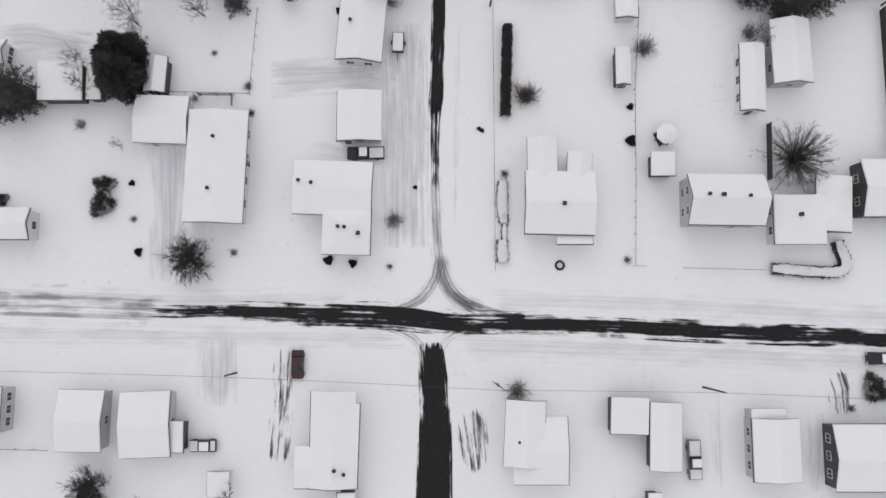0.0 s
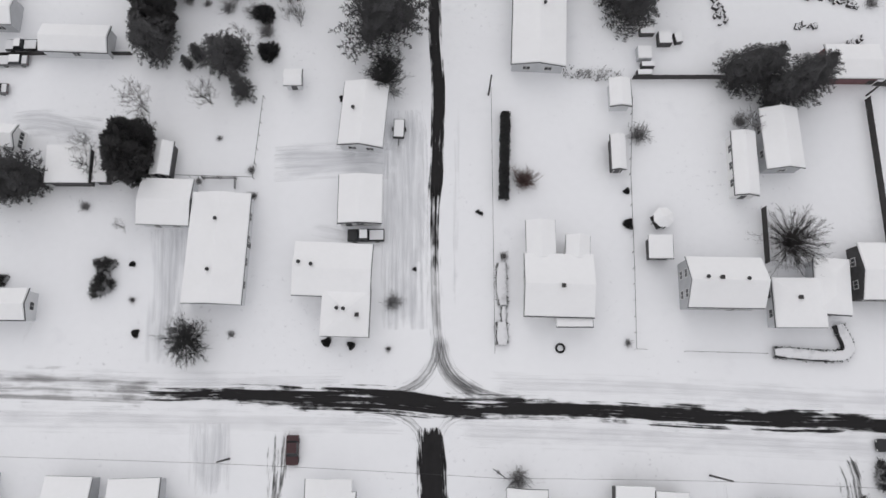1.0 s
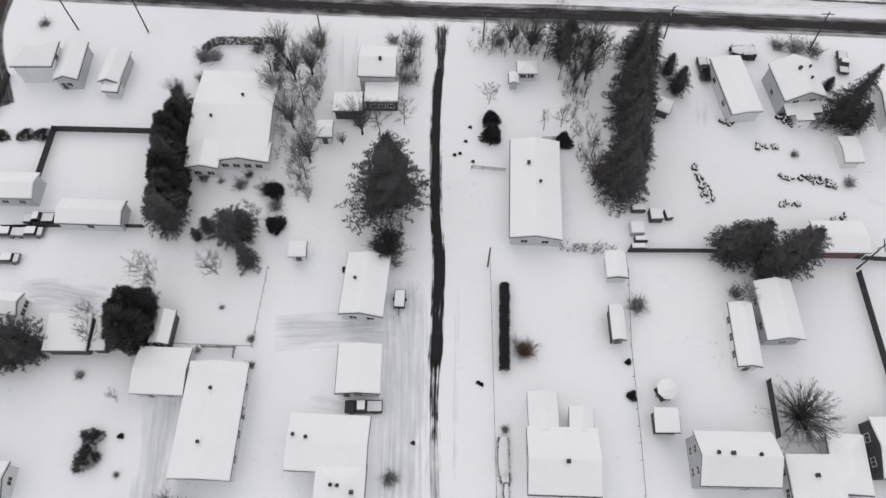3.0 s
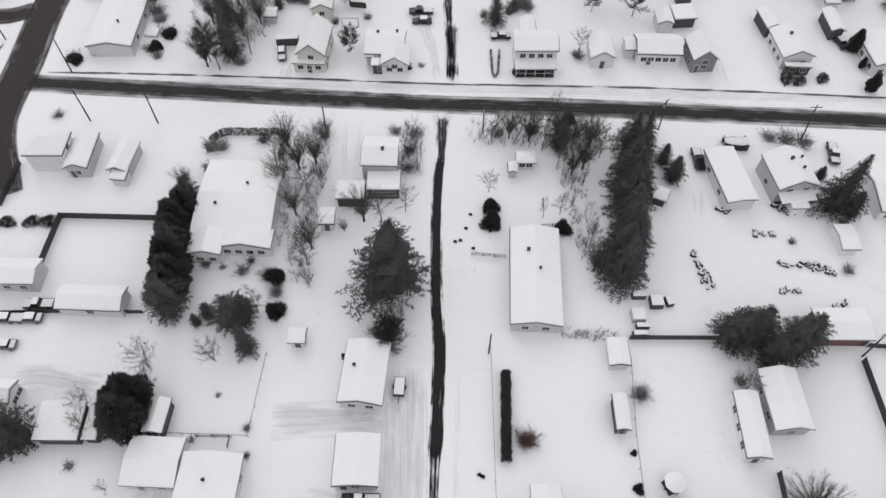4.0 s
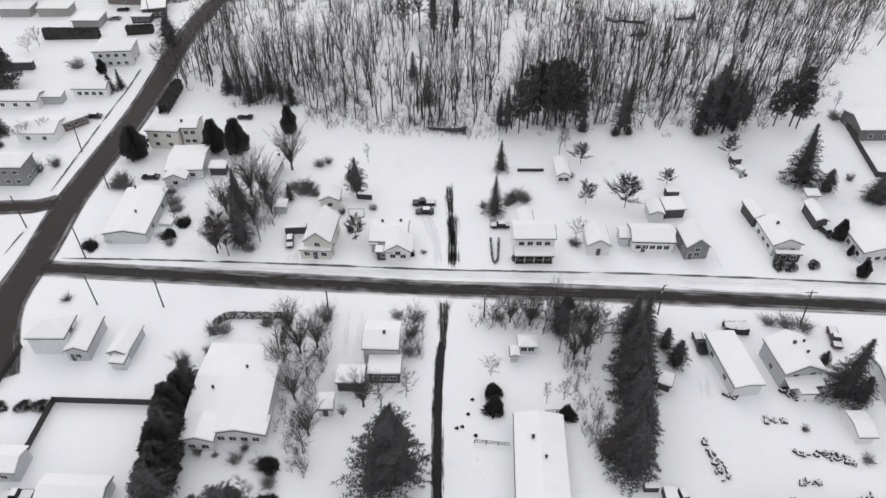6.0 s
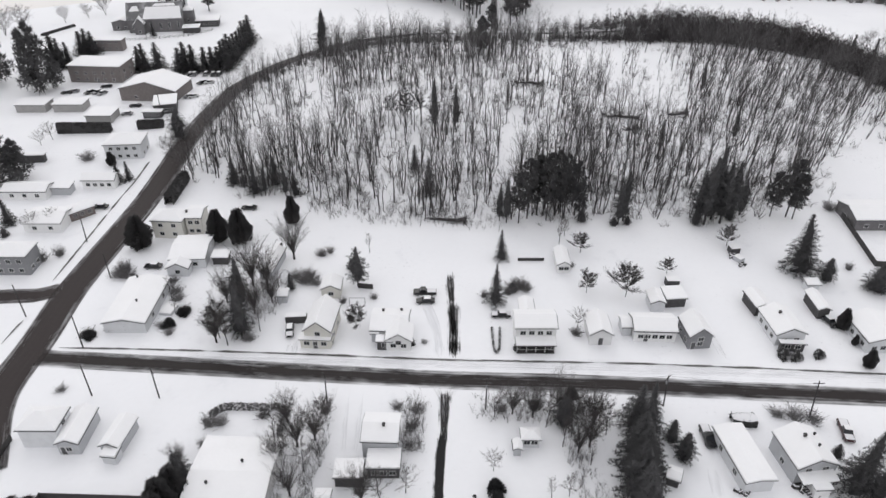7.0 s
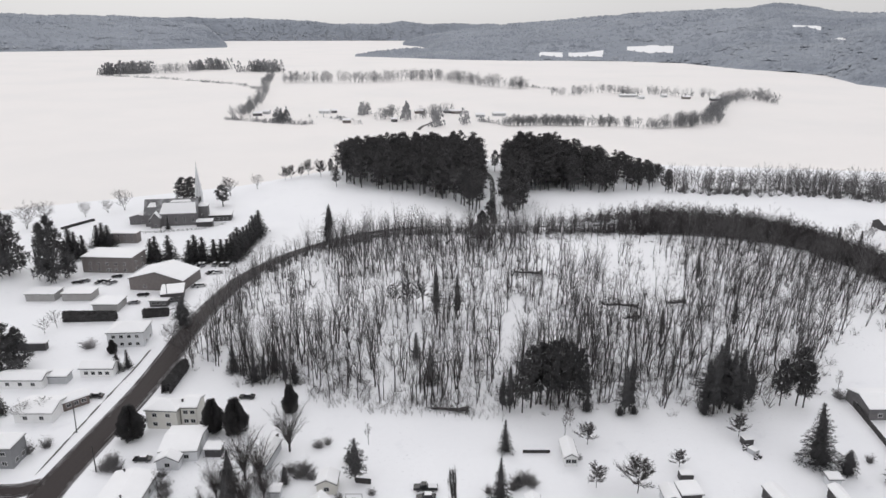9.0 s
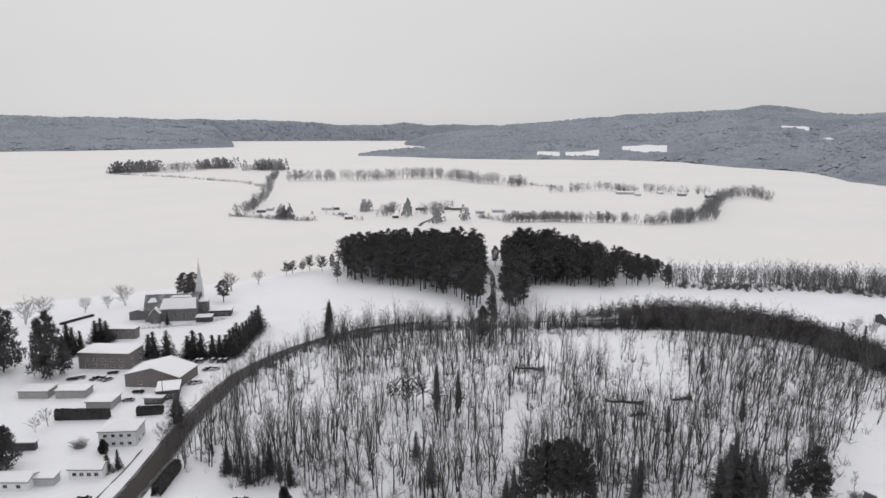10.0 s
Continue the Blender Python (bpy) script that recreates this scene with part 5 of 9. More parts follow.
# ---- between the two streets, east ----
house(16.9, 62.9, 8.2, 19.2, -3.3, 2.9, "gable_y", 1.0, "grey", "long grey house with a snowy gable roof", windows="s2 w3", vents=((0.8, 0.6),), chimneys=((-1.2, 4.4),))
house(17.3, 90.3, 3.3, 2.5, -0.1, 2.4, "hip", 0.8, "pale", "little pale cabin with a snowy roof", name="cabin", category="cabin", windows="s2")
house(14.6, 88.0, 1.3, 1.9, -0.1, 2.0, "gable_y", 0.4, "grey", "tiny grey tool shed with snow on top", name="shed", category="shed")
house(56.2, 85.4, 5.4, 12.8, 7.1, 3.0, "gable_y", 0.4, "pale", "long pale mobile home with a snowy roof", name="mobile_home", category="mobile home", windows="w2")
root = thing("house", 67.3, 85.4, 0, 7.1, "grey gabled house with a snowy front porch", "house")
block(root, 7.5, 8.4, 4.2, "gable_y", 1.9, "grey", dx=0.0, dy=0.0, turn=0.0, windows="S2 w1", vents=((1.6, -1.0), (2.6, 2.0)), chimneys=((-0.2, 1.0),))
open_porch(root, 6.4, 2.0, 2.5, -0.2, -5.2)
block(root, 2.7, 3.5, 2.4, "shed", -0.2, "white", dx=-0.2, dy=-5.9, turn=-4.9)
house(86.4, 82.4, 7.9, 11.7, -0.1, 3.0, "gable_x", 1.2, "pale", "pale house with a snowy roof", windows="s3")
house(74.4, 71.2, 2.8, 5.0, -0.1, 2.2, "gable_x", 0.5, "white", "white garden shed under snow", name="shed", category="shed")
house(42.5, 81.4, 2.1, 2.6, -25.0, 2.0, "gable_x", 0.5, "dark", "small dark shed with snow on its roof", name="shed", category="shed")
house(67.5, 53.3, 8.3, 5.4, -0.9, 2.6, "gable_x", 0.6, "red", "low dark red garage with a snowy roof", name="garage", category="garage")
# ---- north of the second street ----
root = thing("house", -27.0, 122.7, 0, -5.3, "cream gabled house with a glazed front porch", "house")
block(root, 6.0, 9.6, 4.4, "gable_y", 2.6, "cream", dx=0.0, dy=0.0, turn=0.0, windows="s2 S1 e2")
block(root, 6.7, 2.4, 2.6, "shed", -0.3, "cream", dx=-0.5, dy=-4.4, turn=2.4, windows="s3", doors="s:0.0")
root = thing("house", -10.3, 121.6, 0, -2.3, "grey bungalow with a gabled front under snow", "house")
block(root, 8.2, 7.5, 3.2, "gable_x", 1.3, "white", dx=-1.2, dy=1.6, chimneys=((-1.8, 2.0), (2.4, 2.6)), windows="w1")
block(root, 5.4, 5.0, 3.1, "gable_y", 1.9, "white", dx=1.2, dy=-2.6, over=0.5, windows="s2 S1")
block(root, 1.5, 3.1, 2.6, "shed", 0.2, "grey", dx=-4.4, dy=-0.9, turn=2.4)
block(root, 3.2, 2.0, 2.5, "shed", -0.2, "dark", dx=-2.0, dy=-4.0, turn=2.4, windows="s1", doors="s:0.9")
house(-26.9, 137.8, 4.6, 4.6, 0.2, 2.8, "gable_y", 1.2, "cream", "cream gabled garage with one window", name="garage", category="garage", windows="s1")
house(-38.6, 135.0, 2.2, 2.7, 0.2, 2.1, "gable_x", 0.3, "grey", "small grey shed with a snowy roof", name="shed", category="shed")
root = thing("house", 21.4, 120.8, 0, 0.1, "white two-storey house with a long snowy front porch", "house")
block(root, 9.0, 6.1, 5.6, "gable_x", 1.2, "white", dx=0.0, dy=0.0, turn=0.0, windows="S4 s3", doors="s:0.4")
open_porch(root, 8.5, 2.2, 2.5, -0.1, -4.2)
block(root, 3.1, 4.7, 3.6, "gable_y", 0.8, "white", dx=-1.0, dy=7.5, turn=0.0)
house(36.3, 122.0, 4.9, 7.0, 0.1, 3.0, "gable_y", 1.6, "white", "white gabled garage half lost in snow", name="garage", category="garage", doors="s:0.0")
root = thing("house", 49.0, 122.7, 0, -2.2, "white bungalow with a row of front windows", "house")
block(root, 9.4, 6.1, 3.0, "gable_x", 1.3, "white", dx=0.0, dy=0.0, turn=0.0, windows="s5", doors="s:-2.0")
block(root, 2.0, 3.8, 2.6, "gable_x", 0.8, "pale", dx=-6.1, dy=0.7, turn=2.4)
house(58.1, 120.7, 5.1, 6.9, 4.2, 3.6, "gable_y", 2.2, "mid", "grey barn with a door and a window in its gable", name="barn", category="barn", windows="s1 S1 w2", doors="s:-1.5")
house(52.4, 132.9, 3.3, 4.7, 0.2, 2.6, "gable_y", 0.8, "pale", "pale shed with a snowy roof", name="shed", category="shed")
house(57.1, 134.3, 4.7, 4.1, 5.0, 2.6, "shed", 0.4, "dark", "dark shed with an open front under snow", name="shed", category="shed")
house(32.1, 150.2, 3.2, 7.5, 0.2, 2.6, "gable_y", 1.0, "white", "white garden shed with a dark doorway", name="shed", category="shed", windows="s2")
root = thing("house", 78.9, 123.1, 0, 3.5, "pale house with a grey gabled front and dark porch", "house")
block(root, 6.7, 9.1, 3.2, "gable_y", 1.6, "pale", dx=0.0, dy=0.0, turn=0.0, windows="w3 s2", chimneys=((-0.6, 1.0),))
block(root, 3.6, 6.3, 2.7, "gable_y", 0.8, "dark", dx=-1.6, dy=9.2, turn=2.8)
block(root, 5.1, 1.0, 2.4, "shed", -0.3, "dark", dx=-0.4, dy=-6.3, turn=-7.2, windows="s2")
house(91.1, 131.5, 2.6, 7.2, 0.2, 2.8, "gable_y", 0.6, "dark", "dark open garage with a snowy roof", name="garage", category="garage")
house(93.4, 139.5, 3.0, 2.1, 0.2, 2.2, "shed", 0.3, "pale", "low shed with snow on its roof", name="shed", category="shed")
house(99.7, 120.9, 9.4, 9.8, 2.5, 3.2, "gable_y", 1.4, "pale", "pale house with a snowy roof behind cedars", windows="w4 s4")
house(126.0, 173.3, 15.0, 11.1, 0.3, 3.4, "gable_x", 1.6, "stone", "grey house with a snowy roof at the wood", windows="s3 w1")
# ---- north-west corner by the main road ----
house(-72.6, 131.0, 9.6, 17.2, 0.2, 2.9, "gable_y", 1.0, "pale", "pale ranch house with a snowy roof", windows="e2", vents=((-2.5, 8.0), (1.0, -2.0)))
root = thing("house", -66.3, 153.7, 0, 3.5, "pale house with a gabled garage and snowy roofs", "house")
block(root, 9.1, 11.2, 3.0, "gable_x", 1.0, "pale", dx=0.0, dy=0.0, turn=0.0, windows="s2")
block(root, 5.4, 2.8, 2.6, "gable_y", 1.4, "pale", dx=-1.6, dy=-7.6, turn=-3.3, windows="s1")
block(root, 4.0, 2.9, 2.2, "shed", 0.2, "dark", dx=8.1, dy=-2.7, turn=-3.3)
root = thing("house", -75.5, 165.8, 0, -3.5, "cream two-storey house with a snowy hip roof", "house")
block(root, 8.5, 5.9, 5.6, "hip", 1.6, "cream", dx=0.0, dy=0.0, turn=0.0, windows="s2 S2")
block(root, 4.3, 6.4, 5.6, "gable_x", 1.0, "cream", dx=6.6, dy=2.3, turn=3.8, windows="s2 S2", chimneys=((-2.0, -1.5),))
house(-43.8, 148.6, 3.3, 10.8, -7.5, 2.6, "gable_y", 0.8, "grey", "grey shed with a snowy roof between trees", name="shed", category="shed")
root = thing("house", -110.3, 148.3, 0, 0.2, "grey two-storey house with a snowy roof", "house")
block(root, 9.3, 6.4, 5.8, "hip", 1.6, "mid", dx=0.0, dy=0.0, turn=0.0, windows="s3 S3 e2")
root = thing("house", -112.2, 170.1, 0, 0.3, "white house with a brown porch under snow", "house")
block(root, 10.5, 8.8, 3.0, "gable_x", 1.2, "white", dx=0.0, dy=0.0, turn=0.0, windows="s2")
block(root, 7.0, 4.6, 2.6, "gable_x", 0.8, "brown", dx=6.2, dy=5.3, turn=44.0, windows="s3")
house(-126.6, 187.2, 13.3, 5.9, 0.3, 2.8, "gable_x", 1.0, "white", "white house lost under snow", windows="s3")
house(-117.1, 189.1, 5.6, 3.7, 0.3, 2.4, "shed", 0.3, "grey", "grey low garage under snow", name="garage", category="garage")
house(-107.0, 193.7, 10.1, 4.7, 0.3, 3.0, "gable_x", 1.2, "white", "white bungalow with small windows", windows="s4")
root = thing("house", -107.1, 216.2, 0, 4.7, "pale two-storey house with a snowy hip roof", "house")
block(root, 11.9, 8.9, 5.6, "hip", 1.8, "pale", dx=0.0, dy=0.0, turn=0.0, windows="s4 S4 e2")
house(-158.4, 256.0, 11.4, 7.1, 0.4, 3.0, "flat", 0.0, "block", "low grey block garage with a flat snowy roof", name="garage", category="garage")
house(-144.0, 255.8, 11.4, 6.5, 0.4, 3.0, "flat", 0.0, "block", "low grey block garage with a flat snowy roof", name="garage", category="garage")
house(-127.3, 245.0, 9.3, 8.2, 0.4, 3.0, "flat", 0.0, "block", "low grey block garage with a flat snowy roof", name="garage", category="garage")
house(-146.3, 291.6, 22.5, 12.7, -3.4, 7.0, "flat", 0.0, "brick", "two-storey brick block with a flat snowy roof", name="apartment_block", category="apartment block", windows="s5 S5 e2 E2", doors="s:1.0")
house(-115.1, 269.4, 23.4, 14.9, -7.8, 4.6, "gable_y", 3.2, "brick", "wide brick hall with a broad snowy roof", name="hall", category="hall", windows="s2")
house(-106.2, 253.5, 8.2, 10.3, 16.3, 3.6, "flat", 0.0, "dark", "dark brick shop with a flat snowy roof", name="shop", category="shop", windows="s3")
house(-108.6, 246.0, 6.7, 2.7, 0.4, 2.4, "flat", 0.0, "dark", "dark glazed kiosk under snow", name="kiosk", category="kiosk", windows="s3")
house(-159.2, 330.4, 14.7, 4.9, 0.6, 5.0, "flat", 0.0, "brick", "far two-storey brick house with a flat snowy roof", name="apartment_block", category="apartment block", windows="s4 S4")
house(-141.1, 210.2, 16.4, 2.0, 3.3, 2.6, "flat", 0.0, "dark", "long low dark shed under snow", name="shed", category="shed")

# ---- plant meshes, made once and shared ----
library("spruce", lambda: conifer(11, 12, 2.9, low=0.05, whorls=24, arms=13, droop=0.3, blunt=0.9), (BARK, NEEDLE))
library("pine", lambda: conifer(12, 14, 5.6, low=0.06, whorls=22, arms=17, droop=0.12, blunt=0.8, spray=0.95, gap=0.06, ragged=0.3, heart=0.62), (BARK, NEEDLE))
library("fir", lambda: conifer(13, 9, 3.6, low=0.04, whorls=17, arms=17, droop=0.15, blunt=0.62, spray=0.92, heart=0.58), (BARK, NEEDLE))
library("pole", lambda: conifer(14, 18, 3.5, low=0.16, whorls=19, arms=11, droop=0.06, blunt=0.66, spray=1.35, gap=0.12, step=0.22, ragged=0.45, heart=0.42), (BARK, NEEDLE))
library("high", lambda: old_pine(17, 18, 3.6, low=0.30, lobes=30, tufts=90, spray=0.95, core=0.42, lobe=0.3, taper=0.3), (BARK, NEEDLE))
library("far_spruce", lambda: conifer(18, 12, 2.9, low=0.05, whorls=18, arms=9, droop=0.3, blunt=0.9, spray=2.1), (BARK, NEEDLE))
library("far_pine", lambda: old_pine(19, 14, 5.6, low=0.12, lobes=36, tufts=85, spray=1.15, core=0.34, lobe=0.3, taper=0.8), (BARK, NEEDLE))
library("cedar", lambda: cedar(15, 7, 2.1, density=8600), (BARK, CEDAR))
library("bare", lambda: bare_tree(21, 9, 0.42, 1, 18, 0.22, 18), (BARK, TWIG_GARDEN))
library("bare2", lambda: bare_tree(22, 9, 0.42, 3, 10, 0.2, 14), (BARK, TWIG_GARDEN))
library("bare3", lambda: bare_tree(23, 11, 0.28, 1, 18, 0.3, 14, rise=1.3), (BARK, TWIG_GARDEN))
library("fan", lambda: fan_tree(24, 8, 1.25, 120, 0.12, 20, 0.036, 0.0058), (BARK, BARK))
library("vase", lambda: fan_tree(27, 9, 0.55, 40, 0.16, 16, 0.028, 0.0052), (BARK, TWIG_GARDEN))
library("apple", lambda: bare_tree(28, 6.5, 0.42, 1, 30, 0.24, 34, rise=0.5, fine=0.05), (BARK, BARK))
library("fuzzy", lambda: bare_tree(29, 14, 0.24, 1, 18, 0.5, 24, rise=0.7, fine=0.075), (BARK, SHRUB_DARK))
library("thick", lambda: bare_tree(25, 6, 0.42, 12, 10, 0.08, 14, thick=0.02, rise=0.4, fine=0.06), (BARK, SHRUB_DARK))
LIBRARY["twig"] = shrub(31, 1.0, 1.1, True, 120, 0.022).mesh("bush", TWIG)
LIBRARY["twig2"] = shrub(35, 1.15, 0.9, True, 90, 0.022).mesh("bush", TWIG)
LIBRARY["twig3"] = shrub(36, 0.9, 1.4, True, 100, 0.022).mesh("bush", TWIG)
LIBRARY["red"] = shrub(32, 1.0, 1.0, True, 260, 0.016).mesh("bush", TWIG_RED)
LIBRARY["round"] = shrub(33, 1.0, 1.1, False, 1700).mesh("bush", SHRUB_DARK)
LIBRARY["dusted"] = shrub(34, 1.0, 0.95, False, 2000).mesh("bush", SHRUB)

# ---- trees and bushes of the gardens ----
tree("cedar", -47.6, 37.0, 1.62, 318, "dense dark egg-shaped cedar", wide=1.20)
tree("cedar", -47.2, 40.6, 1.55, 130, "dense dark egg-shaped cedar", wide=1.12)
tree("cedar", -48.9, 39.2, 1.4, 183, "dense dark egg-shaped cedar", wide=0.95)
tree("fir", -64.4, 34.9, 1.22, 353, "dense dark fir in a snowy yard", wide=1.15)
tree("fir", -68.1, 34.1, 1.11, 333, "dense dark fir in a snowy yard", wide=1.15)
tree("fir", -46.5, 80.1, 0.95, 238, "dense dark fir in a snowy yard", wide=1.07)
tree("cedar", -46.5, 77.1, 1.30, 80, "dense dark egg-shaped cedar", wide=1.14)
tree("cedar", -47.6, 74.1, 1.38, 278, "dense dark egg-shaped cedar", wide=1.20)
tree("cedar", -47.3, 71.2, 1.30, 208, "dense dark egg-shaped cedar", wide=1.37)
tree("fir", -46.7, 68.3, 1.20, 199, "dense dark fir in a snowy yard", wide=1.07)
tree("cedar", -46.7, 65.6, 1.50, 316, "dense dark egg-shaped cedar", wide=1.17)
tree("cedar", -46.0, 62.9, 1.26, 2, "dense dark egg-shaped cedar", wide=1.45)
tree("cedar", -46.2, 60.2, 1.29, 85, "dense dark egg-shaped cedar", wide=1.46)
tree("fir", -45.8, 57.7, 1.21, 276, "dense dark fir in a snowy yard", wide=1.07)
tree("fir", -39.0, 56.3, 0.56, 347, "dense dark fir in a snowy yard", wide=0.90)
tree("fir", -34.4, 55.2, 1.00, 320, "dense dark fir in a snowy yard", wide=1.25)
tree("fir", -32.8, 56.5, 0.78, 104, "dense dark fir in a snowy yard")
tree("fir", -40.8, 54.9, 0.44, 93, "dense dark fir in a snowy yard", wide=0.80)
tree("pine", -8.7, 62.0, 1.5, 353, "broad dark pine with ragged boughs", wide=0.95, lean=3.5)
tree("thick", -8.3, 51.2, 1.00, 100, "dense leafless multi-stemmed tree", wide=1.1)
tree("thick", -8.1, 53.1, 1.00, 196, "dense leafless multi-stemmed tree", wide=0.9)
tree("spruce", 38.7, 94.0, 0.99, 84, "tall dark spruce in a snowy garden", wide=1.6)
tree("pine", 39.2, 90.3, 0.83, 169, "broad dark pine with ragged boughs", wide=0.9)
tree("spruce", 37.2, 86.6, 1.04, 1, "tall dark spruce in a snowy garden", wide=1.6)
tree("spruce", 37.1, 83.1, 1.06, 33, "tall dark spruce in a snowy garden", wide=1.6)
tree("pine", 35.8, 79.7, 0.93, 246, "broad dark pine with ragged boughs", wide=0.9)
tree("spruce", 35.9, 76.4, 0.96, 241, "tall dark spruce in a snowy garden", wide=1.6)
tree("spruce", 35.2, 73.1, 0.93, 11, "tall dark spruce in a snowy garden", wide=1.6)
tree("pine", 35.0, 70.0, 0.85, 206, "broad dark pine with ragged boughs", wide=0.9)
tree("spruce", 32.7, 66.9, 1.08, 187, "tall dark spruce in a snowy garden", wide=1.6)
tree("spruce", 32.8, 63.9, 1.09, 231, "tall dark spruce in a snowy garden", wide=1.6)
tree("spruce", 42.1, 96.8, 0.83, 23, "tall dark spruce in a snowy garden", wide=1.1)
tree("fir", 45.9, 86.6, 0.78, 92, "dense dark fir in a snowy yard")
tree("fir", 44.7, 90.7, 0.67, 319, "dense dark fir in a snowy yard", wide=0.90)
tree("fir", 48.8, 51.5, 1.18, 100, "dense dark fir in a snowy yard", wide=1.12)
tree("fir", 52.5, 52.1, 1.18, 60, "dense dark fir in a snowy yard", wide=1.08)
tree("fir", 57.9, 49.6, 1.25, 125, "dense dark fir in a snowy yard", wide=1.12)
tree("fir", 60.8, 51.0, 1.11, 236, "dense dark fir in a snowy yard", wide=0.99)
tree("spruce", 75.0, 79.1, 1.33, 176, "tall dark spruce in a snowy garden", wide=1.2)
tree("fir", 77.9, 78.0, 0.78, 262, "dense dark fir in a snowy yard")
tree("fir", 74.7, 86.6, 0.44, 181, "dense dark fir in a snowy yard")
tree("thick", -37.7, 9.5, 0.83, 268, "dense leafless multi-stemmed tree", wide=1.5)
tree("fan", 54.1, 23.6, 0.82, 128, "spreading leafless tree with radiating branches")
tree("fir", 54.3, 47.9, 1.00, 236, "dense dark fir in a snowy yard")
tree("spruce", -31.7, 50.1, 0.75, 55, "tall dark spruce in a snowy garden")
tree("bare2", -47.2, 47.0, 0.89, 301, "leafless tree with grey twigs in snow")
tree("bare", -45.6, 43.8, 0.78, 188, "leafless tree with grey twigs in snow")
tree("bare2", -36.8, 48.3, 0.78, 151, "leafless tree with grey twigs in snow")
tree("bare", -53.8, 36.1, 0.78, 18, "leafless tree with grey twigs in snow")
tree("bare2", -55.4, 40.2, 0.67, 221, "leafless tree with grey twigs in snow")
tree("bare", -49.0, 27.3, 0.39, 46, "leafless tree with grey twigs in snow")
tree("bare", -44.2, -25.7, 0.67, 106, "leafless tree with grey twigs in snow")
tree("bare", -31.2, -24.8, 0.61, 174, "leafless tree with grey twigs in snow")
tree("thick", -51.2, -23.7, 1.00, 262, "dense leafless multi-stemmed tree", wide=1.1)
tree("bare2", -48.0, 35.6, 0.67, 312, "leafless tree with grey twigs in snow")
tree("bare", 49.5, 42.8, 0.67, 185, "leafless tree with grey twigs in snow")
tree("vase", -26.7, 78.2, 0.89, 174, "vase-shaped leafless tree in snow")
tree("bare", -23.4, 66.8, 1.00, 359, "leafless tree with grey twigs in snow")
tree("vase", -23.0, 70.5, 0.89, 159, "vase-shaped leafless tree in snow")
tree("bare", -23.0, 96.9, 0.67, 156, "leafless tree with grey twigs in snow")
tree("vase", -30.2, 85.1, 0.89, 40, "vase-shaped leafless tree in snow")
tree("vase", -30.3, 95.3, 0.89, 352, "vase-shaped leafless tree in snow")
tree("bare", -25.1, 83.7, 1.00, 247, "leafless tree with grey twigs in snow")
tree("vase", -24.1, 90.8, 1.00, 24, "vase-shaped leafless tree in snow")
tree("vase", -27.3, 89.4, 1.00, 307, "vase-shaped leafless tree in snow")
tree("bare3", -32.0, 90.8, 0.64, 16, "slender leafless tree in snow")
tree("vase", -13.8, 76.6, 1.00, 304, "vase-shaped leafless tree in snow")
tree("bare", -10.6, 76.9, 1.00, 128, "leafless tree with grey twigs in snow")
tree("bare", -6.1, 78.8, 0.78, 333, "leafless tree with grey twigs in snow")
tree("bare", -31.0, 57.6, 0.78, 74, "leafless tree with grey twigs in snow")
tree("vase", -48.8, 85.1, 0.56, 326, "vase-shaped leafless tree in snow")
tree("vase", -17.3, 74.3, 0.33, 252, "vase-shaped leafless tree in snow")
tree("bare", 11.0, 96.8, 0.67, 106, "leafless tree with grey twigs in snow")
tree("vase", 14.6, 97.6, 0.78, 288, "vase-shaped leafless tree in snow")
tree("vase", 18.6, 96.8, 0.89, 322, "vase-shaped leafless tree in snow")
tree("bare3", 21.3, 95.0, 0.73, 54, "slender leafless tree in snow")
tree("vase", 24.3, 96.8, 1.11, 222, "vase-shaped leafless tree in snow")
tree("bare", 27.0, 94.5, 1.00, 76, "leafless tree with grey twigs in snow")
tree("vase", 30.5, 94.9, 1.00, 215, "vase-shaped leafless tree in snow")
tree("bare", 32.4, 92.2, 1.00, 72, "leafless tree with grey twigs in snow")
tree("bare3", 23.6, 89.3, 0.73, 317, "slender leafless tree in snow")
tree("vase", 26.3, 87.8, 0.89, 267, "vase-shaped leafless tree in snow")
tree("bare3", 28.2, 85.0, 0.64, 249, "slender leafless tree in snow")
tree("bare", 9.9, 83.6, 0.67, 245, "leafless tree with grey twigs in snow")
tree("bare", 23.1, 78.1, 0.67, 149, "leafless tree with grey twigs in snow")
tree("bare3", 19.8, 77.4, 0.55, 206, "slender leafless tree in snow")
tree("vase", 27.9, 65.5, 0.89, 57, "vase-shaped leafless tree in snow")
tree("bare3", 28.1, 71.6, 0.64, 272, "slender leafless tree in snow")
tree("vase", 28.7, 89.3, 1.00, 321, "vase-shaped leafless tree in snow")
tree("bare3", 25.5, 91.5, 0.82, 173, "slender leafless tree in snow")
tree("fir", 24.5, 95.0, 0.89, 92, "dense dark fir in a snowy yard")
bush("round", 10.0, 79.5, 1.60, 45, "dark round evergreen bush in snow", tall=1.2)
bush("round", 10.1, 75.8, 1.90, 251, "dark round evergreen bush in snow", tall=1.2)
bush("round", 23.2, 74.4, 1.60, 139, "dark round evergreen bush in snow", tall=1.2)
bush("round", 27.3, 102.4, 1.50, 263, "dark round evergreen bush in snow", tall=1.2)
bush("twig3", -45.6, 94.6, 2.53, 257, "")
bush("twig2", -43.4, 95.0, 2.30, 32, "")
bush("twig2", -35.3, 96.9, 2.07, 355, "")
bush("twig3", -45.2, 89.4, 1.84, 339, "")
bush("twig", -31.8, 89.4, 2.07, 156, "")
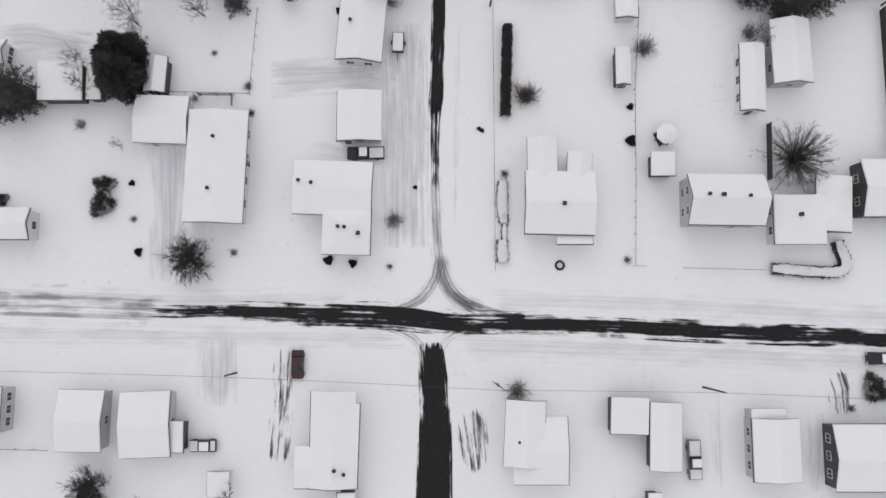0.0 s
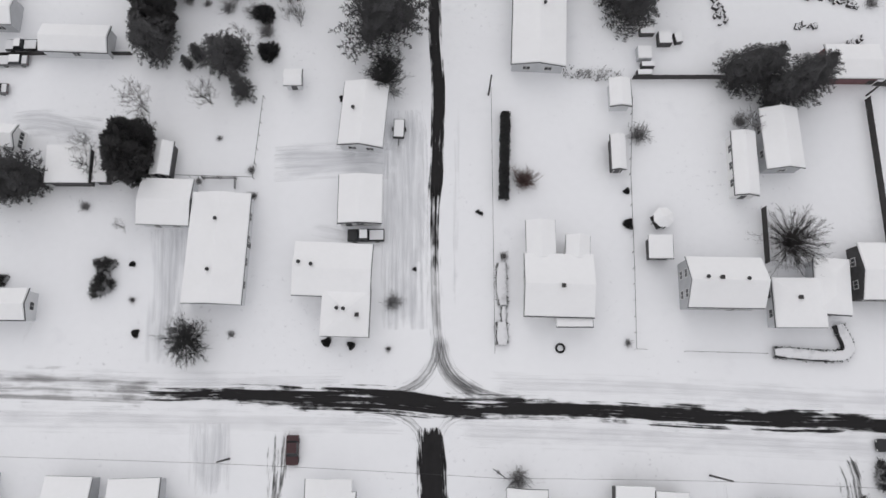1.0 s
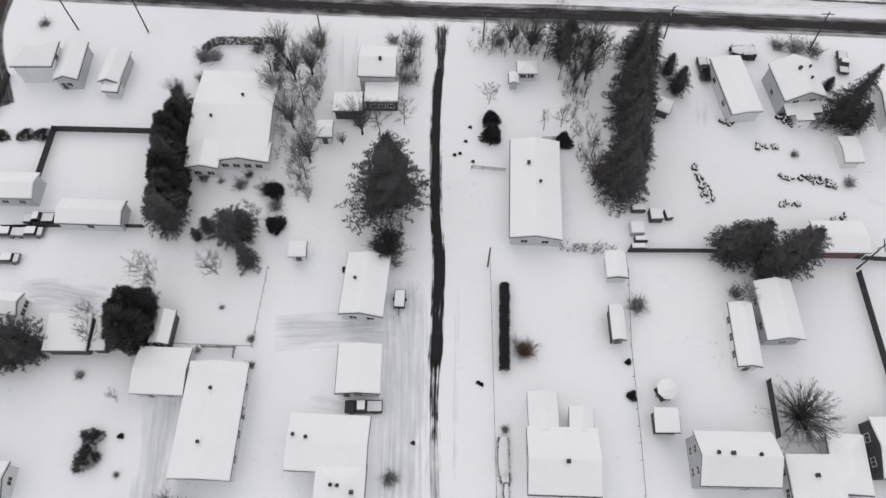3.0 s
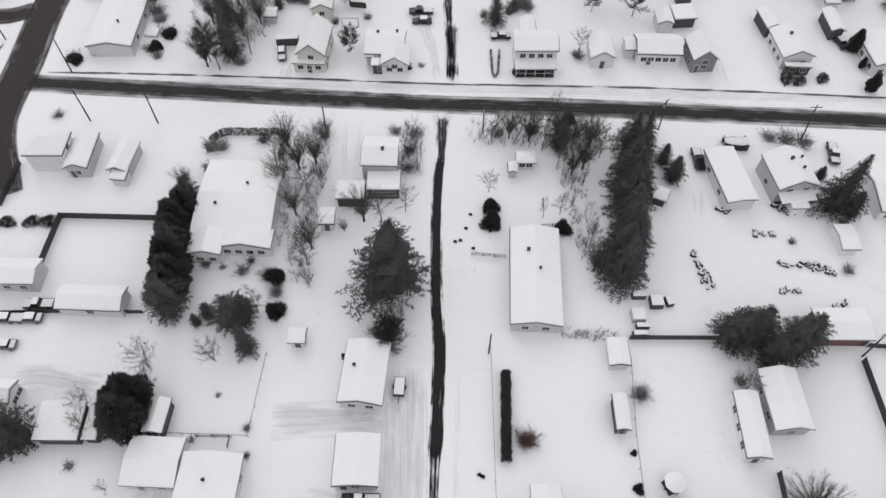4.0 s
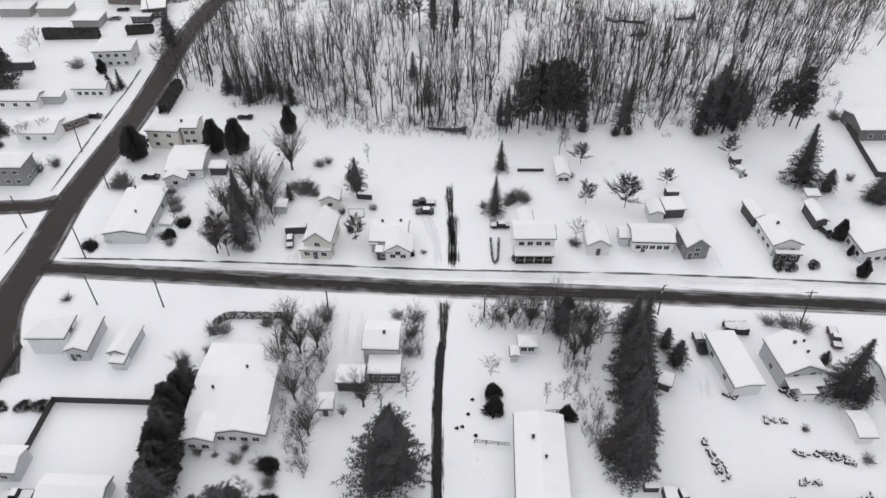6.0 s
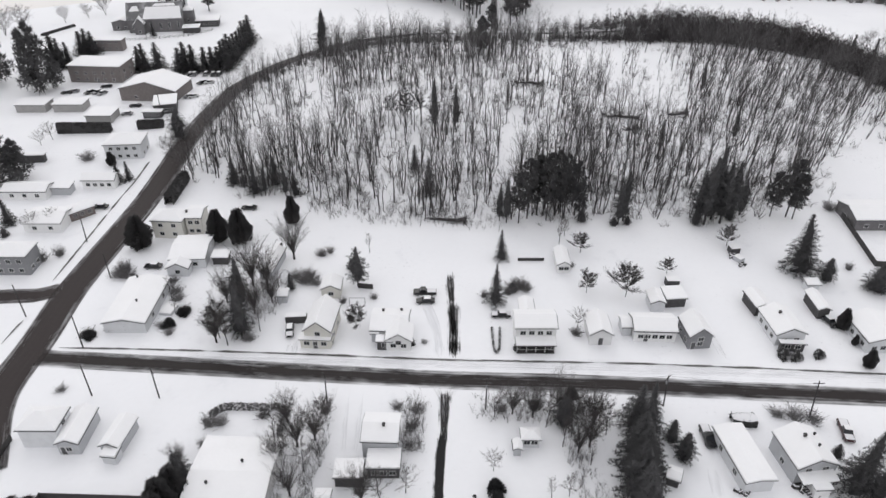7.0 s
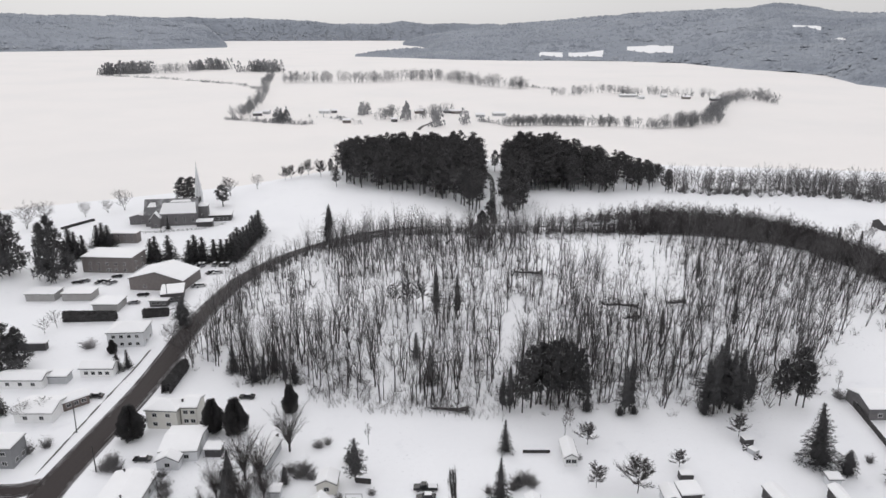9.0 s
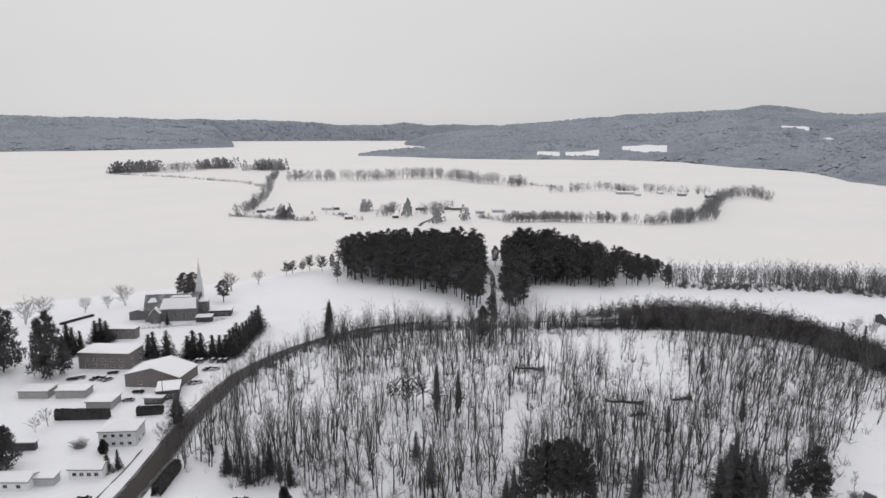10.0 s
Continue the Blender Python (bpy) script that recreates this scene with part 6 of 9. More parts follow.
bush("twig2", -31.6, 96.9, 1.72, 286, "")
bush("twig3", -49.1, 86.5, 1.84, 342, "")
bush("twig2", -41.6, 66.9, 1.38, 248, "")
bush("twig2", -34.8, 65.4, 1.84, 353, "")
bush("twig3", -33.6, 67.5, 1.38, 150, "")
bush("twig2", -38.5, 66.3, 0.92, 332, "")
bush("twig", -30.1, 64.5, 2.07, 297, "")
bush("twig", -28.2, 61.0, 1.84, 242, "")
bush("twig3", -5.6, 93.8, 2.53, 128, "")
bush("twig2", -4.6, 98.4, 2.53, 343, "")
bush("twig2", -6.1, 89.3, 2.07, 237, "")
bush("twig2", -8.7, 99.2, 1.84, 256, "")
bush("twig3", -23.1, 98.4, 2.53, 344, "")
bush("twig2", -79.1, 104.1, 1.61, 178, "")
bush("twig2", 71.3, 96.7, 2.99, 329, "")
bush("twig2", 74.6, 96.0, 2.53, 209, "")
bush("twig2", 68.0, 97.5, 2.30, 88, "")
bush("twig3", 65.2, 71.5, 1.15, 230, "")
bush("twig2", 73.6, 65.4, 1.61, 171, "")
bush("twig3", 76.1, 76.0, 1.38, 72, "")
bush("twig3", 12.3, 98.4, 2.30, 85, "")
bush("twig", 19.3, 99.2, 2.30, 185, "")
bush("twig2", 28.6, 98.4, 2.53, 144, "")
bush("twig3", -81.4, 84.5, 1.15, 40, "")
bush("round", -28.6, 63.9, 1.60, 343, "dark round evergreen bush in snow", tall=1.5)
bush("round", -27.7, 57.0, 1.60, 213, "dark round evergreen bush in snow", tall=1.5)
bush("dusted", -80.2, 76.4, 1.49, 87, "round clipped bush dusted with snow")
bush("dusted", -75.6, 76.3, 1.49, 315, "round clipped bush dusted with snow")
bush("dusted", -72.6, 76.3, 1.61, 297, "round clipped bush dusted with snow")
bush("dusted", -51.4, 21.3, 1.75, 264, "round snow-dusted evergreen shrub")
bush("dusted", -51.4, 18.6, 2.20, 340, "round snow-dusted evergreen shrub")
bush("dusted", 64.5, -11.4, 2.30, 215, "round snow-dusted evergreen shrub")
bush("twig2", -7.1, 15.2, 1.84, 319, "leafless snow-dusted garden bush")
bush("red", 13.6, 34.5, 2.60, 283, "reddish leafless bush beside a hedge")
bush("twig3", -29.2, 32.4, 1.15, 138, "leafless snow-dusted garden bush")
bush("round", -47.4, 21.7, 0.45, 14, "small dark bush in the snow")
bush("round", -46.1, 11.0, 0.60, 100, "small dark bush in the snow")
bush("twig", -46.9, 16.1, 0.69, 300, "leafless snow-dusted garden bush")
bush("round", -17.1, 9.3, 0.70, 225, "small dark bush in the snow")
bush("round", -13.4, 8.8, 0.60, 319, "small dark bush in the snow")
bush("twig3", -7.8, 8.2, 0.80, 92, "leafless snow-dusted garden bush")
bush("twig", 11.1, -10.6, 2.07, 351, "leafless snow-dusted garden bush")
bush("twig", 32.5, 42.0, 2.18, 323, "leafless snow-dusted garden bush")
bush("twig3", 48.9, 44.1, 2.07, 21, "leafless snow-dusted garden bush")
bush("round", 29.9, 32.6, 0.50, 241, "small dark bush in the snow")
bush("round", 29.7, 27.2, 0.80, 115, "small dark bush in the snow")
bush("twig", 28.4, 8.7, 0.80, 27, "leafless snow-dusted garden bush")
bush("twig", 10.0, 22.3, 0.92, 56, "leafless snow-dusted garden bush")
bush("twig2", -55.5, 31.0, 1.15, 92, "leafless snow-dusted garden bush")
bush("twig2", -31.5, 10.7, 0.80, 99, "leafless snow-dusted garden bush")
bush("dusted", -67.2, 19.3, 1.20, 280, "round snow-dusted evergreen shrub")
bush("twig", -29.7, 36.7, 0.92, 212, "leafless snow-dusted garden bush")
bush("twig2", -38.0, 35.0, 0.92, 179, "leafless snow-dusted garden bush")
bush("twig2", -35.1, 42.2, 0.69, 339, "leafless snow-dusted garden bush")
bush("twig3", 60.8, -14.0, 0.92, 36, "leafless snow-dusted garden bush")
bush("round", -15.5, 48.9, 0.50, 302, "small dark bush in the snow")
# ---- plants north of the second street ----
tree("cedar", -82.0, 158.3, 1.43, 104, "dense dark egg-shaped cedar", wide=1.35)
tree("cedar", -61.4, 161.5, 1.43, 121, "dense dark egg-shaped cedar", wide=1.10)
tree("cedar", -55.2, 161.2, 1.50, 191, "dense dark egg-shaped cedar", wide=1.20)
tree("cedar", -42.7, 171.0, 1.29, 0, "dense dark egg-shaped cedar", wide=0.95)
tree("vase", -39.1, 152.7, 1.28, 179, "vase-shaped leafless tree in snow", wide=1.05)
tree("pole", -20.8, 140.7, 0.67, 207, "tall pine with a bare trunk", wide=1.5)
tree("fir", -23.2, 147.5, 0.44, 142, "dense dark fir in a snowy yard")
tree("fir", -37.5, 139.2, 0.56, 209, "dense dark fir in a snowy yard", wide=0.90)
tree("spruce", 16.2, 152.8, 0.79, 58, "tall dark spruce in a snowy garden")
tree("spruce", 13.5, 133.9, 0.96, 352, "tall dark spruce in a snowy garden")
tree("fir", 18.1, 138.5, 0.33, 280, "dense dark fir in a snowy yard", wide=1.20)
tree("pole", -48.1, 132.0, 0.83, 191, "tall pine with a bare trunk", wide=1.2)
tree("pole", -45.3, 120.7, 0.89, 18, "tall pine with a bare trunk")
tree("spruce", -46.0, 123.1, 1.00, 281, "tall dark spruce in a snowy garden", wide=1.2)
tree("fir", -49.3, 133.8, 1.00, 314, "dense dark fir in a snowy yard")
tree("spruce", 94.2, 147.0, 1.5, 154, "tall dark spruce in a snowy garden", wide=1.3, lean=-5)
tree("fir", 99.2, 143.5, 0.78, 48, "dense dark fir in a snowy yard", wide=1.10)
tree("fir", 109.7, 139.2, 0.89, 151, "dense dark fir in a snowy yard", wide=1.40)
tree("spruce", 114.1, 138.7, 1.00, 279, "tall dark spruce in a snowy garden")
tree("cedar", 94.0, 124.2, 0.86, 262, "dense dark egg-shaped cedar")
tree("cedar", 94.2, 118.6, 0.43, 173, "dense dark egg-shaped cedar", wide=0.90)
tree("cedar", 93.6, 111.4, 0.71, 297, "dense dark egg-shaped cedar", wide=1.10)
tree("apple", 46.0, 136.3, 1.50, 150, "wide low leafless garden tree", wide=1.1)
tree("apple", 38.1, 156.0, 1.00, 180, "wide low leafless garden tree")
tree("apple", 36.6, 138.1, 1.00, 66, "wide low leafless garden tree")
tree("apple", 59.0, 146.3, 0.75, 214, "wide low leafless garden tree", wide=1.1)
tree("apple", 79.1, 159.4, 1.08, 209, "wide low leafless garden tree", wide=0.9)
tree("apple", -19.5, 124.0, 1.08, 288, "wide low leafless garden tree")
tree("apple", -50.5, 120.7, 1.50, 328, "wide low leafless garden tree", wide=0.9)
tree("bare", 32.1, 124.3, 0.72, 239, "leafless tree with grey twigs in snow")
tree("vase", -50.8, 119.1, 1.00, 80, "vase-shaped leafless tree in snow")
tree("bare3", -48.0, 118.1, 0.91, 288, "slender leafless tree in snow")
tree("bare3", -41.8, 123.1, 0.82, 101, "slender leafless tree in snow")
tree("vase", -44.4, 129.4, 1.11, 311, "vase-shaped leafless tree in snow")
tree("vase", -47.3, 140.7, 1.33, 179, "vase-shaped leafless tree in snow")
tree("vase", -43.7, 140.7, 1.11, 195, "vase-shaped leafless tree in snow")
tree("vase", -41.1, 133.8, 0.89, 166, "vase-shaped leafless tree in snow")
tree("vase", -52.1, 133.8, 1.00, 166, "vase-shaped leafless tree in snow")
tree("bare3", -53.8, 129.4, 0.64, 219, "slender leafless tree in snow")
tree("bare3", 32.9, 160.1, 0.64, 115, "slender leafless tree in snow")
tree("bare3", -19.2, 155.8, 0.55, 149, "slender leafless tree in snow")
tree("bare3", -66.5, 136.0, 0.55, 194, "slender leafless tree in snow")
tree("bare3", -63.3, 129.3, 0.55, 81, "slender leafless tree in snow")
tree("bare", 35.0, 164.3, 0.67, 154, "leafless tree with grey twigs in snow")
tree("bare3", 118.4, 183.1, 0.64, 128, "slender leafless tree in snow")
tree("bare3", -63.8, 155.7, 0.36, 10, "slender leafless tree in snow")
bush("twig2", -82.1, 144.9, 2.99, 157, "")
bush("twig2", -79.7, 144.2, 2.53, 146, "")
bush("twig", -80.7, 121.4, 2.07, 244, "")
bush("twig", -76.8, 123.5, 1.61, 62, "")
bush("twig3", -72.2, 123.5, 1.84, 318, "")
bush("twig2", -64.7, 124.7, 2.07, 125, "")
bush("twig2", -61.6, 130.4, 2.07, 20, "")
bush("twig", -62.6, 122.1, 1.61, 200, "")
bush("twig", -31.9, 154.5, 2.07, 245, "")
bush("twig3", -29.8, 155.8, 1.84, 286, "")
bush("twig2", -34.1, 143.1, 2.76, 124, "")
bush("twig2", -37.2, 144.3, 2.53, 18, "")
bush("twig", -16.3, 135.6, 1.38, 250, "")
bush("twig2", -3.5, 119.2, 1.03, 79, "")
bush("twig3", -23.8, 133.8, 1.61, 146, "")
bush("twig2", -21.1, 127.3, 1.38, 252, "")
bush("twig3", -9.9, 118.2, 0.92, 243, "")
bush("twig3", -6.3, 118.6, 1.15, 330, "")
bush("twig3", -24.8, 118.8, 1.38, 60, "")
bush("twig", 31.4, 122.3, 1.84, 64, "")
bush("twig2", 21.8, 139.7, 1.84, 144, "")
bush("twig3", 10.9, 136.2, 1.84, 172, "")
bush("twig3", -102.4, 154.2, 2.53, 151, "")
bush("twig3", -105.8, 151.6, 2.76, 271, "")
bush("twig", 34.5, 149.5, 1.38, 237, "")
bush("twig2", 93.5, 148.4, 1.61, 184, "")
bush("twig3", 107.6, 148.4, 1.84, 302, "")
bush("twig", 117.1, 179.8, 2.76, 18, "")
bush("twig", -43.8, 120.1, 2.07, 129, "")
bush("round", -63.5, 125.1, 1.60, 283, "dark low evergreen bush half under snow", tall=0.9)
bush("round", -61.3, 129.4, 1.60, 233, "dark low evergreen bush half under snow", tall=0.9)
bush("round", -80.5, 121.0, 1.60, 351, "dark low evergreen bush half under snow", tall=0.9)
bush("round", -6.6, 118.4, 0.80, 55, "dark low evergreen bush half under snow", tall=0.9)
bush("dusted", 17.4, 117.3, 1.10, 351, "round snow-dusted garden shrub beside a house")
bush("dusted", 24.9, 117.0, 1.10, 279, "round snow-dusted garden shrub beside a house")
bush("twig", 19.2, 140.3, 2.53, 7, "leafless snow-dusted garden bush")
bush("twig2", 21.4, 138.9, 2.07, 218, "leafless snow-dusted garden bush")
bush("twig3", 17.0, 137.5, 2.07, 294, "leafless snow-dusted garden bush")
bush("dusted", 76.7, 114.8, 1.80, 352, "round snow-dusted garden shrub beside a house")
bush("dusted", 79.2, 114.0, 1.60, 323, "round snow-dusted garden shrub beside a house")
bush("dusted", 84.6, 114.8, 1.50, 332, "round snow-dusted garden shrub beside a house")
bush("twig2", -82.1, 145.3, 2.99, 197, "leafless snow-dusted garden bush")
bush("twig2", -82.9, 146.3, 2.99, 200, "")
bush("twig3", -81.9, 147.3, 2.76, 100, "")
bush("twig2", -68.2, 142.0, 2.30, 238, "")
bush("twig", -66.1, 137.8, 2.30, 155, "")
bush("twig", -64.4, 135.1, 2.07, 355, "")
bush("twig2", -34.9, 142.1, 2.53, 298, "")
bush("twig2", -33.2, 143.0, 2.76, 331, "")
bush("twig2", -31.6, 141.6, 2.30, 159, "")
bush("twig", -34.2, 145.0, 2.30, 84, "")
bush("twig2", 18.1, 138.9, 2.76, 355, "")
bush("twig3", 20.6, 139.9, 2.76, 254, "")
# ---- plants round the north-western town and the church ----
tree("far_spruce", -172.6, 304.3, 1.30, 169, "tall dark spruce in a snowy garden", wide=1.46)
tree("far_spruce", -170.1, 304.3, 1.10, 275, "tall dark spruce in a snowy garden", wide=1.46)
tree("far_spruce", -167.8, 306.7, 0.90, 78, "tall dark spruce in a snowy garden", wide=1.46)
tree("far_spruce", -124.3, 170.1, 0.67, 217, "tall dark spruce in a snowy garden", wide=1.3)
tree("far_pine", -187.5, 281.0, 2.15, 117, "broad dark pine with ragged boughs", wide=0.78)
tree("far_pine", -194.0, 286.0, 2.0, 35, "broad dark pine with ragged boughs", wide=0.6)
tree("far_pine", -164.8, 275.5, 2.05, 299, "broad dark pine with ragged boughs", wide=0.75)
tree("far_pine", -170.5, 279.5, 1.75, 24, "broad dark pine with ragged boughs", wide=0.5)
tree("far_pine", -160.5, 279.0, 1.2, 277, "broad dark pine with ragged boughs", wide=0.6)
tree("far_pine", -138.0, 194.1, 1.36, 32, "broad dark pine with ragged boughs")
tree("far_pine", -134.6, 198.0, 1.00, 339, "broad dark pine with ragged boughs", wide=0.9)
tree("far_pine", -144.1, 192.6, 1.36, 13, "broad dark pine with ragged boughs")
tree("far_spruce", -169.1, 323.2, 0.90, 170, "tall dark spruce in a snowy garden", wide=1.68)
tree("far_spruce", -166.4, 323.3, 1.00, 219, "tall dark spruce in a snowy garden", wide=1.68)
tree("far_spruce", -163.7, 323.3, 0.90, 35, "tall dark spruce in a snowy garden", wide=1.68)
tree("far_spruce", -133.7, 300.8, 0.90, 207, "tall dark spruce in a snowy garden", wide=1.68)
tree("far_spruce", -131.6, 300.8, 1.00, 359, "tall dark spruce in a snowy garden", wide=1.68)
tree("far_spruce", -126.1, 302.4, 1.00, 249, "tall dark spruce in a snowy garden", wide=1.68)
tree("far_spruce", -114.9, 297.9, 0.90, 25, "tall dark spruce in a snowy garden", wide=1.68)
tree("far_spruce", -112.3, 297.9, 1.10, 63, "tall dark spruce in a snowy garden", wide=1.68)
tree("far_spruce", -108.8, 298.0, 1.00, 62, "tall dark spruce in a snowy garden", wide=1.68)
tree("far_spruce", -103.7, 298.0, 0.90, 112, "tall dark spruce in a snowy garden", wide=1.68)
tree("far_spruce", -100.4, 298.0, 0.90, 314, "tall dark spruce in a snowy garden", wide=1.68)
tree("far_spruce", -97.7, 298.1, 0.90, 330, "tall dark spruce in a snowy garden", wide=1.68)
tree("far_spruce", -95.6, 298.1, 1.10, 56, "tall dark spruce in a snowy garden", wide=1.62)
tree("far_spruce", -95.6, 302.8, 1.08, 68, "tall dark spruce in a snowy garden", wide=1.62)
tree("far_spruce", -95.6, 307.7, 1.15, 224, "tall dark spruce in a snowy garden", wide=1.62)
tree("far_spruce", -95.6, 312.7, 0.94, 312, "tall dark spruce in a snowy garden", wide=1.62)
tree("far_spruce", -95.6, 317.8, 0.95, 82, "tall dark spruce in a snowy garden", wide=1.62)
tree("far_spruce", -95.5, 323.1, 0.91, 109, "tall dark spruce in a snowy garden", wide=1.62)
tree("far_spruce", -95.5, 328.5, 0.91, 55, "tall dark spruce in a snowy garden", wide=1.62)
tree("far_spruce", -95.5, 334.1, 1.07, 36, "tall dark spruce in a snowy garden", wide=1.62)
tree("far_spruce", -95.5, 339.8, 0.97, 292, "tall dark spruce in a snowy garden", wide=1.62)
tree("far_spruce", -95.5, 345.7, 1.04, 204, "tall dark spruce in a snowy garden", wide=1.62)
tree("high", -156.0, 404.5, 0.95, 319, "tall ragged pine with a high crown", wide=1.7)
tree("high", -149.7, 402.9, 0.98, 68, "tall ragged pine with a high crown", wide=1.7)
tree("high", -131.0, 400.3, 0.75, 5, "tall ragged pine with a high crown", wide=1.8)
tree("far_spruce", -145.5, 352.0, 0.62, 33, "tall dark spruce before the church", wide=1.0)
tree("bare2", -185.7, 391.2, 1.44, 46, "leafless tree with grey twigs in snow", wide=1.25)
tree("bare2", -213.3, 357.6, 1.56, 350, "leafless tree with grey twigs in snow", wide=1.25)
tree("bare2", -220.8, 352.5, 1.56, 250, "leafless tree with grey twigs in snow", wide=1.25)
tree("bare2", -201.1, 376.0, 1.00, 335, "leafless tree with grey twigs in snow", wide=1.25)
tree("bare2", -192.7, 385.2, 0.89, 28, "leafless tree with grey twigs in snow", wide=1.25)
tree("bare", -135.8, 423.9, 1.44, 357, "leafless tree with grey twigs in snow", wide=1.25)
tree("bare2", -134.2, 426.7, 1.33, 77, "leafless tree with grey twigs in snow", wide=1.25)
tree("bare2", -122.2, 445.7, 1.11, 284, "leafless tree with grey twigs in snow", wide=1.25)
tree("bare", -138.7, 227.6, 0.78, 134, "leafless tree with grey twigs in snow", wide=1.25)
tree("bare", -140.4, 222.8, 0.67, 282, "leafless tree with grey twigs in snow", wide=1.25)
tree("bare", -110.7, 169.5, 0.67, 130, "leafless tree with grey twigs in snow", wide=1.25)
tree("bare2", -115.6, 166.5, 0.67, 264, "leafless tree with grey twigs in snow", wide=1.25)
tree("bare", -79.5, 197.5, 1.44, 120, "leafless tree with grey twigs in snow", wide=1.25)
tree("bare2", -83.5, 201.4, 1.33, 232, "leafless tree with grey twigs in snow", wide=1.25)
tree("bare2", -90.6, 211.8, 1.00, 91, "leafless tree with grey twigs in snow", wide=1.25)
tree("fir", -93.0, 227.9, 1.22, 67, "dense dark fir in a snowy yard", wide=1.20)
tree("cedar", -109.4, 207.4, 0.71, 9, "dense dark egg-shaped cedar", wide=1.20)
tree("far_spruce", -102.4, 195.4, 0.58, 335, "tall dark spruce in a snowy garden", wide=1.2)
tree("far_spruce", -100.0, 197.4, 0.54, 174, "tall dark spruce in a snowy garden", wide=1.1)
bush("twig", -119.1, 211.6, 3.22, 293, "")
bush("twig3", -107.3, 150.3, 3.45, 18, "")
tree("fir", -122.0, 163.5, 0.33, 46, "dense dark fir in a snowy yard", wide=1.50)
tree("apple", -109.6, 472.9, 1.47, 63, "wide low leafless garden tree")
tree("apple", -106.5, 478.5, 1.47, 259, "wide low leafless garden tree")
tree("apple", -100.8, 484.2, 1.20, 304, "wide low leafless garden tree")
tree("apple", -97.0, 492.0, 1.73, 232, "wide low leafless garden tree")
tree("apple", -86.7, 484.3, 1.87, 122, "wide low leafless garden tree")
tree("high", -80.0, 488.2, 0.71, 199, "tall ragged pine with a high crown")
tree("high", -70.9, 452.1, 0.84, 236, "tall ragged pine with a high crown")
tree("pole", -58.7, 345.8, 0.89, 245, "tall ragged pine with open boughs", wide=1.3)
tree("high", 38.8, 505.0, 0.89, 165, "tall ragged pine with a high crown", wide=1.2)
thicket([(-38.5, 181.2), (-23.4, 175.6), (-10.0, 173.7), (8.3, 173.2), (13.1, 170.7)], 9, 330, 3.6, "leafless brush at the edge of the wood", 22)

# ---- hedges, fences, poles and wires ----
hedge([(11.0, 45.9), (10.3, 31.3)], 1.6, 1.5, "long dark clipped hedge in a snowy lawn", seed=3, per=260)
hedge([(50.1, 7.0), (60.7, 6.5), (60.4, 11.0)], 2.0, 1.0, "low L-shaped hedge capped with snow", capped=True, seed=4)
hedge([(9.7, 21.1), (9.5, 17.7), (9.7, 14.6)], 2.0, 0.6, "narrow garden bed hedge dusted with snow", SHRUB, capped=True, seed=5)
hedge([(9.8, 14.4), (9.7, 12.0)], 1.0, 0.5, "narrow garden bed hedge dusted with snow", SHRUB, capped=True, seed=6)
hedge([(9.4, 12.0), (9.4, 8.6)], 2.2, 0.6, "rounded garden bed hedge dusted with snow", SHRUB, capped=True, seed=7)
hedge([(-139.1, 233.5), (-119.8, 233.7)], 2.5, 3.6, "long tall dark cedar hedge", CEDAR, seed=8, size=2.2)
hedge([(-110.8, 235.7), (-101.7, 236.8)], 2.5, 3.0, "tall dark cedar hedge by the road", CEDAR, seed=9, size=2.2)
hedge([(-81.9, 181.4), (-81.7, 197.4)], 3.0, 3.4, "tall dark clipped cedar hedge", CEDAR, seed=10, size=1.8)
hedge([(-45.8, 96.6), (-43.8, 98.8), (-37.8, 98.9), (-34.6, 98.8)], 1.2, 1.4, "low leafless garden hedge dusted with snow", SHRUB, seed=11)
hedge([(-34.2, 98.8), (-31.6, 98.4), (-31.2, 91.6)], 1.2, 1.4, "low leafless garden hedge dusted with snow", SHRUB, seed=12)
thicket([(-28.5, 71.8), (-28.7, 78.2), (-28.8, 85.1), (-30.7, 93.8)], 2.0, 60, 2.4, "overgrown leafless thicket beside the hall", 13)
thicket([(10.6, 99.2), (17.0, 100.0), (25.1, 98.4), (33.0, 96.8)], 9, 420, 3.6, "leafless brush on an empty lot", 18)
thicket([(25.3, 89.3), (26.9, 83.6), (27.8, 72.9), (29.1, 66.7)], 5, 220, 3.0, "leafless brush beside dark spruces", 19)
thicket([(-54.2, 133.7), (-48.0, 127.3), (-43.0, 129.4), (-42.3, 140.7)], 7, 260, 4.0, "leafless brush between gardens", 20)
thicket([(-5.2, 99.2), (-5.2, 89.3)], 4, 110, 3.2, "leafless brush beside a house", 21)
thicket([(-23.7, 100.8), (-23.2, 90.8), (-24.3, 79.5), (-25.3, 70.5), (-23.5, 63.3)], 3.4, 270, 3.6, "overgrown leafless thicket along a garden", 14)
hedge([(12.1, 124.3), (12.2, 116.5), (13.2, 116.5), (14.0, 124.3)], 0.5, 0.5, "small looped hedge dusted with snow", SHRUB, seed=15)
hedge([(58.0, 95.5), (62.8, 95.2)], 3.0, 1.6, "broad clipped hedge capped with snow", capped=True, seed=16)
thicket([(21.7, 53.1), (25.5, 52.6), (28.9, 52.2)], 2.0, 90, 1.8, "leafless garden hedge in snow", 17)
fence([(-52.5, 76.9), (-70.6, 77.5), (-71.1, 62.8)], 1.7, "dark board fence round a snowy lawn")
fence([(32.2, 51.9), (44.9, 51.8), (61.6, 51.2), (71.5, 50.5)], 1.5, "dark board fence between snowy yards")
fence([(51.0, 29.4), (50.6, 20.6)], 1.7, "dark board fence beside a lawn")
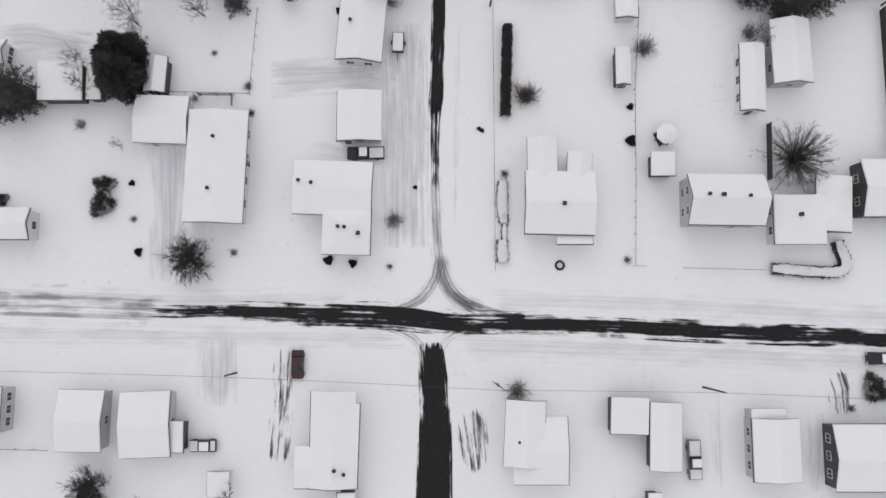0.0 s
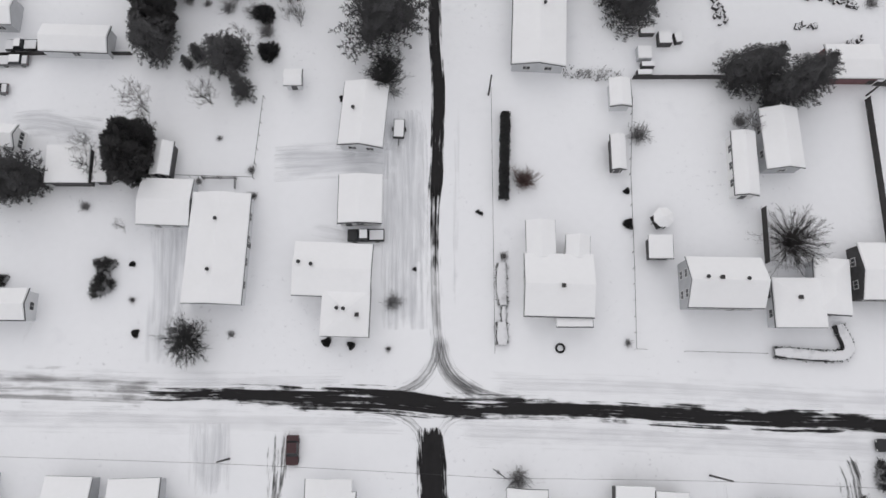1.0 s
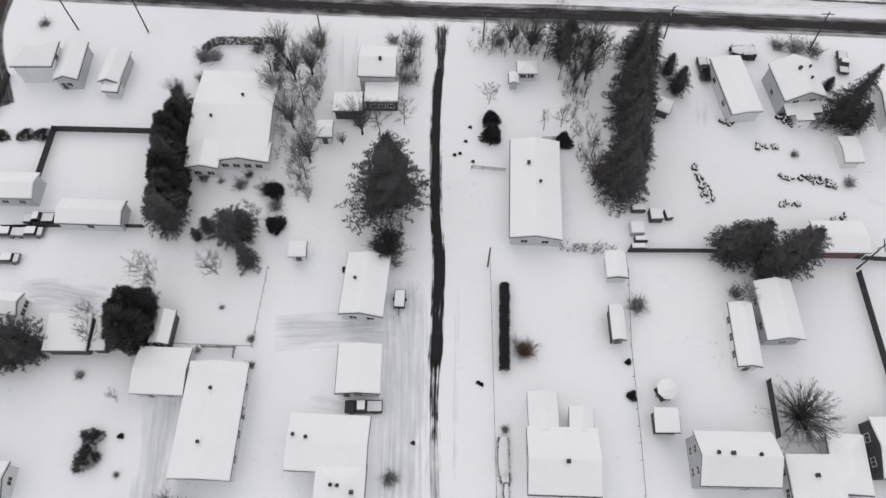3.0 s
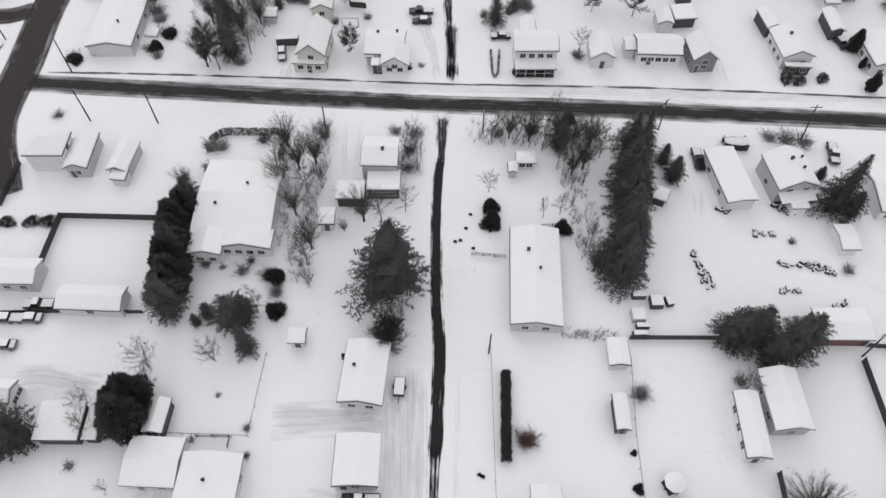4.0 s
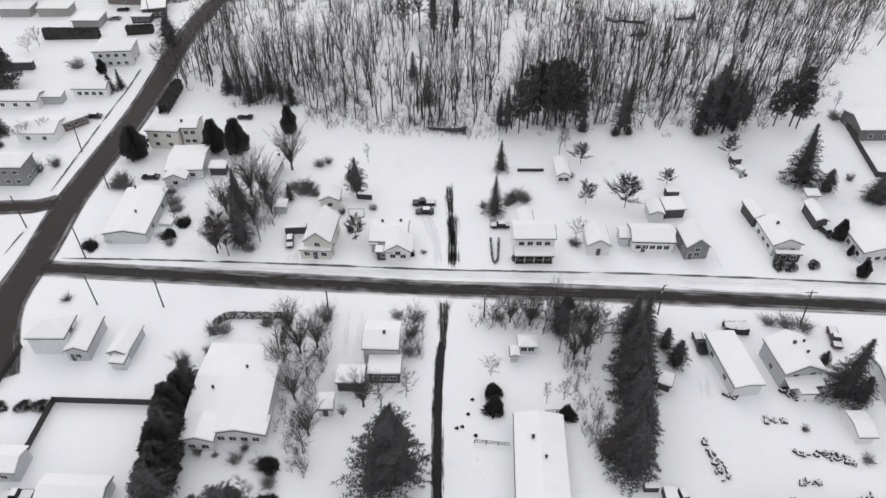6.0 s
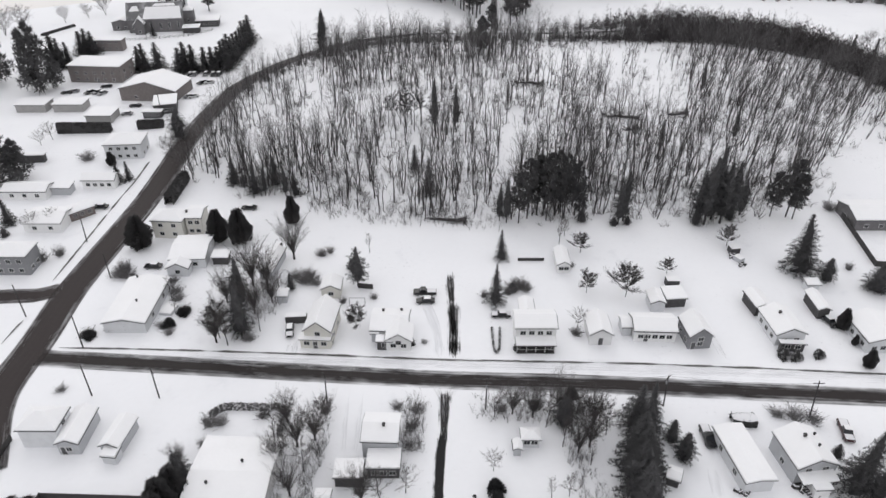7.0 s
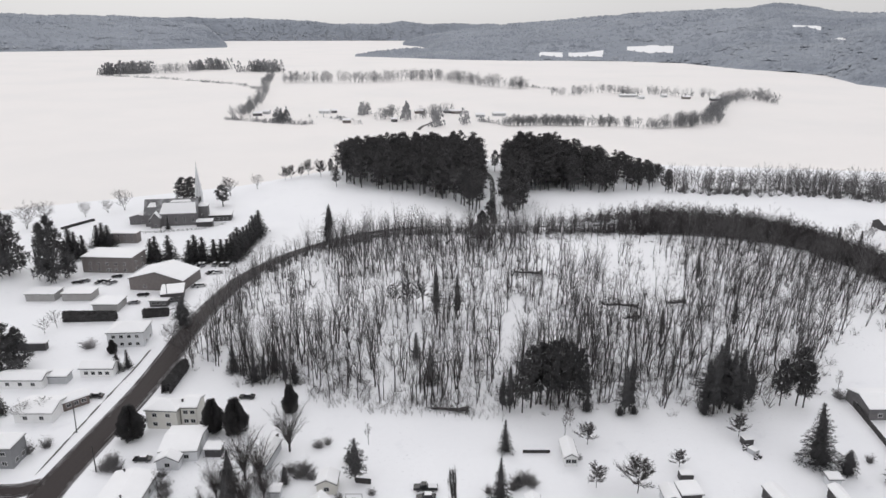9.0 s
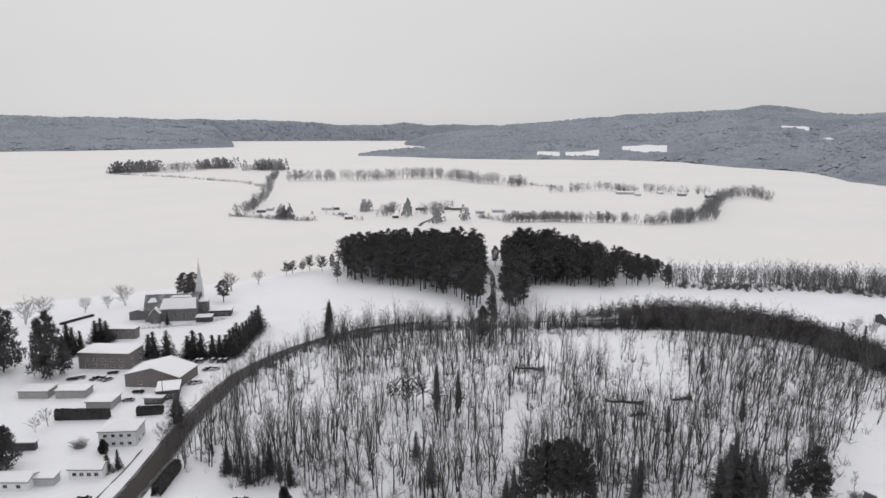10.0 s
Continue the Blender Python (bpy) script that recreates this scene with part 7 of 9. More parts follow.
fence([(70.1, 47.7), (70.0, 32.9), (69.9, 19.5)], 1.6, "dark board fence at the edge of a yard")
fence([(71.7, 50.3), (78.5, 49.8)], 1.5, "dark board fence between snowy yards")
fence([(31.7, 48.2), (30.5, 35.3), (30.0, 20.1), (29.4, 7.7), (31.0, 7.6)], 1.1, "thin wire fence on slim posts", boards=False, wire=True)
fence([(-28.2, 49.1), (-28.7, 42.6), (-29.3, 35.3), (-42.0, 35.8)], 1.2, "thin wire fence with slim posts", boards=False, wire=True)
fence([(-37.2, 35.4), (-32.1, 35.3), (-32.1, 33.5)], 1.4, "grey wooden terrace rail", boards=False)
fence([(36.9, 7.3), (49.2, 6.8)], 0.7, "low wooden rail across a lawn", boards=False, wire=True)
fence([(-65.8, -17.9), (-58.2, -18.2)], 1.0, "thin garden fence in snow", boards=False, wire=True)
fence([(8.8, 50.4), (8.5, 28.4), (8.2, 7.3)], 0.9, "thin wire fence along the street", boards=False, wire=True, gap=6)
fence([(-74.4, 57.1), (-64.8, 57.3), (-50.4, 57.1)], 1.2, "dark fence beside the drive")
fence([(119.1, 179.8), (115.2, 149.7), (122.0, 149.0)], 1.8, "grey board fence of a yard")
fence([(-82.9, 80.3), (-82.6, 90.9)], 1.6, "dark board fence by a house")
fence([(-20.6, 139.8), (-16.9, 139.3)], 1.6, "short grey board fence panel")
fence([(20.8, 152.0), (27.7, 152.0)], 1.0, "grey log rack under snow")
fence([(6.2, 68.9), (12.3, 68.2)], 0.9, "low wooden garden rail", boards=False)
fence([(19.3, 75.0), (23.5, 75.3)], 1.0, "short wooden rail in a garden", boards=False)
fence([(-45.0, 154.4), (-43.1, 157.9)], 2.0, "grey board screen by a shed")
power_pole(-80.2, 117.1, 10, 5.0, -51, None)
power_pole(-72.2, 102.6, 9, 5.0, -55, None)
power_pole(-58.0, 101.9, 9, 5.0, -57, 10)
power_pole(-23.1, 100.5, 9, 5.0, -69, 10)
power_pole(9.3, 98.9, 9, 5.0, -98, 10)
power_pole(45.7, 99.8, 9, 5.0, -148, 10)
power_pole(74.3, 96.7, 10, 5.0, 164, 10)
power_pole(-98.1, 161.0, 9, 2.2, 31, None)
power_pole(-84.7, 143.9, 8, 5.0, -57, None)
power_pole(-98.6, 128.2, 10, 5.0, -57, None)
power_pole(70.5, 48.6, 10, 5.0, -161, 60)
power_pole(-30.9, -7.4, 8, 5.0, 12, None)
power_pole(8.2, -9.8, 9, 5.0, 124, 20)
power_pole(39.0, -10.6, 9, 2.0, 160, None)
power_pole(-146.8, 345.4, 9, 5.0, 73, None)
power_pole(-106.1, 247.5, 9, 5.0, -62, None)
power_pole(8.4, 49.4, 8, 3.8, -99, None)
cable([(-58.0, 101.9, 8.5), (-23.1, 100.5, 8.5), (9.3, 98.9, 8.5), (45.7, 99.8, 8.5), (74.3, 96.7, 9.5)], 0.02, "thin overhead wires along the second street")
cable([(-108.7, -4.5, 8.5), (-30.9, -7.4, 8.0), (8.2, -9.8, 8.4), (39.0, -10.6, 8.4), (102.7, -14.5, 8.5)], 0.02, "thin overhead wires across the southern gardens")
# ---- vehicles ----
car(-11.3, 25.7, 0, "black", "pickup", "back", "black pickup with snow on its roof and load bed")
car(-21.6, -6.3, 90, "maroon", "car", "none", "dark maroon car parked in a cleared drive", length=4.3)
car(36.9, -21.0, 90, "silver", "pickup", "all", "grey pickup under snow beside a garage")
car(65.7, -6.7, 0, "black", "car", "roof", "black car parked by the street")
car(-35.5, -17.9, 0, "black", "car", "all", "dark car half under snow", length=4.0)
car(-68.5, 58.7, 0, "black", "pickup", "all", "black pickup with snow on its bonnet", length=5.2)
car(-69.5, 56.0, 0, "silver", "car", "all", "long car buried under snow")
car(-73.9, 56.0, 0, "silver", "car", "all", "car buried under snow")
car(-72.2, 51.0, 0, "silver", "car", "all", "grey car with snow on its roof")
car(52.0, 91.4, 90, "black", "pickup", "bed", "black pickup parked on snow")
car(79.6, 92.9, 80, "maroon", "pickup", "all", "dark red pickup with snow on its load bed")
car(-34.8, 122.7, 98, "black", "car", "all", "dark car with snow on roof and bonnet")
car(-3.8, 137.5, 0, "black", "pickup", "bed", "black pickup parked in a snowy drive")
car(-3.6, 134.1, 0, "black", "car", "roof", "dark car parked beside a pickup")
car(14.5, 128.7, 0, "black", "car", "all", "dark car partly snowed in")
car(92.2, 126.3, 105, "black", "car", "roof", "dark car with snow on its roof in a drive")
car(-75.3, 148.6, 0, "black", "car", "roof", "dark car parked beside a house")
car(-57.2, 179.1, 0, "black", "car", "roof", "dark car parked behind a house")
car(-101.8, 179.5, 0, "black", "car", "roof", "dark car parked by a house")
car(-151.5, 273.8, 20, "silver", "car", "roof", "car parked on a snowy town car park")
car(-144.4, 272.5, 60, "black", "car", "roof", "car parked on a snowy town car park")
car(-141.1, 272.5, 60, "silver", "car", "roof", "car parked on a snowy town car park")
car(-138.7, 271.2, 60, "silver", "car", "roof", "car parked on a snowy town car park")
car(-140.1, 279.2, 10, "black", "car", "roof", "car parked on a snowy town car park")
car(-119.5, 256.6, 0, "black", "car", "roof", "car parked on a snowy town car park")
car(-119.8, 248.6, 5, "silver", "car", "roof", "car parked on a snowy town car park")
car(-108.7, 292.0, 90, "black", "car", "roof", "car parked on a snowy town car park")
car(-107.0, 292.1, 90, "silver", "car", "roof", "car parked on a snowy town car park")
car(-102.0, 292.1, 90, "silver", "car", "roof", "car parked on a snowy town car park")
car(-98.6, 291.4, 90, "black", "car", "roof", "car parked on a snowy town car park")
car(-96.1, 291.4, 90, "black", "car", "roof", "car parked on a snowy town car park")
car(-100.4, 280.8, 50, "black", "car", "roof", "car parked on a snowy town car park")
car(-97.3, 280.9, 20, "white", "car", "roof", "car parked on a snowy town car park")
car(-100.9, 264.6, 30, "silver", "car", "roof", "car parked on a snowy town car park")
car(-99.1, 264.6, 30, "white", "car", "roof", "car parked on a snowy town car park")
car(-153.7, 272.4, 10, "black", "car", "roof", "car parked on a snowy town car park")
# ---- small things in the yards ----
heap(47.2, 67.4, 1.2, 4.5, 0.8, 10, "discarded boards and machine parts half under snow", seed=1)
heap(47.8, 63.3, 2.0, 3.5, 0.8, 10, "discarded boards and machine parts half under snow", seed=2)
heap(64.4, 66.7, 6, 1.0, 0.8, -5, "discarded boards and machine parts half under snow", seed=3)
heap(68.5, 66.0, 3.5, 1.6, 0.8, -8, "discarded boards and machine parts half under snow", seed=4)
heap(70.4, 65.2, 1.5, 1.5, 0.8, 0, "discarded boards and machine parts half under snow", seed=5)
heap(62.5, 61.2, 4, 0.8, 0.5, 0, "discarded boards and machine parts half under snow", seed=6)
heap(70.2, 58.0, 3, 1.6, 0.8, 20, "discarded boards and machine parts half under snow", seed=7)
heap(59.8, 73.5, 2, 1.2, 0.8, 0, "discarded boards and machine parts half under snow", seed=8)
heap(62.1, 73.5, 0.8, 0.8, 0.7, 0, "discarded boards and machine parts half under snow", seed=9)
heap(54.3, 79.0, 3, 1.5, 0.9, 0, "clutter heaped against a house, half under snow", seed=21)
heap(65.7, 79.2, 3.5, 2, 0.9, 0, "clutter heaped against a house, half under snow", seed=22)
heap(67.1, 78.3, 2, 1, 0.9, 0, "clutter heaped against a house, half under snow", seed=23)
heap(79.2, 154.8, 3, 2.5, 1.2, 20, "old farm machine half under snow", seed=31)
heap(80.1, 150.4, 2, 2, 1.2, 10, "old farm machine half under snow", seed=32)

# ---- the wood on the knoll ----
def inside(poly, x, y):
    hit = False
    for (xa, ya), (xb, yb) in zip(poly, poly[1:] + poly[:1]):
        if (ya > y) != (yb > y) and x < (xb - xa) * (y - ya) / (yb - ya) + xa:
            hit = not hit
    return hit


class Wood:
    """Many plants joined into one mesh."""

    def __init__(self):
        self.v, self.f, self.count = [], [], 0

    def add(self, v, f, m):
        self.v.append(v @ np.array(m.to_3x3()).T + np.array(m.translation))
        self.f.append(f + self.count)
        self.count += len(v)

    def make(self, name, mat, label, category):
        v, f = np.concatenate(self.v), np.concatenate(self.f)
        me = bpy.data.meshes.new(name)
        me.from_pydata(v.tolist(), [], f.tolist())
        me.materials.append(mat)
        return tagged(new(name, me), label, category, kind="stuff")


def arrays(*sticks):
    """Vertices and triangles of sticks, for joining."""
    vs, fs, o = [], [], 0
    for s in sticks:
        vs += [tuple(p) for p in s.v]
        for f in s.f:
            for k in range(1, len(f) - 1):
                fs.append((o + f[0], o + f[k], o + f[k + 1]))
        o += len(s.v)
    return np.array(vs), np.array(fs)


WOOD_EDGE = [(-81.7, 200.6), (-62.1, 190.0), (-45.4, 185.7), (-30.3, 176.9), (-13.3, 174.4), (13.2, 172.6), (41.6, 174.0), (77.8, 172.8), (107.1, 182.9), (123.7, 201.7), (142.4, 222.1), (159.2, 227.0), (186.6, 245.1), (199.3, 281.8), (187.6, 306.7), (174.1, 335.4), (138.1, 354.2), (64.4, 353.4), (26.1, 352.0), (-11.9, 350.7), (-39.7, 337.9), (-59.1, 317.5), (-71.2, 297.5), (-79.3, 268.5), (-83.7, 242.2), (-86.0, 223.1)]
CLEARING = [(48.2, 318.4), (78.6, 336.3), (113.8, 341.3), (115.8, 310.8), (93.6, 261.7), (81.4, 249.9), (66.5, 287.7)]
BACK_ROAD = [(-81.5, 267.8), (-71.0, 296.8), (-59.1, 317.5), (-39.7, 337.9), (-11.9, 350.7), (26.2, 353.0), (64.5, 354.4), (100.4, 356.8), (138.1, 354.2), (173.7, 334.5), (186.8, 305.1), (192.2, 283.1), (192.2, 250.7)]
STAND_WEST = [(-69.2, 448.8), (-53.8, 445.6), (-34.9, 442.5), (-8.5, 424.1), (12.3, 404.4), (20.7, 369.7), (28.2, 488.8), (29.3, 549.8), (-38.8, 554.3), (-64.7, 539.6), (-77.6, 516.9)]
STAND_EAST = [(34.2, 369.8), (44.8, 375.6), (54.3, 443.0), (79.8, 440.0), (116.0, 437.0), (148.1, 434.1), (158.5, 478.2), (130.2, 509.7), (90.9, 543.0), (49.9, 550.0)]
FAR_ROW = [(150.1, 440.4), (174.3, 435.8), (201.5, 431.3), (231.4, 433.0), (255.4, 424.1), (275.1, 416.9), (315.4, 408.7)]
LEFT_HILL = [(-2438, 2339, 118, 1200), (-2119, 2526, 136, 1200), (-1711, 2692, 140, 1200), (-1527, 2753, 138, 1200), (-1362, 2877, 133, 1200), (-1181, 3011, 125, 1100), (-1034, 3157, 84, 900), (-975, 3235, -3, 500)]
LEFT_FAR_HILL = [(-1922, 4069, 126, 250), (-1551, 4224, 130, 250), (-1108, 4361, 125, 250), (-802, 4428, 111, 250), (-521, 4470, 77, 250), (-334, 4488, 25, 250)]
MID_HILL = [(-802, 4428, 85, 200), (-521, 4470, 92, 200), (-233, 4494, 104, 200), (57, 4500, 93, 200), (347, 4487, 94, 200)]
RIGHT_HILL = [(-193, 3610, 2, 300), (-93, 3349, 30, 700), (28, 2215, 55, 2200), (202, 2150, 95, 2200), (378, 2154, 122, 2200), (545, 2125, 153, 2200), (687, 2034, 167, 2100), (744, 1773, 175, 2000), (782, 1729, 191, 2000), (826, 1646, 170, 1900), (843, 1553, 149, 1800), (783, 1339, 138, 1700), (796, 1241, 143, 1700), (861, 1034, 135, 1700), (1065, 853, 122, 1700)]
POINT = [(-289, 2401, -6, 150), (-200, 2362, 6, 250), (-82, 2286, 16, 300), (28, 2215, 19, 300), (134, 2182, 8, 200)]

def wood_tree(seed, h):
    """A forest tree: one or more dark stems that fork into steep thinning leaders under a wide haze of fine twigs."""
    rnd = random.Random(seed)
    trunk, crown = Sticks(), Sticks()
    stems = (1, 2, 1, 3, 1, 2, 1, 1, 2)[seed % 9]
    for st in range(stems):
        hh = h * rnd.uniform(0.8, 1.0) if st else h
        r0 = hh * rnd.uniform(0.0105, 0.0155) * (0.85 if stems > 1 else 1.0)
        f = hh * rnd.uniform(0.24, 0.5)
        az = rnd.uniform(0, 6.28)
        out0 = 0.05 if stems == 1 else rnd.uniform(0.08, 0.2)
        fork = Vector((math.cos(az) * out0 * f, math.sin(az) * out0 * f, f))
        mid = fork * 0.5 + Vector((rnd.uniform(-0.2, 0.2), rnd.uniform(-0.2, 0.2), 0))
        trunk.stick(Vector((0, 0, -0.3)), mid, r0, r0 * 0.85)
        trunk.stick(mid, fork, r0 * 0.85, r0 * 0.66)
        n = 2 + (seed + st) % 2
        for k in range(n):
            a2 = az + 6.283 * k / n + rnd.uniform(-0.5, 0.5)
            out = rnd.uniform(0.12, 0.36)
            ln = (hh - f) * rnd.uniform(0.7, 1.0)
            pts = [fork]
            for q in range(1, 4):
                t = q / 3
                pts.append(fork + Vector((math.cos(a2) * out * ln * t ** 0.8, math.sin(a2) * out * ln * t ** 0.8, ln * t)) + Vector((rnd.uniform(-1, 1), rnd.uniform(-1, 1), 0)) * 0.022 * hh)
            r1 = r0 * 0.55
            for q in range(3):
                trunk.stick(pts[q], pts[q + 1], r1 * (1 - q / 3.2) ** 1.3, r1 * (1 - (q + 1) / 3.2) ** 1.3)
            for i in range(5):
                t = 0.05 + 0.93 * (i + rnd.random()) / 5
                q = min(int(t * 3), 2)
                a = pts[q].lerp(pts[q + 1], t * 3 - q)
                az2 = i * 2.4 + rnd.uniform(-0.6, 0.6)
                l2 = hh * rnd.uniform(0.11, 0.24) * (1.1 - 0.45 * t)
                way = Vector((math.cos(az2), math.sin(az2), rnd.uniform(0.6, 1.8))).normalized()
                e = a + way * l2
                crown.strip(a, e, 0.06, rnd.uniform(0, 6.28))
                for j in range(3):
                    b = a.lerp(e, rnd.uniform(0.2, 1.0))
                    w2 = (way + Vector((rnd.uniform(-1, 1), rnd.uniform(-1, 1), rnd.uniform(-0.1, 0.8))) * 0.8).normalized()
                    c = b + w2 * l2 * rnd.uniform(0.3, 0.7)
                    crown.strip(b, c, 0.036, rnd.uniform(0, 6.28))
                    d = b.lerp(c, rnd.uniform(0.3, 0.9))
                    crown.strip(d, d + (w2 + Vector((rnd.uniform(-1, 1), rnd.uniform(-1, 1), rnd.uniform(-.2, .7)))).normalized() * l2 * rnd.uniform(0.25, 0.45), 0.034, rnd.uniform(0, 6.28))
    return trunk, crown


FOREST = [wood_tree(60 + k, 16.5) for k in range(9)]
for k, (a, b) in enumerate(FOREST):
    LIBRARY["forest%d" % k] = (a.mesh("trunk", BARK), b.mesh("crown", TWIG))
FOREST_SPLIT = [(arrays(a), arrays(b)) for a, b in FOREST]


def plant_wood():
    """Slender leafless trees, thin in the clearing; those next to the gardens are trees of their own, the rest one wood."""
    rnd = random.Random(77)
    wood, twigs, brush = Wood(), Wood(), Wood()
    low = [arrays(shrub(90 + k, 1.3, 1.5 + 0.3 * k, True, 8, 0.04)) for k in range(4)]
    single = 0
    xs, ys = [p[0] for p in WOOD_EDGE], [p[1] for p in WOOD_EDGE]
    spots = []
    for _ in range(3650):
        x, y = rnd.uniform(min(xs), max(xs)), rnd.uniform(min(ys), max(ys))
        if not inside(WOOD_EDGE, x, y):
            continue
        if inside(CLEARING, x, y) and rnd.random() < 0.82:
            continue
        thin = noise.noise((x * 0.03, y * 0.03, 7.0)) + 0.7 * noise.noise((x * 0.11, y * 0.11, 3.0))
        if rnd.random() > (0.58 if x < 20 else 0.64 if x > 90 else 0.52) + (0.3 if y < 212 else 0.0) + thin * 0.8:
            continue
        if abs(x - (17 + (y - 172) * 0.16)) < 3.0 and y < 250:
            continue
        spots.append((x, y))
    spots.sort(key=lambda p: p[1])
    for i, (x, y) in enumerate(spots):
        s, k, r = (rnd.uniform(0.7, 1.32) if y < 222 else rnd.uniform(0.55, 1.12)), rnd.randrange(9), rnd.uniform(0, 360)
        if single < 130 and i % 2 == 0 and y < 230:
            tree("forest%d" % k, x, y, s, r, "slender leafless tree at the edge of the wood", group="trees of the wood")
            single += 1
        else:
            m = pose(x, y, land(x, y), 0, max(0.0, min(9.0, (x - 70) * 0.09)) + rnd.uniform(-3, 3), 0) @ pose(0, 0, 0, 0, 0, r) @ Matrix.Diagonal((s, s, s, 1))
            wood.add(*FOREST_SPLIT[k][0], m)
            twigs.add(*FOREST_SPLIT[k][1], m)
        for _ in range(3 if y < 200 else 1 if rnd.random() < 0.6 else 2):
            q, u = rnd.uniform(0.6, 2.4), (x + rnd.uniform(-6, 6), y + rnd.uniform(-5, 5))
            brush.add(*low[rnd.randrange(4)], pose(*u, land(*u), 0, 0, r) @ Matrix.Diagonal((q, q, q, 1)))
    wood.make("woodland", BARK, "leafless winter wood of slender grey trunks in snow", "woodland")
    twigs.make("branches", TWIG, "grey leafless branches of the winter wood", "branches")
    brush.make("undergrowth", TWIG, "thin leafless brush under the trees", "undergrowth")


plant_wood()


def hedgerow():
    """Young trees and dark brush on the wood's far side, along the main road: thin in the west, a dense dark mass in the east."""
    rnd = random.Random(5)
    row, haze, leafy = Wood(), Wood(), Wood()
    mound = [arrays(shrub(120 + k, 2.4, 5.4 + 0.6 * k, False, 150)) for k in range(3)]
    tangle = [arrays(shrub(125 + k, 2.6, 4.2 + k, True, 30, 0.06)) for k in range(3)]
    line = catmull(BACK_ROAD, 2.0)
    for i, c in enumerate(line):
        t = i / len(line)
        dense = 0.0 if t < 0.45 else min(1.0, (t - 0.45) / 0.16)
        for k in range(2 if t < 0.16 else 3 - int(2 * dense)):
            x, y = c.x + rnd.uniform(-4, 4), c.y + rnd.uniform(-12, -4.8)
            if abs(x - 27) < 6 and t > 0.3:
                continue
            j, s = rnd.randrange(9), rnd.uniform(0.4, 0.75)
            m = pose(x, y, land(x, y), 0, 0, rnd.uniform(0, 360)) @ Matrix.Diagonal((s, s, s, 1))
            row.add(*FOREST_SPLIT[j][0], m)
            haze.add(*FOREST_SPLIT[j][1], m)
            s = rnd.uniform(0.5, 1.0)
            haze.add(*tangle[rnd.randrange(3)], pose(x - 1, y + 2, land(x, y), 0, 0, rnd.uniform(0, 360)) @ Matrix.Diagonal((s, s, s, 1)))
        for k in range(int(1 + 10 * dense)):
            x, y = c.x + rnd.uniform(-3, 3), c.y + (rnd.uniform(-13, -4.8) if k % 2 else rnd.uniform(5, 11 + 11 * dense))
            if abs(x - 27) < 6 or t < 0.12:
                continue
            s = rnd.uniform(0.3, 0.7) + 0.95 * dense * rnd.uniform(0.6, 1.25)
            leafy.add(*mound[rnd.randrange(3)], pose(x, y, land(x, y), 0, 0, rnd.uniform(0, 360)) @ Matrix.Diagonal((s, s, s, 1)))
    row.make("hedgerow", BARK, "thin dark stems of young trees behind the wood", "hedgerow")
    haze.make("hedgerow", TWIG, "tangled leafless twigs along the road behind the wood", "hedgerow")
    leafy.make("hedgerow", BRUSH, "dense dark brown brush behind the wood", "hedgerow")


hedgerow()

# ---- houses beyond the eastern end of the brush ----
house(209.5, 308.0, 13, 9, -8, 3.2, "gable_x", 2.0, "grey", "grey house with a snow-covered roof beyond the brush")
house(241.0, 357.0, 14, 9, 4, 3.2, "gable_x", 2.0, "dark", "dark house with a snow-covered roof beyond the brush")
for x, y, s, r in ((203.5, 331.0, 0.9, 20), (209.5, 337.5, 1.0, 140), (215.0, 333.5, 0.8, 250), (221.0, 339.0, 0.9, 310), (223.0, 328.5, 0.8, 75)):
    tree("bare2", x, y, s, r, "leafless garden tree beside a far house")

PINES = [arrays(*old_pine(41 + k, 21, 4.6 + 0.4 * k, low=0.40 - 0.11 * (k % 3), lobes=14, tufts=40, spray=1.75, core=0.52, stem=1.3, lobe=0.38)) for k in range(5)]


def plant_stand(poly, seed, count, label, fade=None):
    """A dense stand of old pines, joined into one."""
    rnd = random.Random(seed)
    xs, ys = [p[0] for p in poly], [p[1] for p in poly]
    made, stand = 0, Wood()
    while made < count:
        x, y = rnd.uniform(min(xs), max(xs)), rnd.uniform(min(ys), max(ys))
        if inside(poly, x, y):
            h = rnd.uniform(0.92, 1.22) * (1.0 if fade is None or x < fade[0] else max(0.5, 1 - (x - fade[0]) / fade[1]))
            stand.add(*PINES[made % 5], pose(x, y, land(x, y), 0, 0, rnd.uniform(0, 360)) @ Matrix.Diagonal((h, h, h, 1)))
            made += 1
    stand.make("pine_stand", STAND, label, "pine stand")


plant_stand(STAND_WEST, 3, 250, "dense stand of tall old dark pines by the lake")
plant_stand(STAND_EAST, 4, 280, "dense stand of tall old dark pines by the lake", (85, 130))


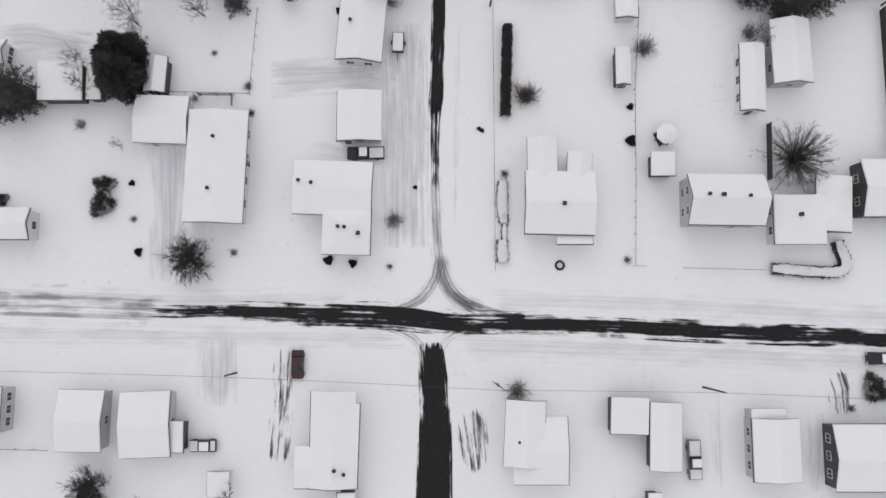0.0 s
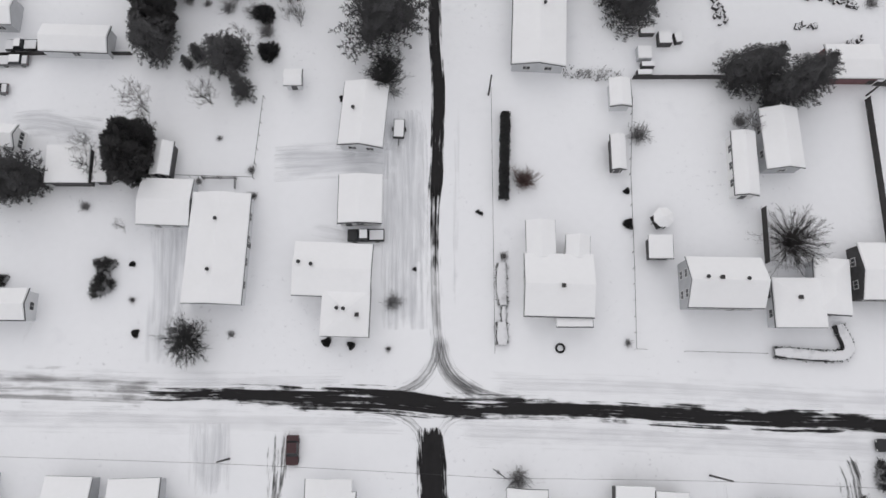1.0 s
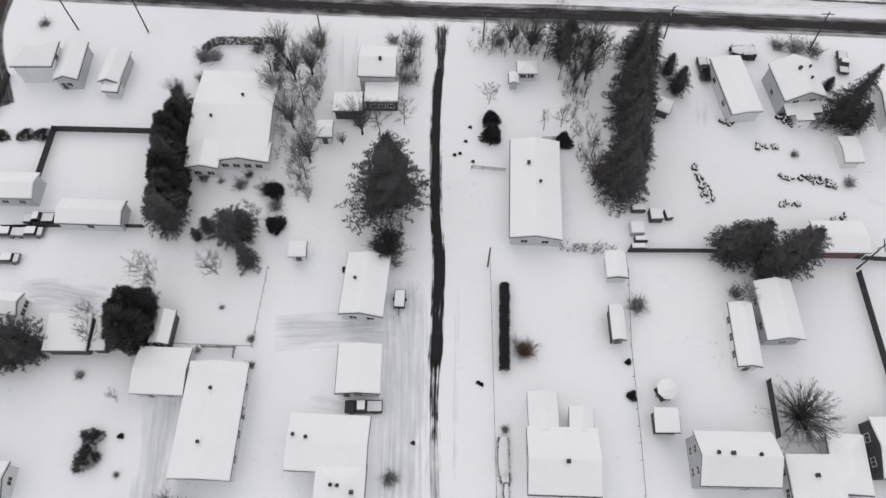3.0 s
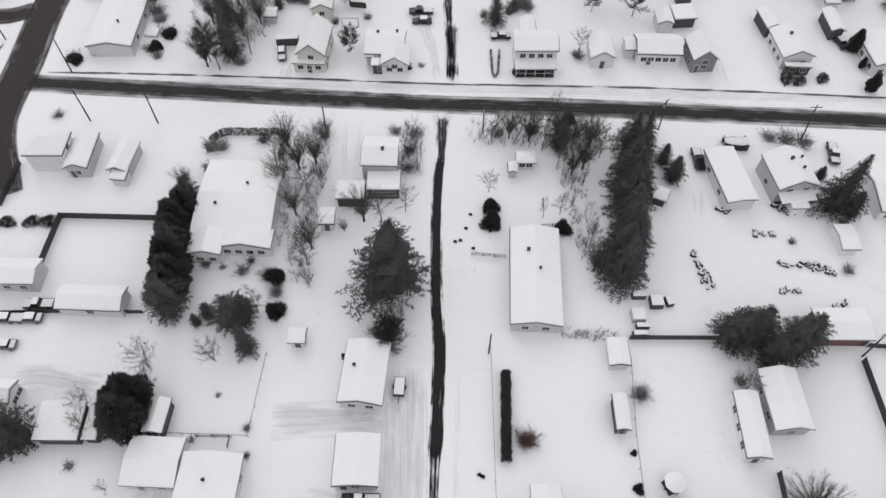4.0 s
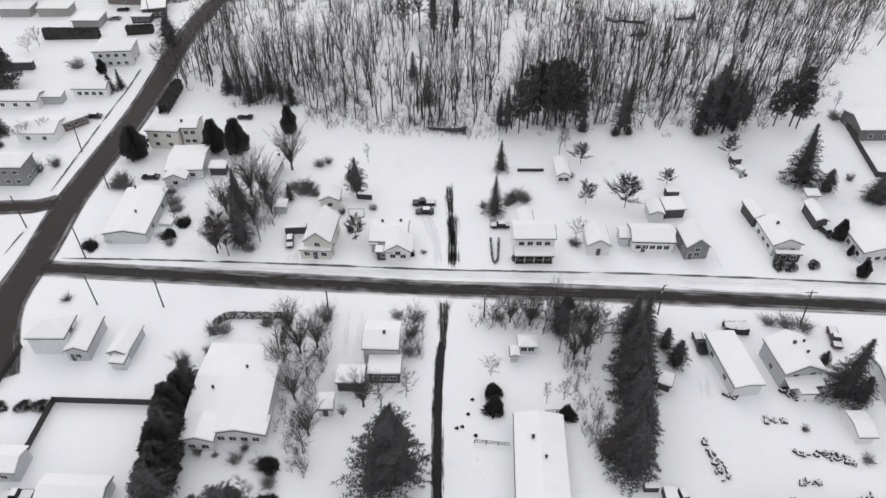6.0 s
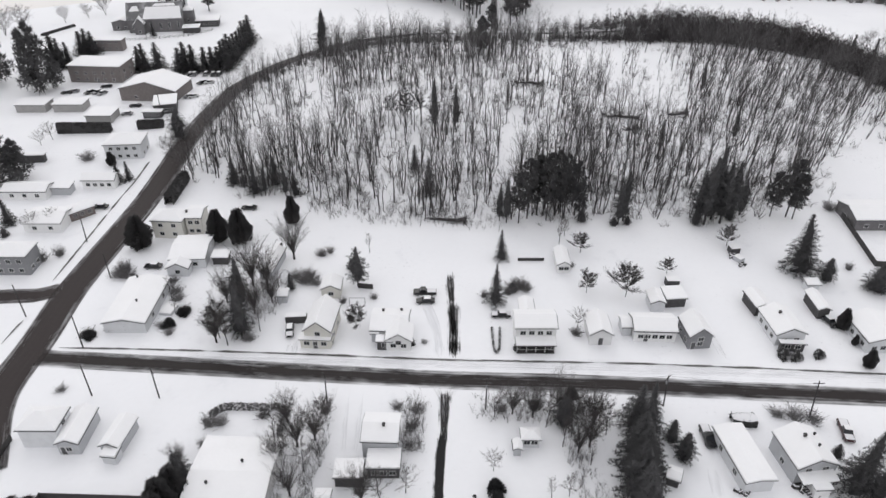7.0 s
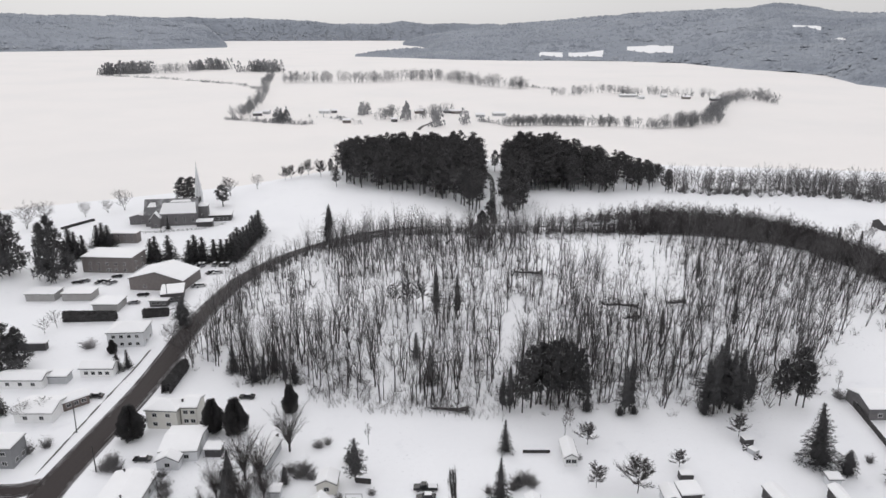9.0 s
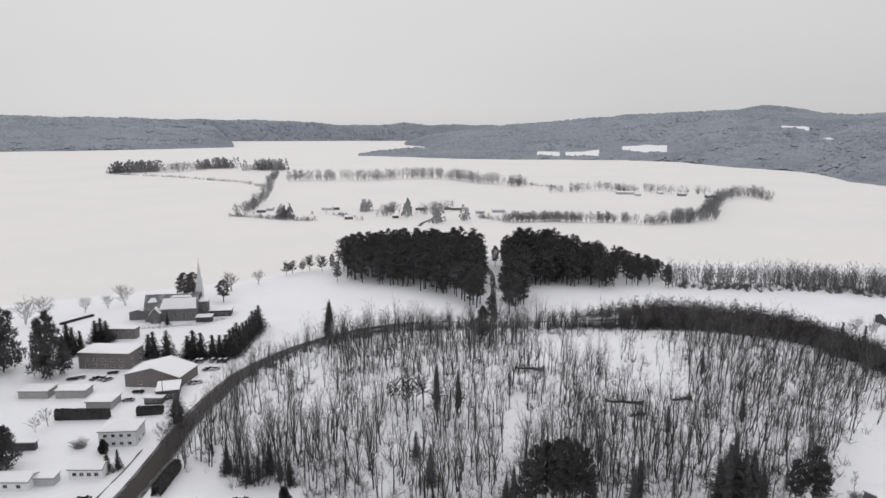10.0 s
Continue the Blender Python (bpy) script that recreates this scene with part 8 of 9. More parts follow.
def far_row():
    rnd = random.Random(8)
    row = Wood()
    shore = [arrays(*bare_tree(150 + k, 15, 0.3, 1 + k % 2, 8, 0.22, 5, thick=0.013, rise=1.1, fine=0.085, sides=3)) for k in range(4)]
    for k, c in enumerate(catmull(FAR_ROW, 1.2)):
        clump = 0.5 + 1.1 * noise.noise((c.x * 0.07, 3.0, 0.0))
        for j in range(3 if c.x < 225 else 5):
            if rnd.random() > 0.62 + clump:
                continue
            x, y = c.x + rnd.uniform(-3, 3), c.y + rnd.uniform(-2, 26)
            s = rnd.uniform(0.4, 1.12)
            row.add(*shore[rnd.randrange(4)], pose(x, y, land(x, y), 0, 0, rnd.uniform(0, 360)) @ Matrix.Diagonal((s * 1.15, s * 1.15, s, 1)))
        for j in range(2 if c.x < 225 else 3):
            if rnd.random() > clump:
                continue
            x, y = c.x + rnd.uniform(-3, 3), c.y + rnd.uniform(-6, 16)
            row.add(*arrays(shrub(140 + k % 4, 2.6, 3.0, True, 40, 0.06)), pose(x, y, land(x, y)))
    row.make("woodland", TWIG, "row of leafless trees along the lake shore", "woodland")


far_row()


def far_wood(kind, pts, h, count, width, seed, label):
    """Trees along a far shore: small plants of a few sprays each, joined into one."""
    rnd = random.Random(seed)
    plants = []
    for k in range(3):
        s = Sticks()
        s.stick(Vector((0, 0, -0.3)), Vector((0, 0, h * 0.8)), 0.3, 0.1)
        for j in range(26 if kind != "shrub" else 14):
            t = rnd.random()
            az = rnd.uniform(0, 6.28)
            rr = h * (0.26 * (1 - t) + 0.03 if kind == "conifer" else (0.24 * math.sin(math.pi * (0.15 + 0.8 * t)) if kind == "bare" else 0.7 * (1 - t)))
            p = Vector((math.cos(az) * rr, math.sin(az) * rr, h * ((0.08 if kind == "conifer" else 0.3 if kind == "bare" else 0.0) + t * (0.9 if kind == "conifer" else 0.68))))
            d = Vector((math.cos(az) * 0.6, math.sin(az) * 0.6, 0.8))
            if kind == "conifer":
                s.blade(p - d * h * 0.06, p + d * h * 0.09, h * 0.07, Vector((-math.sin(az), math.cos(az), 0)))
            else:
                s.strip(p - d * h * 0.16, p + d * h * 0.16, 0.26, rnd.uniform(0, 6.28))
                s.strip(p + d * h * 0.1, p - d * h * 0.12, 0.22, rnd.uniform(0, 6.28))
        plants.append(arrays(s))
    line = catmull(pts, 4.0) if len(pts) > 2 else [Vector(pts[0]).lerp(Vector(pts[1]), k / 8) for k in range(9)]
    row = Wood()
    for _ in range(int(count * 1.9)):
        c = line[rnd.randrange(len(line))]
        if len(pts) > 2 and rnd.random() < 0.25 - 1.1 * noise.noise((c.x * 0.03, c.y * 0.03, seed)):
            continue
        s = rnd.uniform(0.4, 1.2)
        row.add(*plants[rnd.randrange(3)], pose(c.x + rnd.uniform(-0.5, 0.5) * min(width, 14), c.y + rnd.uniform(-0.2, 0.8) * width, -5, 0, 0, rnd.uniform(0, 360)) @ Matrix.Diagonal((s, s, s, 1)))
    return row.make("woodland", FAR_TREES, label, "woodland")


def slope(x, y, top, depth, t, rough):
    """A point t of the way from a hill's shore at x, y up to its ridge."""
    q = Vector((x, y)) + Vector((x, y)).normalized() * depth * t
    z = -5 + (top + 5) * (1 - (1 - min(t, 1.0)) ** 1.7)
    if t > 1:
        z -= (t - 1) * 60
    z += rough * (noise.noise((q.x * 0.006, q.y * 0.006, 1.0)) + 0.5 * noise.noise((q.x * 0.02, q.y * 0.02, 2.0))) * min(1, (top + 5) / 60)
    return Vector((q.x, q.y, z if t > 0 else -6.0))


def hillside(cols, label, steps=14, cuts=(), rough=9.0, trees=1500, seed=1):
    """A far wooded hill: from its shore line up to a ridge, with a wood of small crowns and snowy fields where cuts name them."""
    fine = []
    for a, b in zip(cols, cols[1:]):
        for k in range(10):
            t = k / 10
            fine.append([a[i] + (b[i] - a[i]) * t for i in range(4)])
    fine.append(list(cols[-1]))
    verts = [slope(*c, j / steps, rough) for c in fine for j in range(steps + 3)]
    w = steps + 3
    faces = [(i * w + j, (i + 1) * w + j, (i + 1) * w + j + 1, i * w + j + 1) for i in range(len(fine) - 1) for j in range(w - 1)]
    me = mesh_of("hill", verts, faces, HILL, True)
    me.materials.append(SNOW_ROOF)
    for i0, i1, j0, j1 in cuts:
        for i in range(i0, i1):
            for j in range(j0, j1):
                me.polygons[i * (w - 1) + j].material_index = 1
    tagged(new("backdrop", me), label, "hill", kind="structure")
    rnd = random.Random(seed)
    crowns = Sticks()
    for _ in range(trees):
        u, t = rnd.uniform(0, len(fine) - 1.001), rnd.random() ** 1.25
        i = int(u)
        if any(i0 <= i < i1 and j0 <= t * steps < j1 for i0, i1, j0, j1 in cuts):
            continue
        c = [fine[i][k] + (fine[i + 1][k] - fine[i][k]) * (u - i) for k in range(4)]
        p, r, h = slope(*c, max(t, 0.005), rough), rnd.uniform(6, 11), rnd.uniform(3, 6)
        o, az = len(crowns.v), rnd.uniform(0, 6.28)
        for k in range(5):
            q = az + 1.2566 * k
            crowns.v.append(p + Vector((math.cos(q) * r, math.sin(q) * r, -h * rnd.uniform(0.1, 0.5))))
        crowns.v.append(p + Vector((rnd.uniform(-1, 1), rnd.uniform(-1, 1), h)))
        crowns.f += [(o + k, o + (k + 1) % 5, o + 5) for k in range(5)]
    return tagged(new("woodland", crowns.mesh("woodland", HILL_WOOD)), "winter wood that covers a far hill, haze painted into its grey", "woodland", kind="stuff")


hillside(LEFT_HILL, "far snowy wooded hill beyond the lake, haze painted into its grey", trees=4500, seed=1)
hillside(LEFT_FAR_HILL, "far snowy wooded hill beyond the lake, haze painted into its grey", trees=1800, seed=2)
hillside(MID_HILL, "far hill at the end of the lake, pale with painted haze", trees=900, seed=3)
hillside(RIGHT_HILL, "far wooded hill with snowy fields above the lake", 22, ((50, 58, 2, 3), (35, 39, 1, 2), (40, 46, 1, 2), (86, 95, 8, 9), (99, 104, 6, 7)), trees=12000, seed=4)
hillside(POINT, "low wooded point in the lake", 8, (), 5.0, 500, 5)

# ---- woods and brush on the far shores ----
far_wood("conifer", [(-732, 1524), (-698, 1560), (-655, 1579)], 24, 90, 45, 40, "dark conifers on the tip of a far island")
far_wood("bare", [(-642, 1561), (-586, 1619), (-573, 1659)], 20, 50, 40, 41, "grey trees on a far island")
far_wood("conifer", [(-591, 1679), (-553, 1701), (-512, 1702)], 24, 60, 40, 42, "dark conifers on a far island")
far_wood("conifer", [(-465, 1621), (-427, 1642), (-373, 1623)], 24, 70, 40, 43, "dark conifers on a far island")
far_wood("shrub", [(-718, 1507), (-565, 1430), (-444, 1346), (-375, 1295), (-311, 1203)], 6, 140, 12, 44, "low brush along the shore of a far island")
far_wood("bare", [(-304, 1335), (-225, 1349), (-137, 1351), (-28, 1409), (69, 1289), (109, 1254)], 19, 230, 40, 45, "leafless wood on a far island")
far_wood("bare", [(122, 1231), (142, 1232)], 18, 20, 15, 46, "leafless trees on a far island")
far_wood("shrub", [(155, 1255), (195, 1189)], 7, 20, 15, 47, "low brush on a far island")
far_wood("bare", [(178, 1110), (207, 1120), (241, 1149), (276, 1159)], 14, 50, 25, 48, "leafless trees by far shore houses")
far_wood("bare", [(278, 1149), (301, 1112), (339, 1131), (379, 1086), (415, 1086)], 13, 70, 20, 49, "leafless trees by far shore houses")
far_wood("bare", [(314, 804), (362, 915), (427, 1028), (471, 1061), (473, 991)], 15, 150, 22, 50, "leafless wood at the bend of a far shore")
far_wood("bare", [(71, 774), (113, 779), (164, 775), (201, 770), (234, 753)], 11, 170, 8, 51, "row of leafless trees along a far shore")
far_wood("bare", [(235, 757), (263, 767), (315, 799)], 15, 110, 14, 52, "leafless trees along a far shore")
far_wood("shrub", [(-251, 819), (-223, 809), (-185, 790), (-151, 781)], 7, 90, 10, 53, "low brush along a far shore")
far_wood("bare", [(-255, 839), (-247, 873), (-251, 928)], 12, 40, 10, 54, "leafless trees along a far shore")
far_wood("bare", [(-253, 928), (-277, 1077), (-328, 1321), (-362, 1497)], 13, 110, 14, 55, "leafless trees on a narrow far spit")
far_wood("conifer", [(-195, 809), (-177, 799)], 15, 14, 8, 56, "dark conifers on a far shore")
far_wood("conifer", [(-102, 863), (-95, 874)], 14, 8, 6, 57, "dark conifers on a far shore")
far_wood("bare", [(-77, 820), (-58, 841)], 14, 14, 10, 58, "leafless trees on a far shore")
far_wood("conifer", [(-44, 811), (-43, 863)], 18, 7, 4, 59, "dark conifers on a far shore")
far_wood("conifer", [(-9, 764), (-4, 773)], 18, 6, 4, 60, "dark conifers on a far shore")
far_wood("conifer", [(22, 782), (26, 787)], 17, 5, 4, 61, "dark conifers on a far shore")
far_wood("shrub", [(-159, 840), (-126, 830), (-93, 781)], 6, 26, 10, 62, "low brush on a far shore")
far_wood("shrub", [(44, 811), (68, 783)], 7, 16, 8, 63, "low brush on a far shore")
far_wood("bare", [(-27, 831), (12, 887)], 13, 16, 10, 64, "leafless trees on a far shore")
# ---- pines in and before the wood ----
tree("pole", 17.2, 172.6, 0.67, 55, "tall pine with a bare trunk", wide=1.15)
tree("pole", 19.2, 171.6, 0.83, 271, "tall pine with a bare trunk", wide=1.15)
tree("high", 22.7, 171.3, 0.94, 27, "tall ragged pine with a high crown", wide=0.90)
tree("high", 25.4, 173.9, 1.11, 219, "tall ragged pine with a high crown", wide=0.96)
tree("high", 28.4, 175.9, 1.11, 251, "tall ragged pine with a high crown", wide=0.95)
tree("high", 30.9, 173.0, 1.22, 319, "tall ragged pine with a high crown", wide=0.77)
tree("high", 33.9, 176.5, 1.17, 178, "tall ragged pine with a high crown", wide=0.88)
tree("high", 36.2, 173.9, 1.17, 183, "tall ragged pine with a high crown", wide=0.83)
tree("high", 39.6, 175.6, 1.00, 18, "tall ragged pine with a high crown", wide=0.82)
tree("high", 40.2, 172.4, 0.78, 92, "tall ragged pine with a high crown", wide=0.87)
tree("pole", 51.5, 170.8, 0.83, 202, "tall pine with a bare trunk", wide=1.15)
tree("pole", 53.3, 172.7, 0.94, 32, "tall pine with a bare trunk", wide=1.15)
tree("fir", 50.1, 170.2, 0.33, 49, "dense dark fir in a snowy yard", wide=1.40)
tree("fir", 54.1, 170.8, 0.33, 18, "dense dark fir in a snowy yard", wide=1.40)
tree("fir", 41.2, 172.1, 0.56, 16, "dense dark fir in a snowy yard", wide=1.10)
tree("fir", 73.9, 170.9, 0.56, 95, "dense dark fir in a snowy yard", wide=1.20)
tree("fir", 84.7, 173.5, 0.56, 103, "dense dark fir in a snowy yard", wide=1.20)
tree("pole", 74.6, 172.2, 0.94, 100, "tall pine with a bare trunk", wide=1.2)
tree("pole", 76.5, 170.9, 1.22, 20, "tall pine with a bare trunk", wide=1.3)
tree("pole", 79.3, 173.5, 1.33, 250, "tall pine with a bare trunk", wide=1.2)
tree("pole", 81.3, 171.6, 1.11, 246, "tall pine with a bare trunk", wide=1.5)
tree("pole", 84.7, 174.1, 1.06, 338, "tall pine with a bare trunk", wide=1.4)
tree("pole", 88.6, 176.1, 0.72, 178, "tall pine with a bare trunk", wide=1.2)
tree("high", 97.5, 175.5, 0.83, 0, "tall ragged pine with a high crown", wide=1.05)
tree("high", 102.2, 175.5, 1.06, 240, "tall ragged pine with a high crown", wide=1.05)
tree("high", 103.6, 174.2, 0.83, 153, "tall ragged pine with a high crown", wide=1.05)
tree("pole", -2.1, 227.9, 1.11, 317, "tall ragged pine with open boughs")
tree("pole", 5.3, 229.4, 0.94, 219, "tall ragged pine with open boughs")
tree("pole", 102.8, 223.3, 0.72, 165, "tall ragged pine with open boughs")
tree("pole", 105.1, 266.7, 0.72, 238, "tall ragged pine with open boughs")
tree("pole", 74.6, 214.9, 0.67, 236, "tall ragged pine with open boughs")
tree("fuzzy", -16.2, 229.5, 1.00, 51, "dark leafless tree with a dense twiggy crown")
tree("fuzzy", -12.6, 231.0, 1.10, 98, "dark leafless tree with a dense twiggy crown")
tree("fuzzy", -9.4, 228.6, 1.05, 179, "dark leafless tree with a dense twiggy crown")
tree("fuzzy", -12.0, 226.4, 0.90, 334, "dark leafless tree with a dense twiggy crown")
tree("fuzzy", -7.0, 231.5, 0.95, 81, "dark leafless tree with a dense twiggy crown")
tree("fuzzy", -18.6, 232.5, 0.80, 36, "dark leafless tree with a dense twiggy crown")
tree("far_spruce", -8.4, 201.8, 0.75, 197, "tall dark spruce in a snowy garden")
tree("far_spruce", -3.6, 188.4, 1.00, 240, "tall dark spruce in a snowy garden")
tree("far_pine", 134.0, 346.5, 0.80, 77, "broad dark pine in the brush at the road", wide=0.75)
tree("far_spruce", 187.5, 312.0, 1.15, 282, "tall dark spruce in a snowy garden")
tree("far_spruce", 194.5, 306.0, 1.15, 130, "tall dark spruce in a snowy garden")
tree("pole", -54.3, 315.8, 1.17, 56, "tall ragged pine with open boughs", wide=1.2)
tree("far_pine", 19.5, 328.0, 1.15, 142, "broad dark pine with ragged boughs at the road", wide=0.85)
tree("high", 25.7, 355.0, 0.89, 82, "tall ragged pine with a high crown", wide=1.2)
tree("far_spruce", -65.3, 194.3, 0.81, 16, "tall dark spruce in a snowy garden", wide=1.1)
tree("bare3", -63.1, 191.8, 0.65, 188, "slender leafless tree in snow", wide=1.1)
tree("pole", -61.1, 190.3, 0.40, 11, "tall pine with a bare trunk", wide=1.1)
tree("bare2", -60.2, 193.0, 0.99, 79, "leafless tree with grey twigs in snow", wide=1.1)
tree("far_spruce", -57.4, 188.3, 0.81, 149, "tall dark spruce in a snowy garden", wide=1.1)
tree("bare3", -56.4, 190.7, 0.72, 83, "slender leafless tree in snow", wide=1.1)
tree("pole", -54.0, 187.2, 0.55, 294, "tall pine with a bare trunk", wide=1.1)
tree("bare2", -52.8, 188.5, 0.81, 205, "leafless tree with grey twigs in snow", wide=1.1)
tree("far_spruce", -52.3, 193.9, 0.82, 348, "tall dark spruce in a snowy garden", wide=1.1)
tree("bare3", -49.6, 188.8, 0.81, 144, "slender leafless tree in snow", wide=1.1)
tree("pole", -47.6, 186.6, 0.61, 239, "tall pine with a bare trunk", wide=1.1)
tree("bare2", -46.2, 187.2, 0.88, 344, "leafless tree with grey twigs in snow", wide=1.1)
tree("far_spruce", -44.6, 187.3, 0.60, 311, "tall dark spruce in a snowy garden", wide=1.1)
# ---- church on the shore ----
def church(x, y, rot):
    root = thing("church", x, y, land(x, y), rot, "grey stone church with a slate roof under thin snow", "church")
    part("nave", wall_mesh(27, 12, 6.5, 7.0, "gable_x"), SIDING["stone"], root)
    top, faces, rim = roof_mesh(27, 12, 6.5, 7.0, "gable_x", 0.5, 0.1)
    roof = part("roof", slab(top, faces, rim, 0.0, 0.2), SLATE, root, "grey slate roof with thin snow")
    for x0, x1, a, b in ((-6.0, 13.2, 0.05, 0.72), (-12.5, -7.5, 0.5, 0.78), (-1.0, 10.5, 0.76, 0.9)):
        quad = [(x0, -6.5 + 6.5 * a, 6.2 + 7.3 * a), (x1, -6.5 + 6.5 * a, 6.2 + 7.3 * a), (x1 - 0.8, -6.5 + 6.5 * b, 6.2 + 7.3 * b), (x0 + 1.6, -6.5 + 6.5 * b, 6.2 + 7.3 * b)]
        part("snow_cover", slab(quad, [(0, 1, 2, 3)], [0, 1, 2, 3], 0.21, 0.36, 0.05), SNOW_ROOF, roof, "snow left on the slates")
    for k in range(6):
        opening(root, "window", "s", -11 + k * 4.4, 3.2, 1.0, 2.8, 27, 12)
    block(root, 5, 4, 5.0, "gable_y", 3.2, "stone", dx=-7.5, dy=-7.6, windows="s1")
    block(root, 5.5, 5.5, 9.0, "hip", 1.5, "stone", dx=15.5, dy=1.5, windows="s1 S1")
    tower = part("tower", box(10.4, 14.0, 9.6, 13.2, -0.3, 13.0, 0.1), SIDING["pale"], root, "pale metal-clad bell tower")
    bm = bmesh.new()
    bmesh.ops.create_cone(bm, cap_ends=True, segments=8, radius1=2.2, radius2=0.06, depth=17.0, matrix=pose(12.2, 11.4, 21.4))
    part("spire", bm, SIDING["pale"], tower, "tall slender pale metal spire")
    part("cross", box(12.15, 12.25, 11.35, 11.45, 29.7, 31.4), VENT, tower)
    for k in (-1, 1):
        part("louvre", box(12.2 + k * 0.8 - 0.4, 12.2 + k * 0.8 + 0.4, 9.5, 9.62, 9.5, 12.0), VENT, tower)
    block(root, 9, 7, 4.2, "gable_y", 1.2, "stone", dx=-18.4, dy=3.0, windows="s2")
    block(root, 11, 8, 3.2, "flat", 0.0, "dark", dx=24.5, dy=4.0, over=0.7, windows="s4")
    block(root, 8, 5, 2.6, "shed", 0.3, "dark", dx=17.5, dy=-8.0, over=0.4)
    return root


church(-147.0, 365.0, 9)
hedge([(-202.0, 351.5), (-197.5, 360.5), (-193.0, 369.0)], 1.6, 1.2, "dark hedge on the church bank", seed=31)
fence([(-150, 345), (-128, 352), (-118, 362)], 1.2, "dark wooden rail by the church", boards=False)
fence([(-176, 343), (-150, 345)], 1.2, "dark wooden rail by the church", boards=False)

# ---- fallen trunks in the wood ----
def fallen(x, y, rot, length, seed):
    rnd = random.Random(seed)
    root = thing("fallen_tree", x, y, land(x, y), rot, "dark fallen tree lying in the snow of the wood", "fallen tree")
    a = Sticks()
    knots = [Vector((length * (k / 5 - 0.5), rnd.uniform(-0.5, 0.5), 0.5 + 0.12 * k + rnd.uniform(-0.15, 0.2))) for k in range(6)]
    for k in range(5):
        a.stick(knots[k], knots[k + 1], 0.25 + 0.09 * k, 0.34 + 0.09 * k, 8)
    trunk = mesh_part("trunk", a.mesh("trunk", BARK), root)
    b = Sticks()
    for k in range(16):
        t = 6.283 * k / 16
        b.stick(Vector((length / 2, 0.3, 0.9)), Vector((length / 2 + rnd.uniform(-0.2, 0.9), 0.3 + 1.6 * math.cos(t), 0.9 + 1.5 * math.sin(t))), 0.35, 0.12)
    mesh_part("root_plate", b.mesh("root_plate", BARK), root)
    for k in range(14):
        c = Sticks()
        p = Vector((rnd.uniform(-length / 2, length / 2), 0.1, 0.8))
        e = p + Vector((rnd.uniform(-2.4, 0.4), rnd.uniform(-1.8, 1.8), rnd.uniform(0.2, 1.9)))
        c.stick(p, e, 0.16, 0.05)
        for q in range(5):
            m = p.lerp(e, rnd.uniform(0.3, 1))
            c.stick(m, m + Vector((rnd.uniform(-1, 1), rnd.uniform(-1, 1), rnd.uniform(-0.4, 1))), 0.06, 0.02)
        mesh_part("branch", c.mesh("branch", BARK), root)


fallen(2, 172, -10, 10, 3)
ribbon("road", [(-26, 742), (-22, 770), (-12, 800), (-5, 830)], 5.0, SECOND, "ploughed track onto the far shore", "road", level=-5.0, lift=0.3)


def far_house(x, y, w, rot, wall, d=7.5, h=3.0):
    root = thing("cottage", x, y, -5.0, rot, "small far lakeside cottage under snow", "cottage")
    block(root, w, d, h, "gable_x", 1.6, wall, windows="s3")



def tyre(x, y):
    bm = bmesh.new()
    n, q = 16, 8
    rings = [[bm.verts.new(((0.62 + 0.16 * math.cos(v)) * math.cos(u), (0.62 + 0.16 * math.cos(v)) * math.sin(u), 0.16 + 0.16 * math.sin(v))) for v in [2 * math.pi * j / q for j in range(q)]] for u in [2 * math.pi * i / n for i in range(n)]]
    for i in range(n):
        for j in range(q):
            bm.faces.new((rings[i][j], rings[(i + 1) % n][j], rings[(i + 1) % n][(j + 1) % q], rings[i][(j + 1) % q]))
    me = bpy.data.meshes.new("tyre_planter")
    bm.to_mesh(me)
    bm.free()
    me.materials.append(RUBBER)
    ob = tagged(new("tyre_planter", me), "old tyre laid flat as a garden planter", "planter")
    ob.matrix_basis = pose(x, y, 0)


tyre(18.1, 8.0)


def utility_trailer(x, y, rot):
    root = thing("trailer", x, y, 0, rot, "small utility trailer heaped with snow", "trailer")
    part("bed", box(-0.9, 0.9, -1.7, 1.5, 0.45, 0.95, 0.04), VENT, root)
    part("drawbar", box(-0.06, 0.06, -3.0, -1.7, 0.4, 0.5), VENT, root)
    part("snow_cover", box(-0.8, 0.8, -1.55, 1.35, 0.952, 1.2, 0.1), SNOW_ROOF, root, "snow in the trailer")
    for s in (-1, 1):
        bm = bmesh.new()
        bmesh.ops.create_cone(bm, cap_ends=True, segments=14, radius1=0.32, radius2=0.32, depth=0.2, matrix=pose(s * 1.02, 0, 0.32, 0, 90))
        part("wheel", bm, RUBBER, root)


def swing_frame(x, y):
    root = thing("swing_frame", x, y, 0, 0, "grey metal swing frame in a snowy garden", "swing frame")
    for s in (-1, 1):
        for q in (-1, 1):
            part("leg", box(-0.05, 0.05, -0.05, 0.05, -0.1, 2.3, 0, pose(s * 1.9, q * 0.55, 0, q * 13)), GALV, root)
    part("beam", box(-2.0, 2.0, -0.06, 0.06, 2.15, 2.27, 0.02), GALV, root)


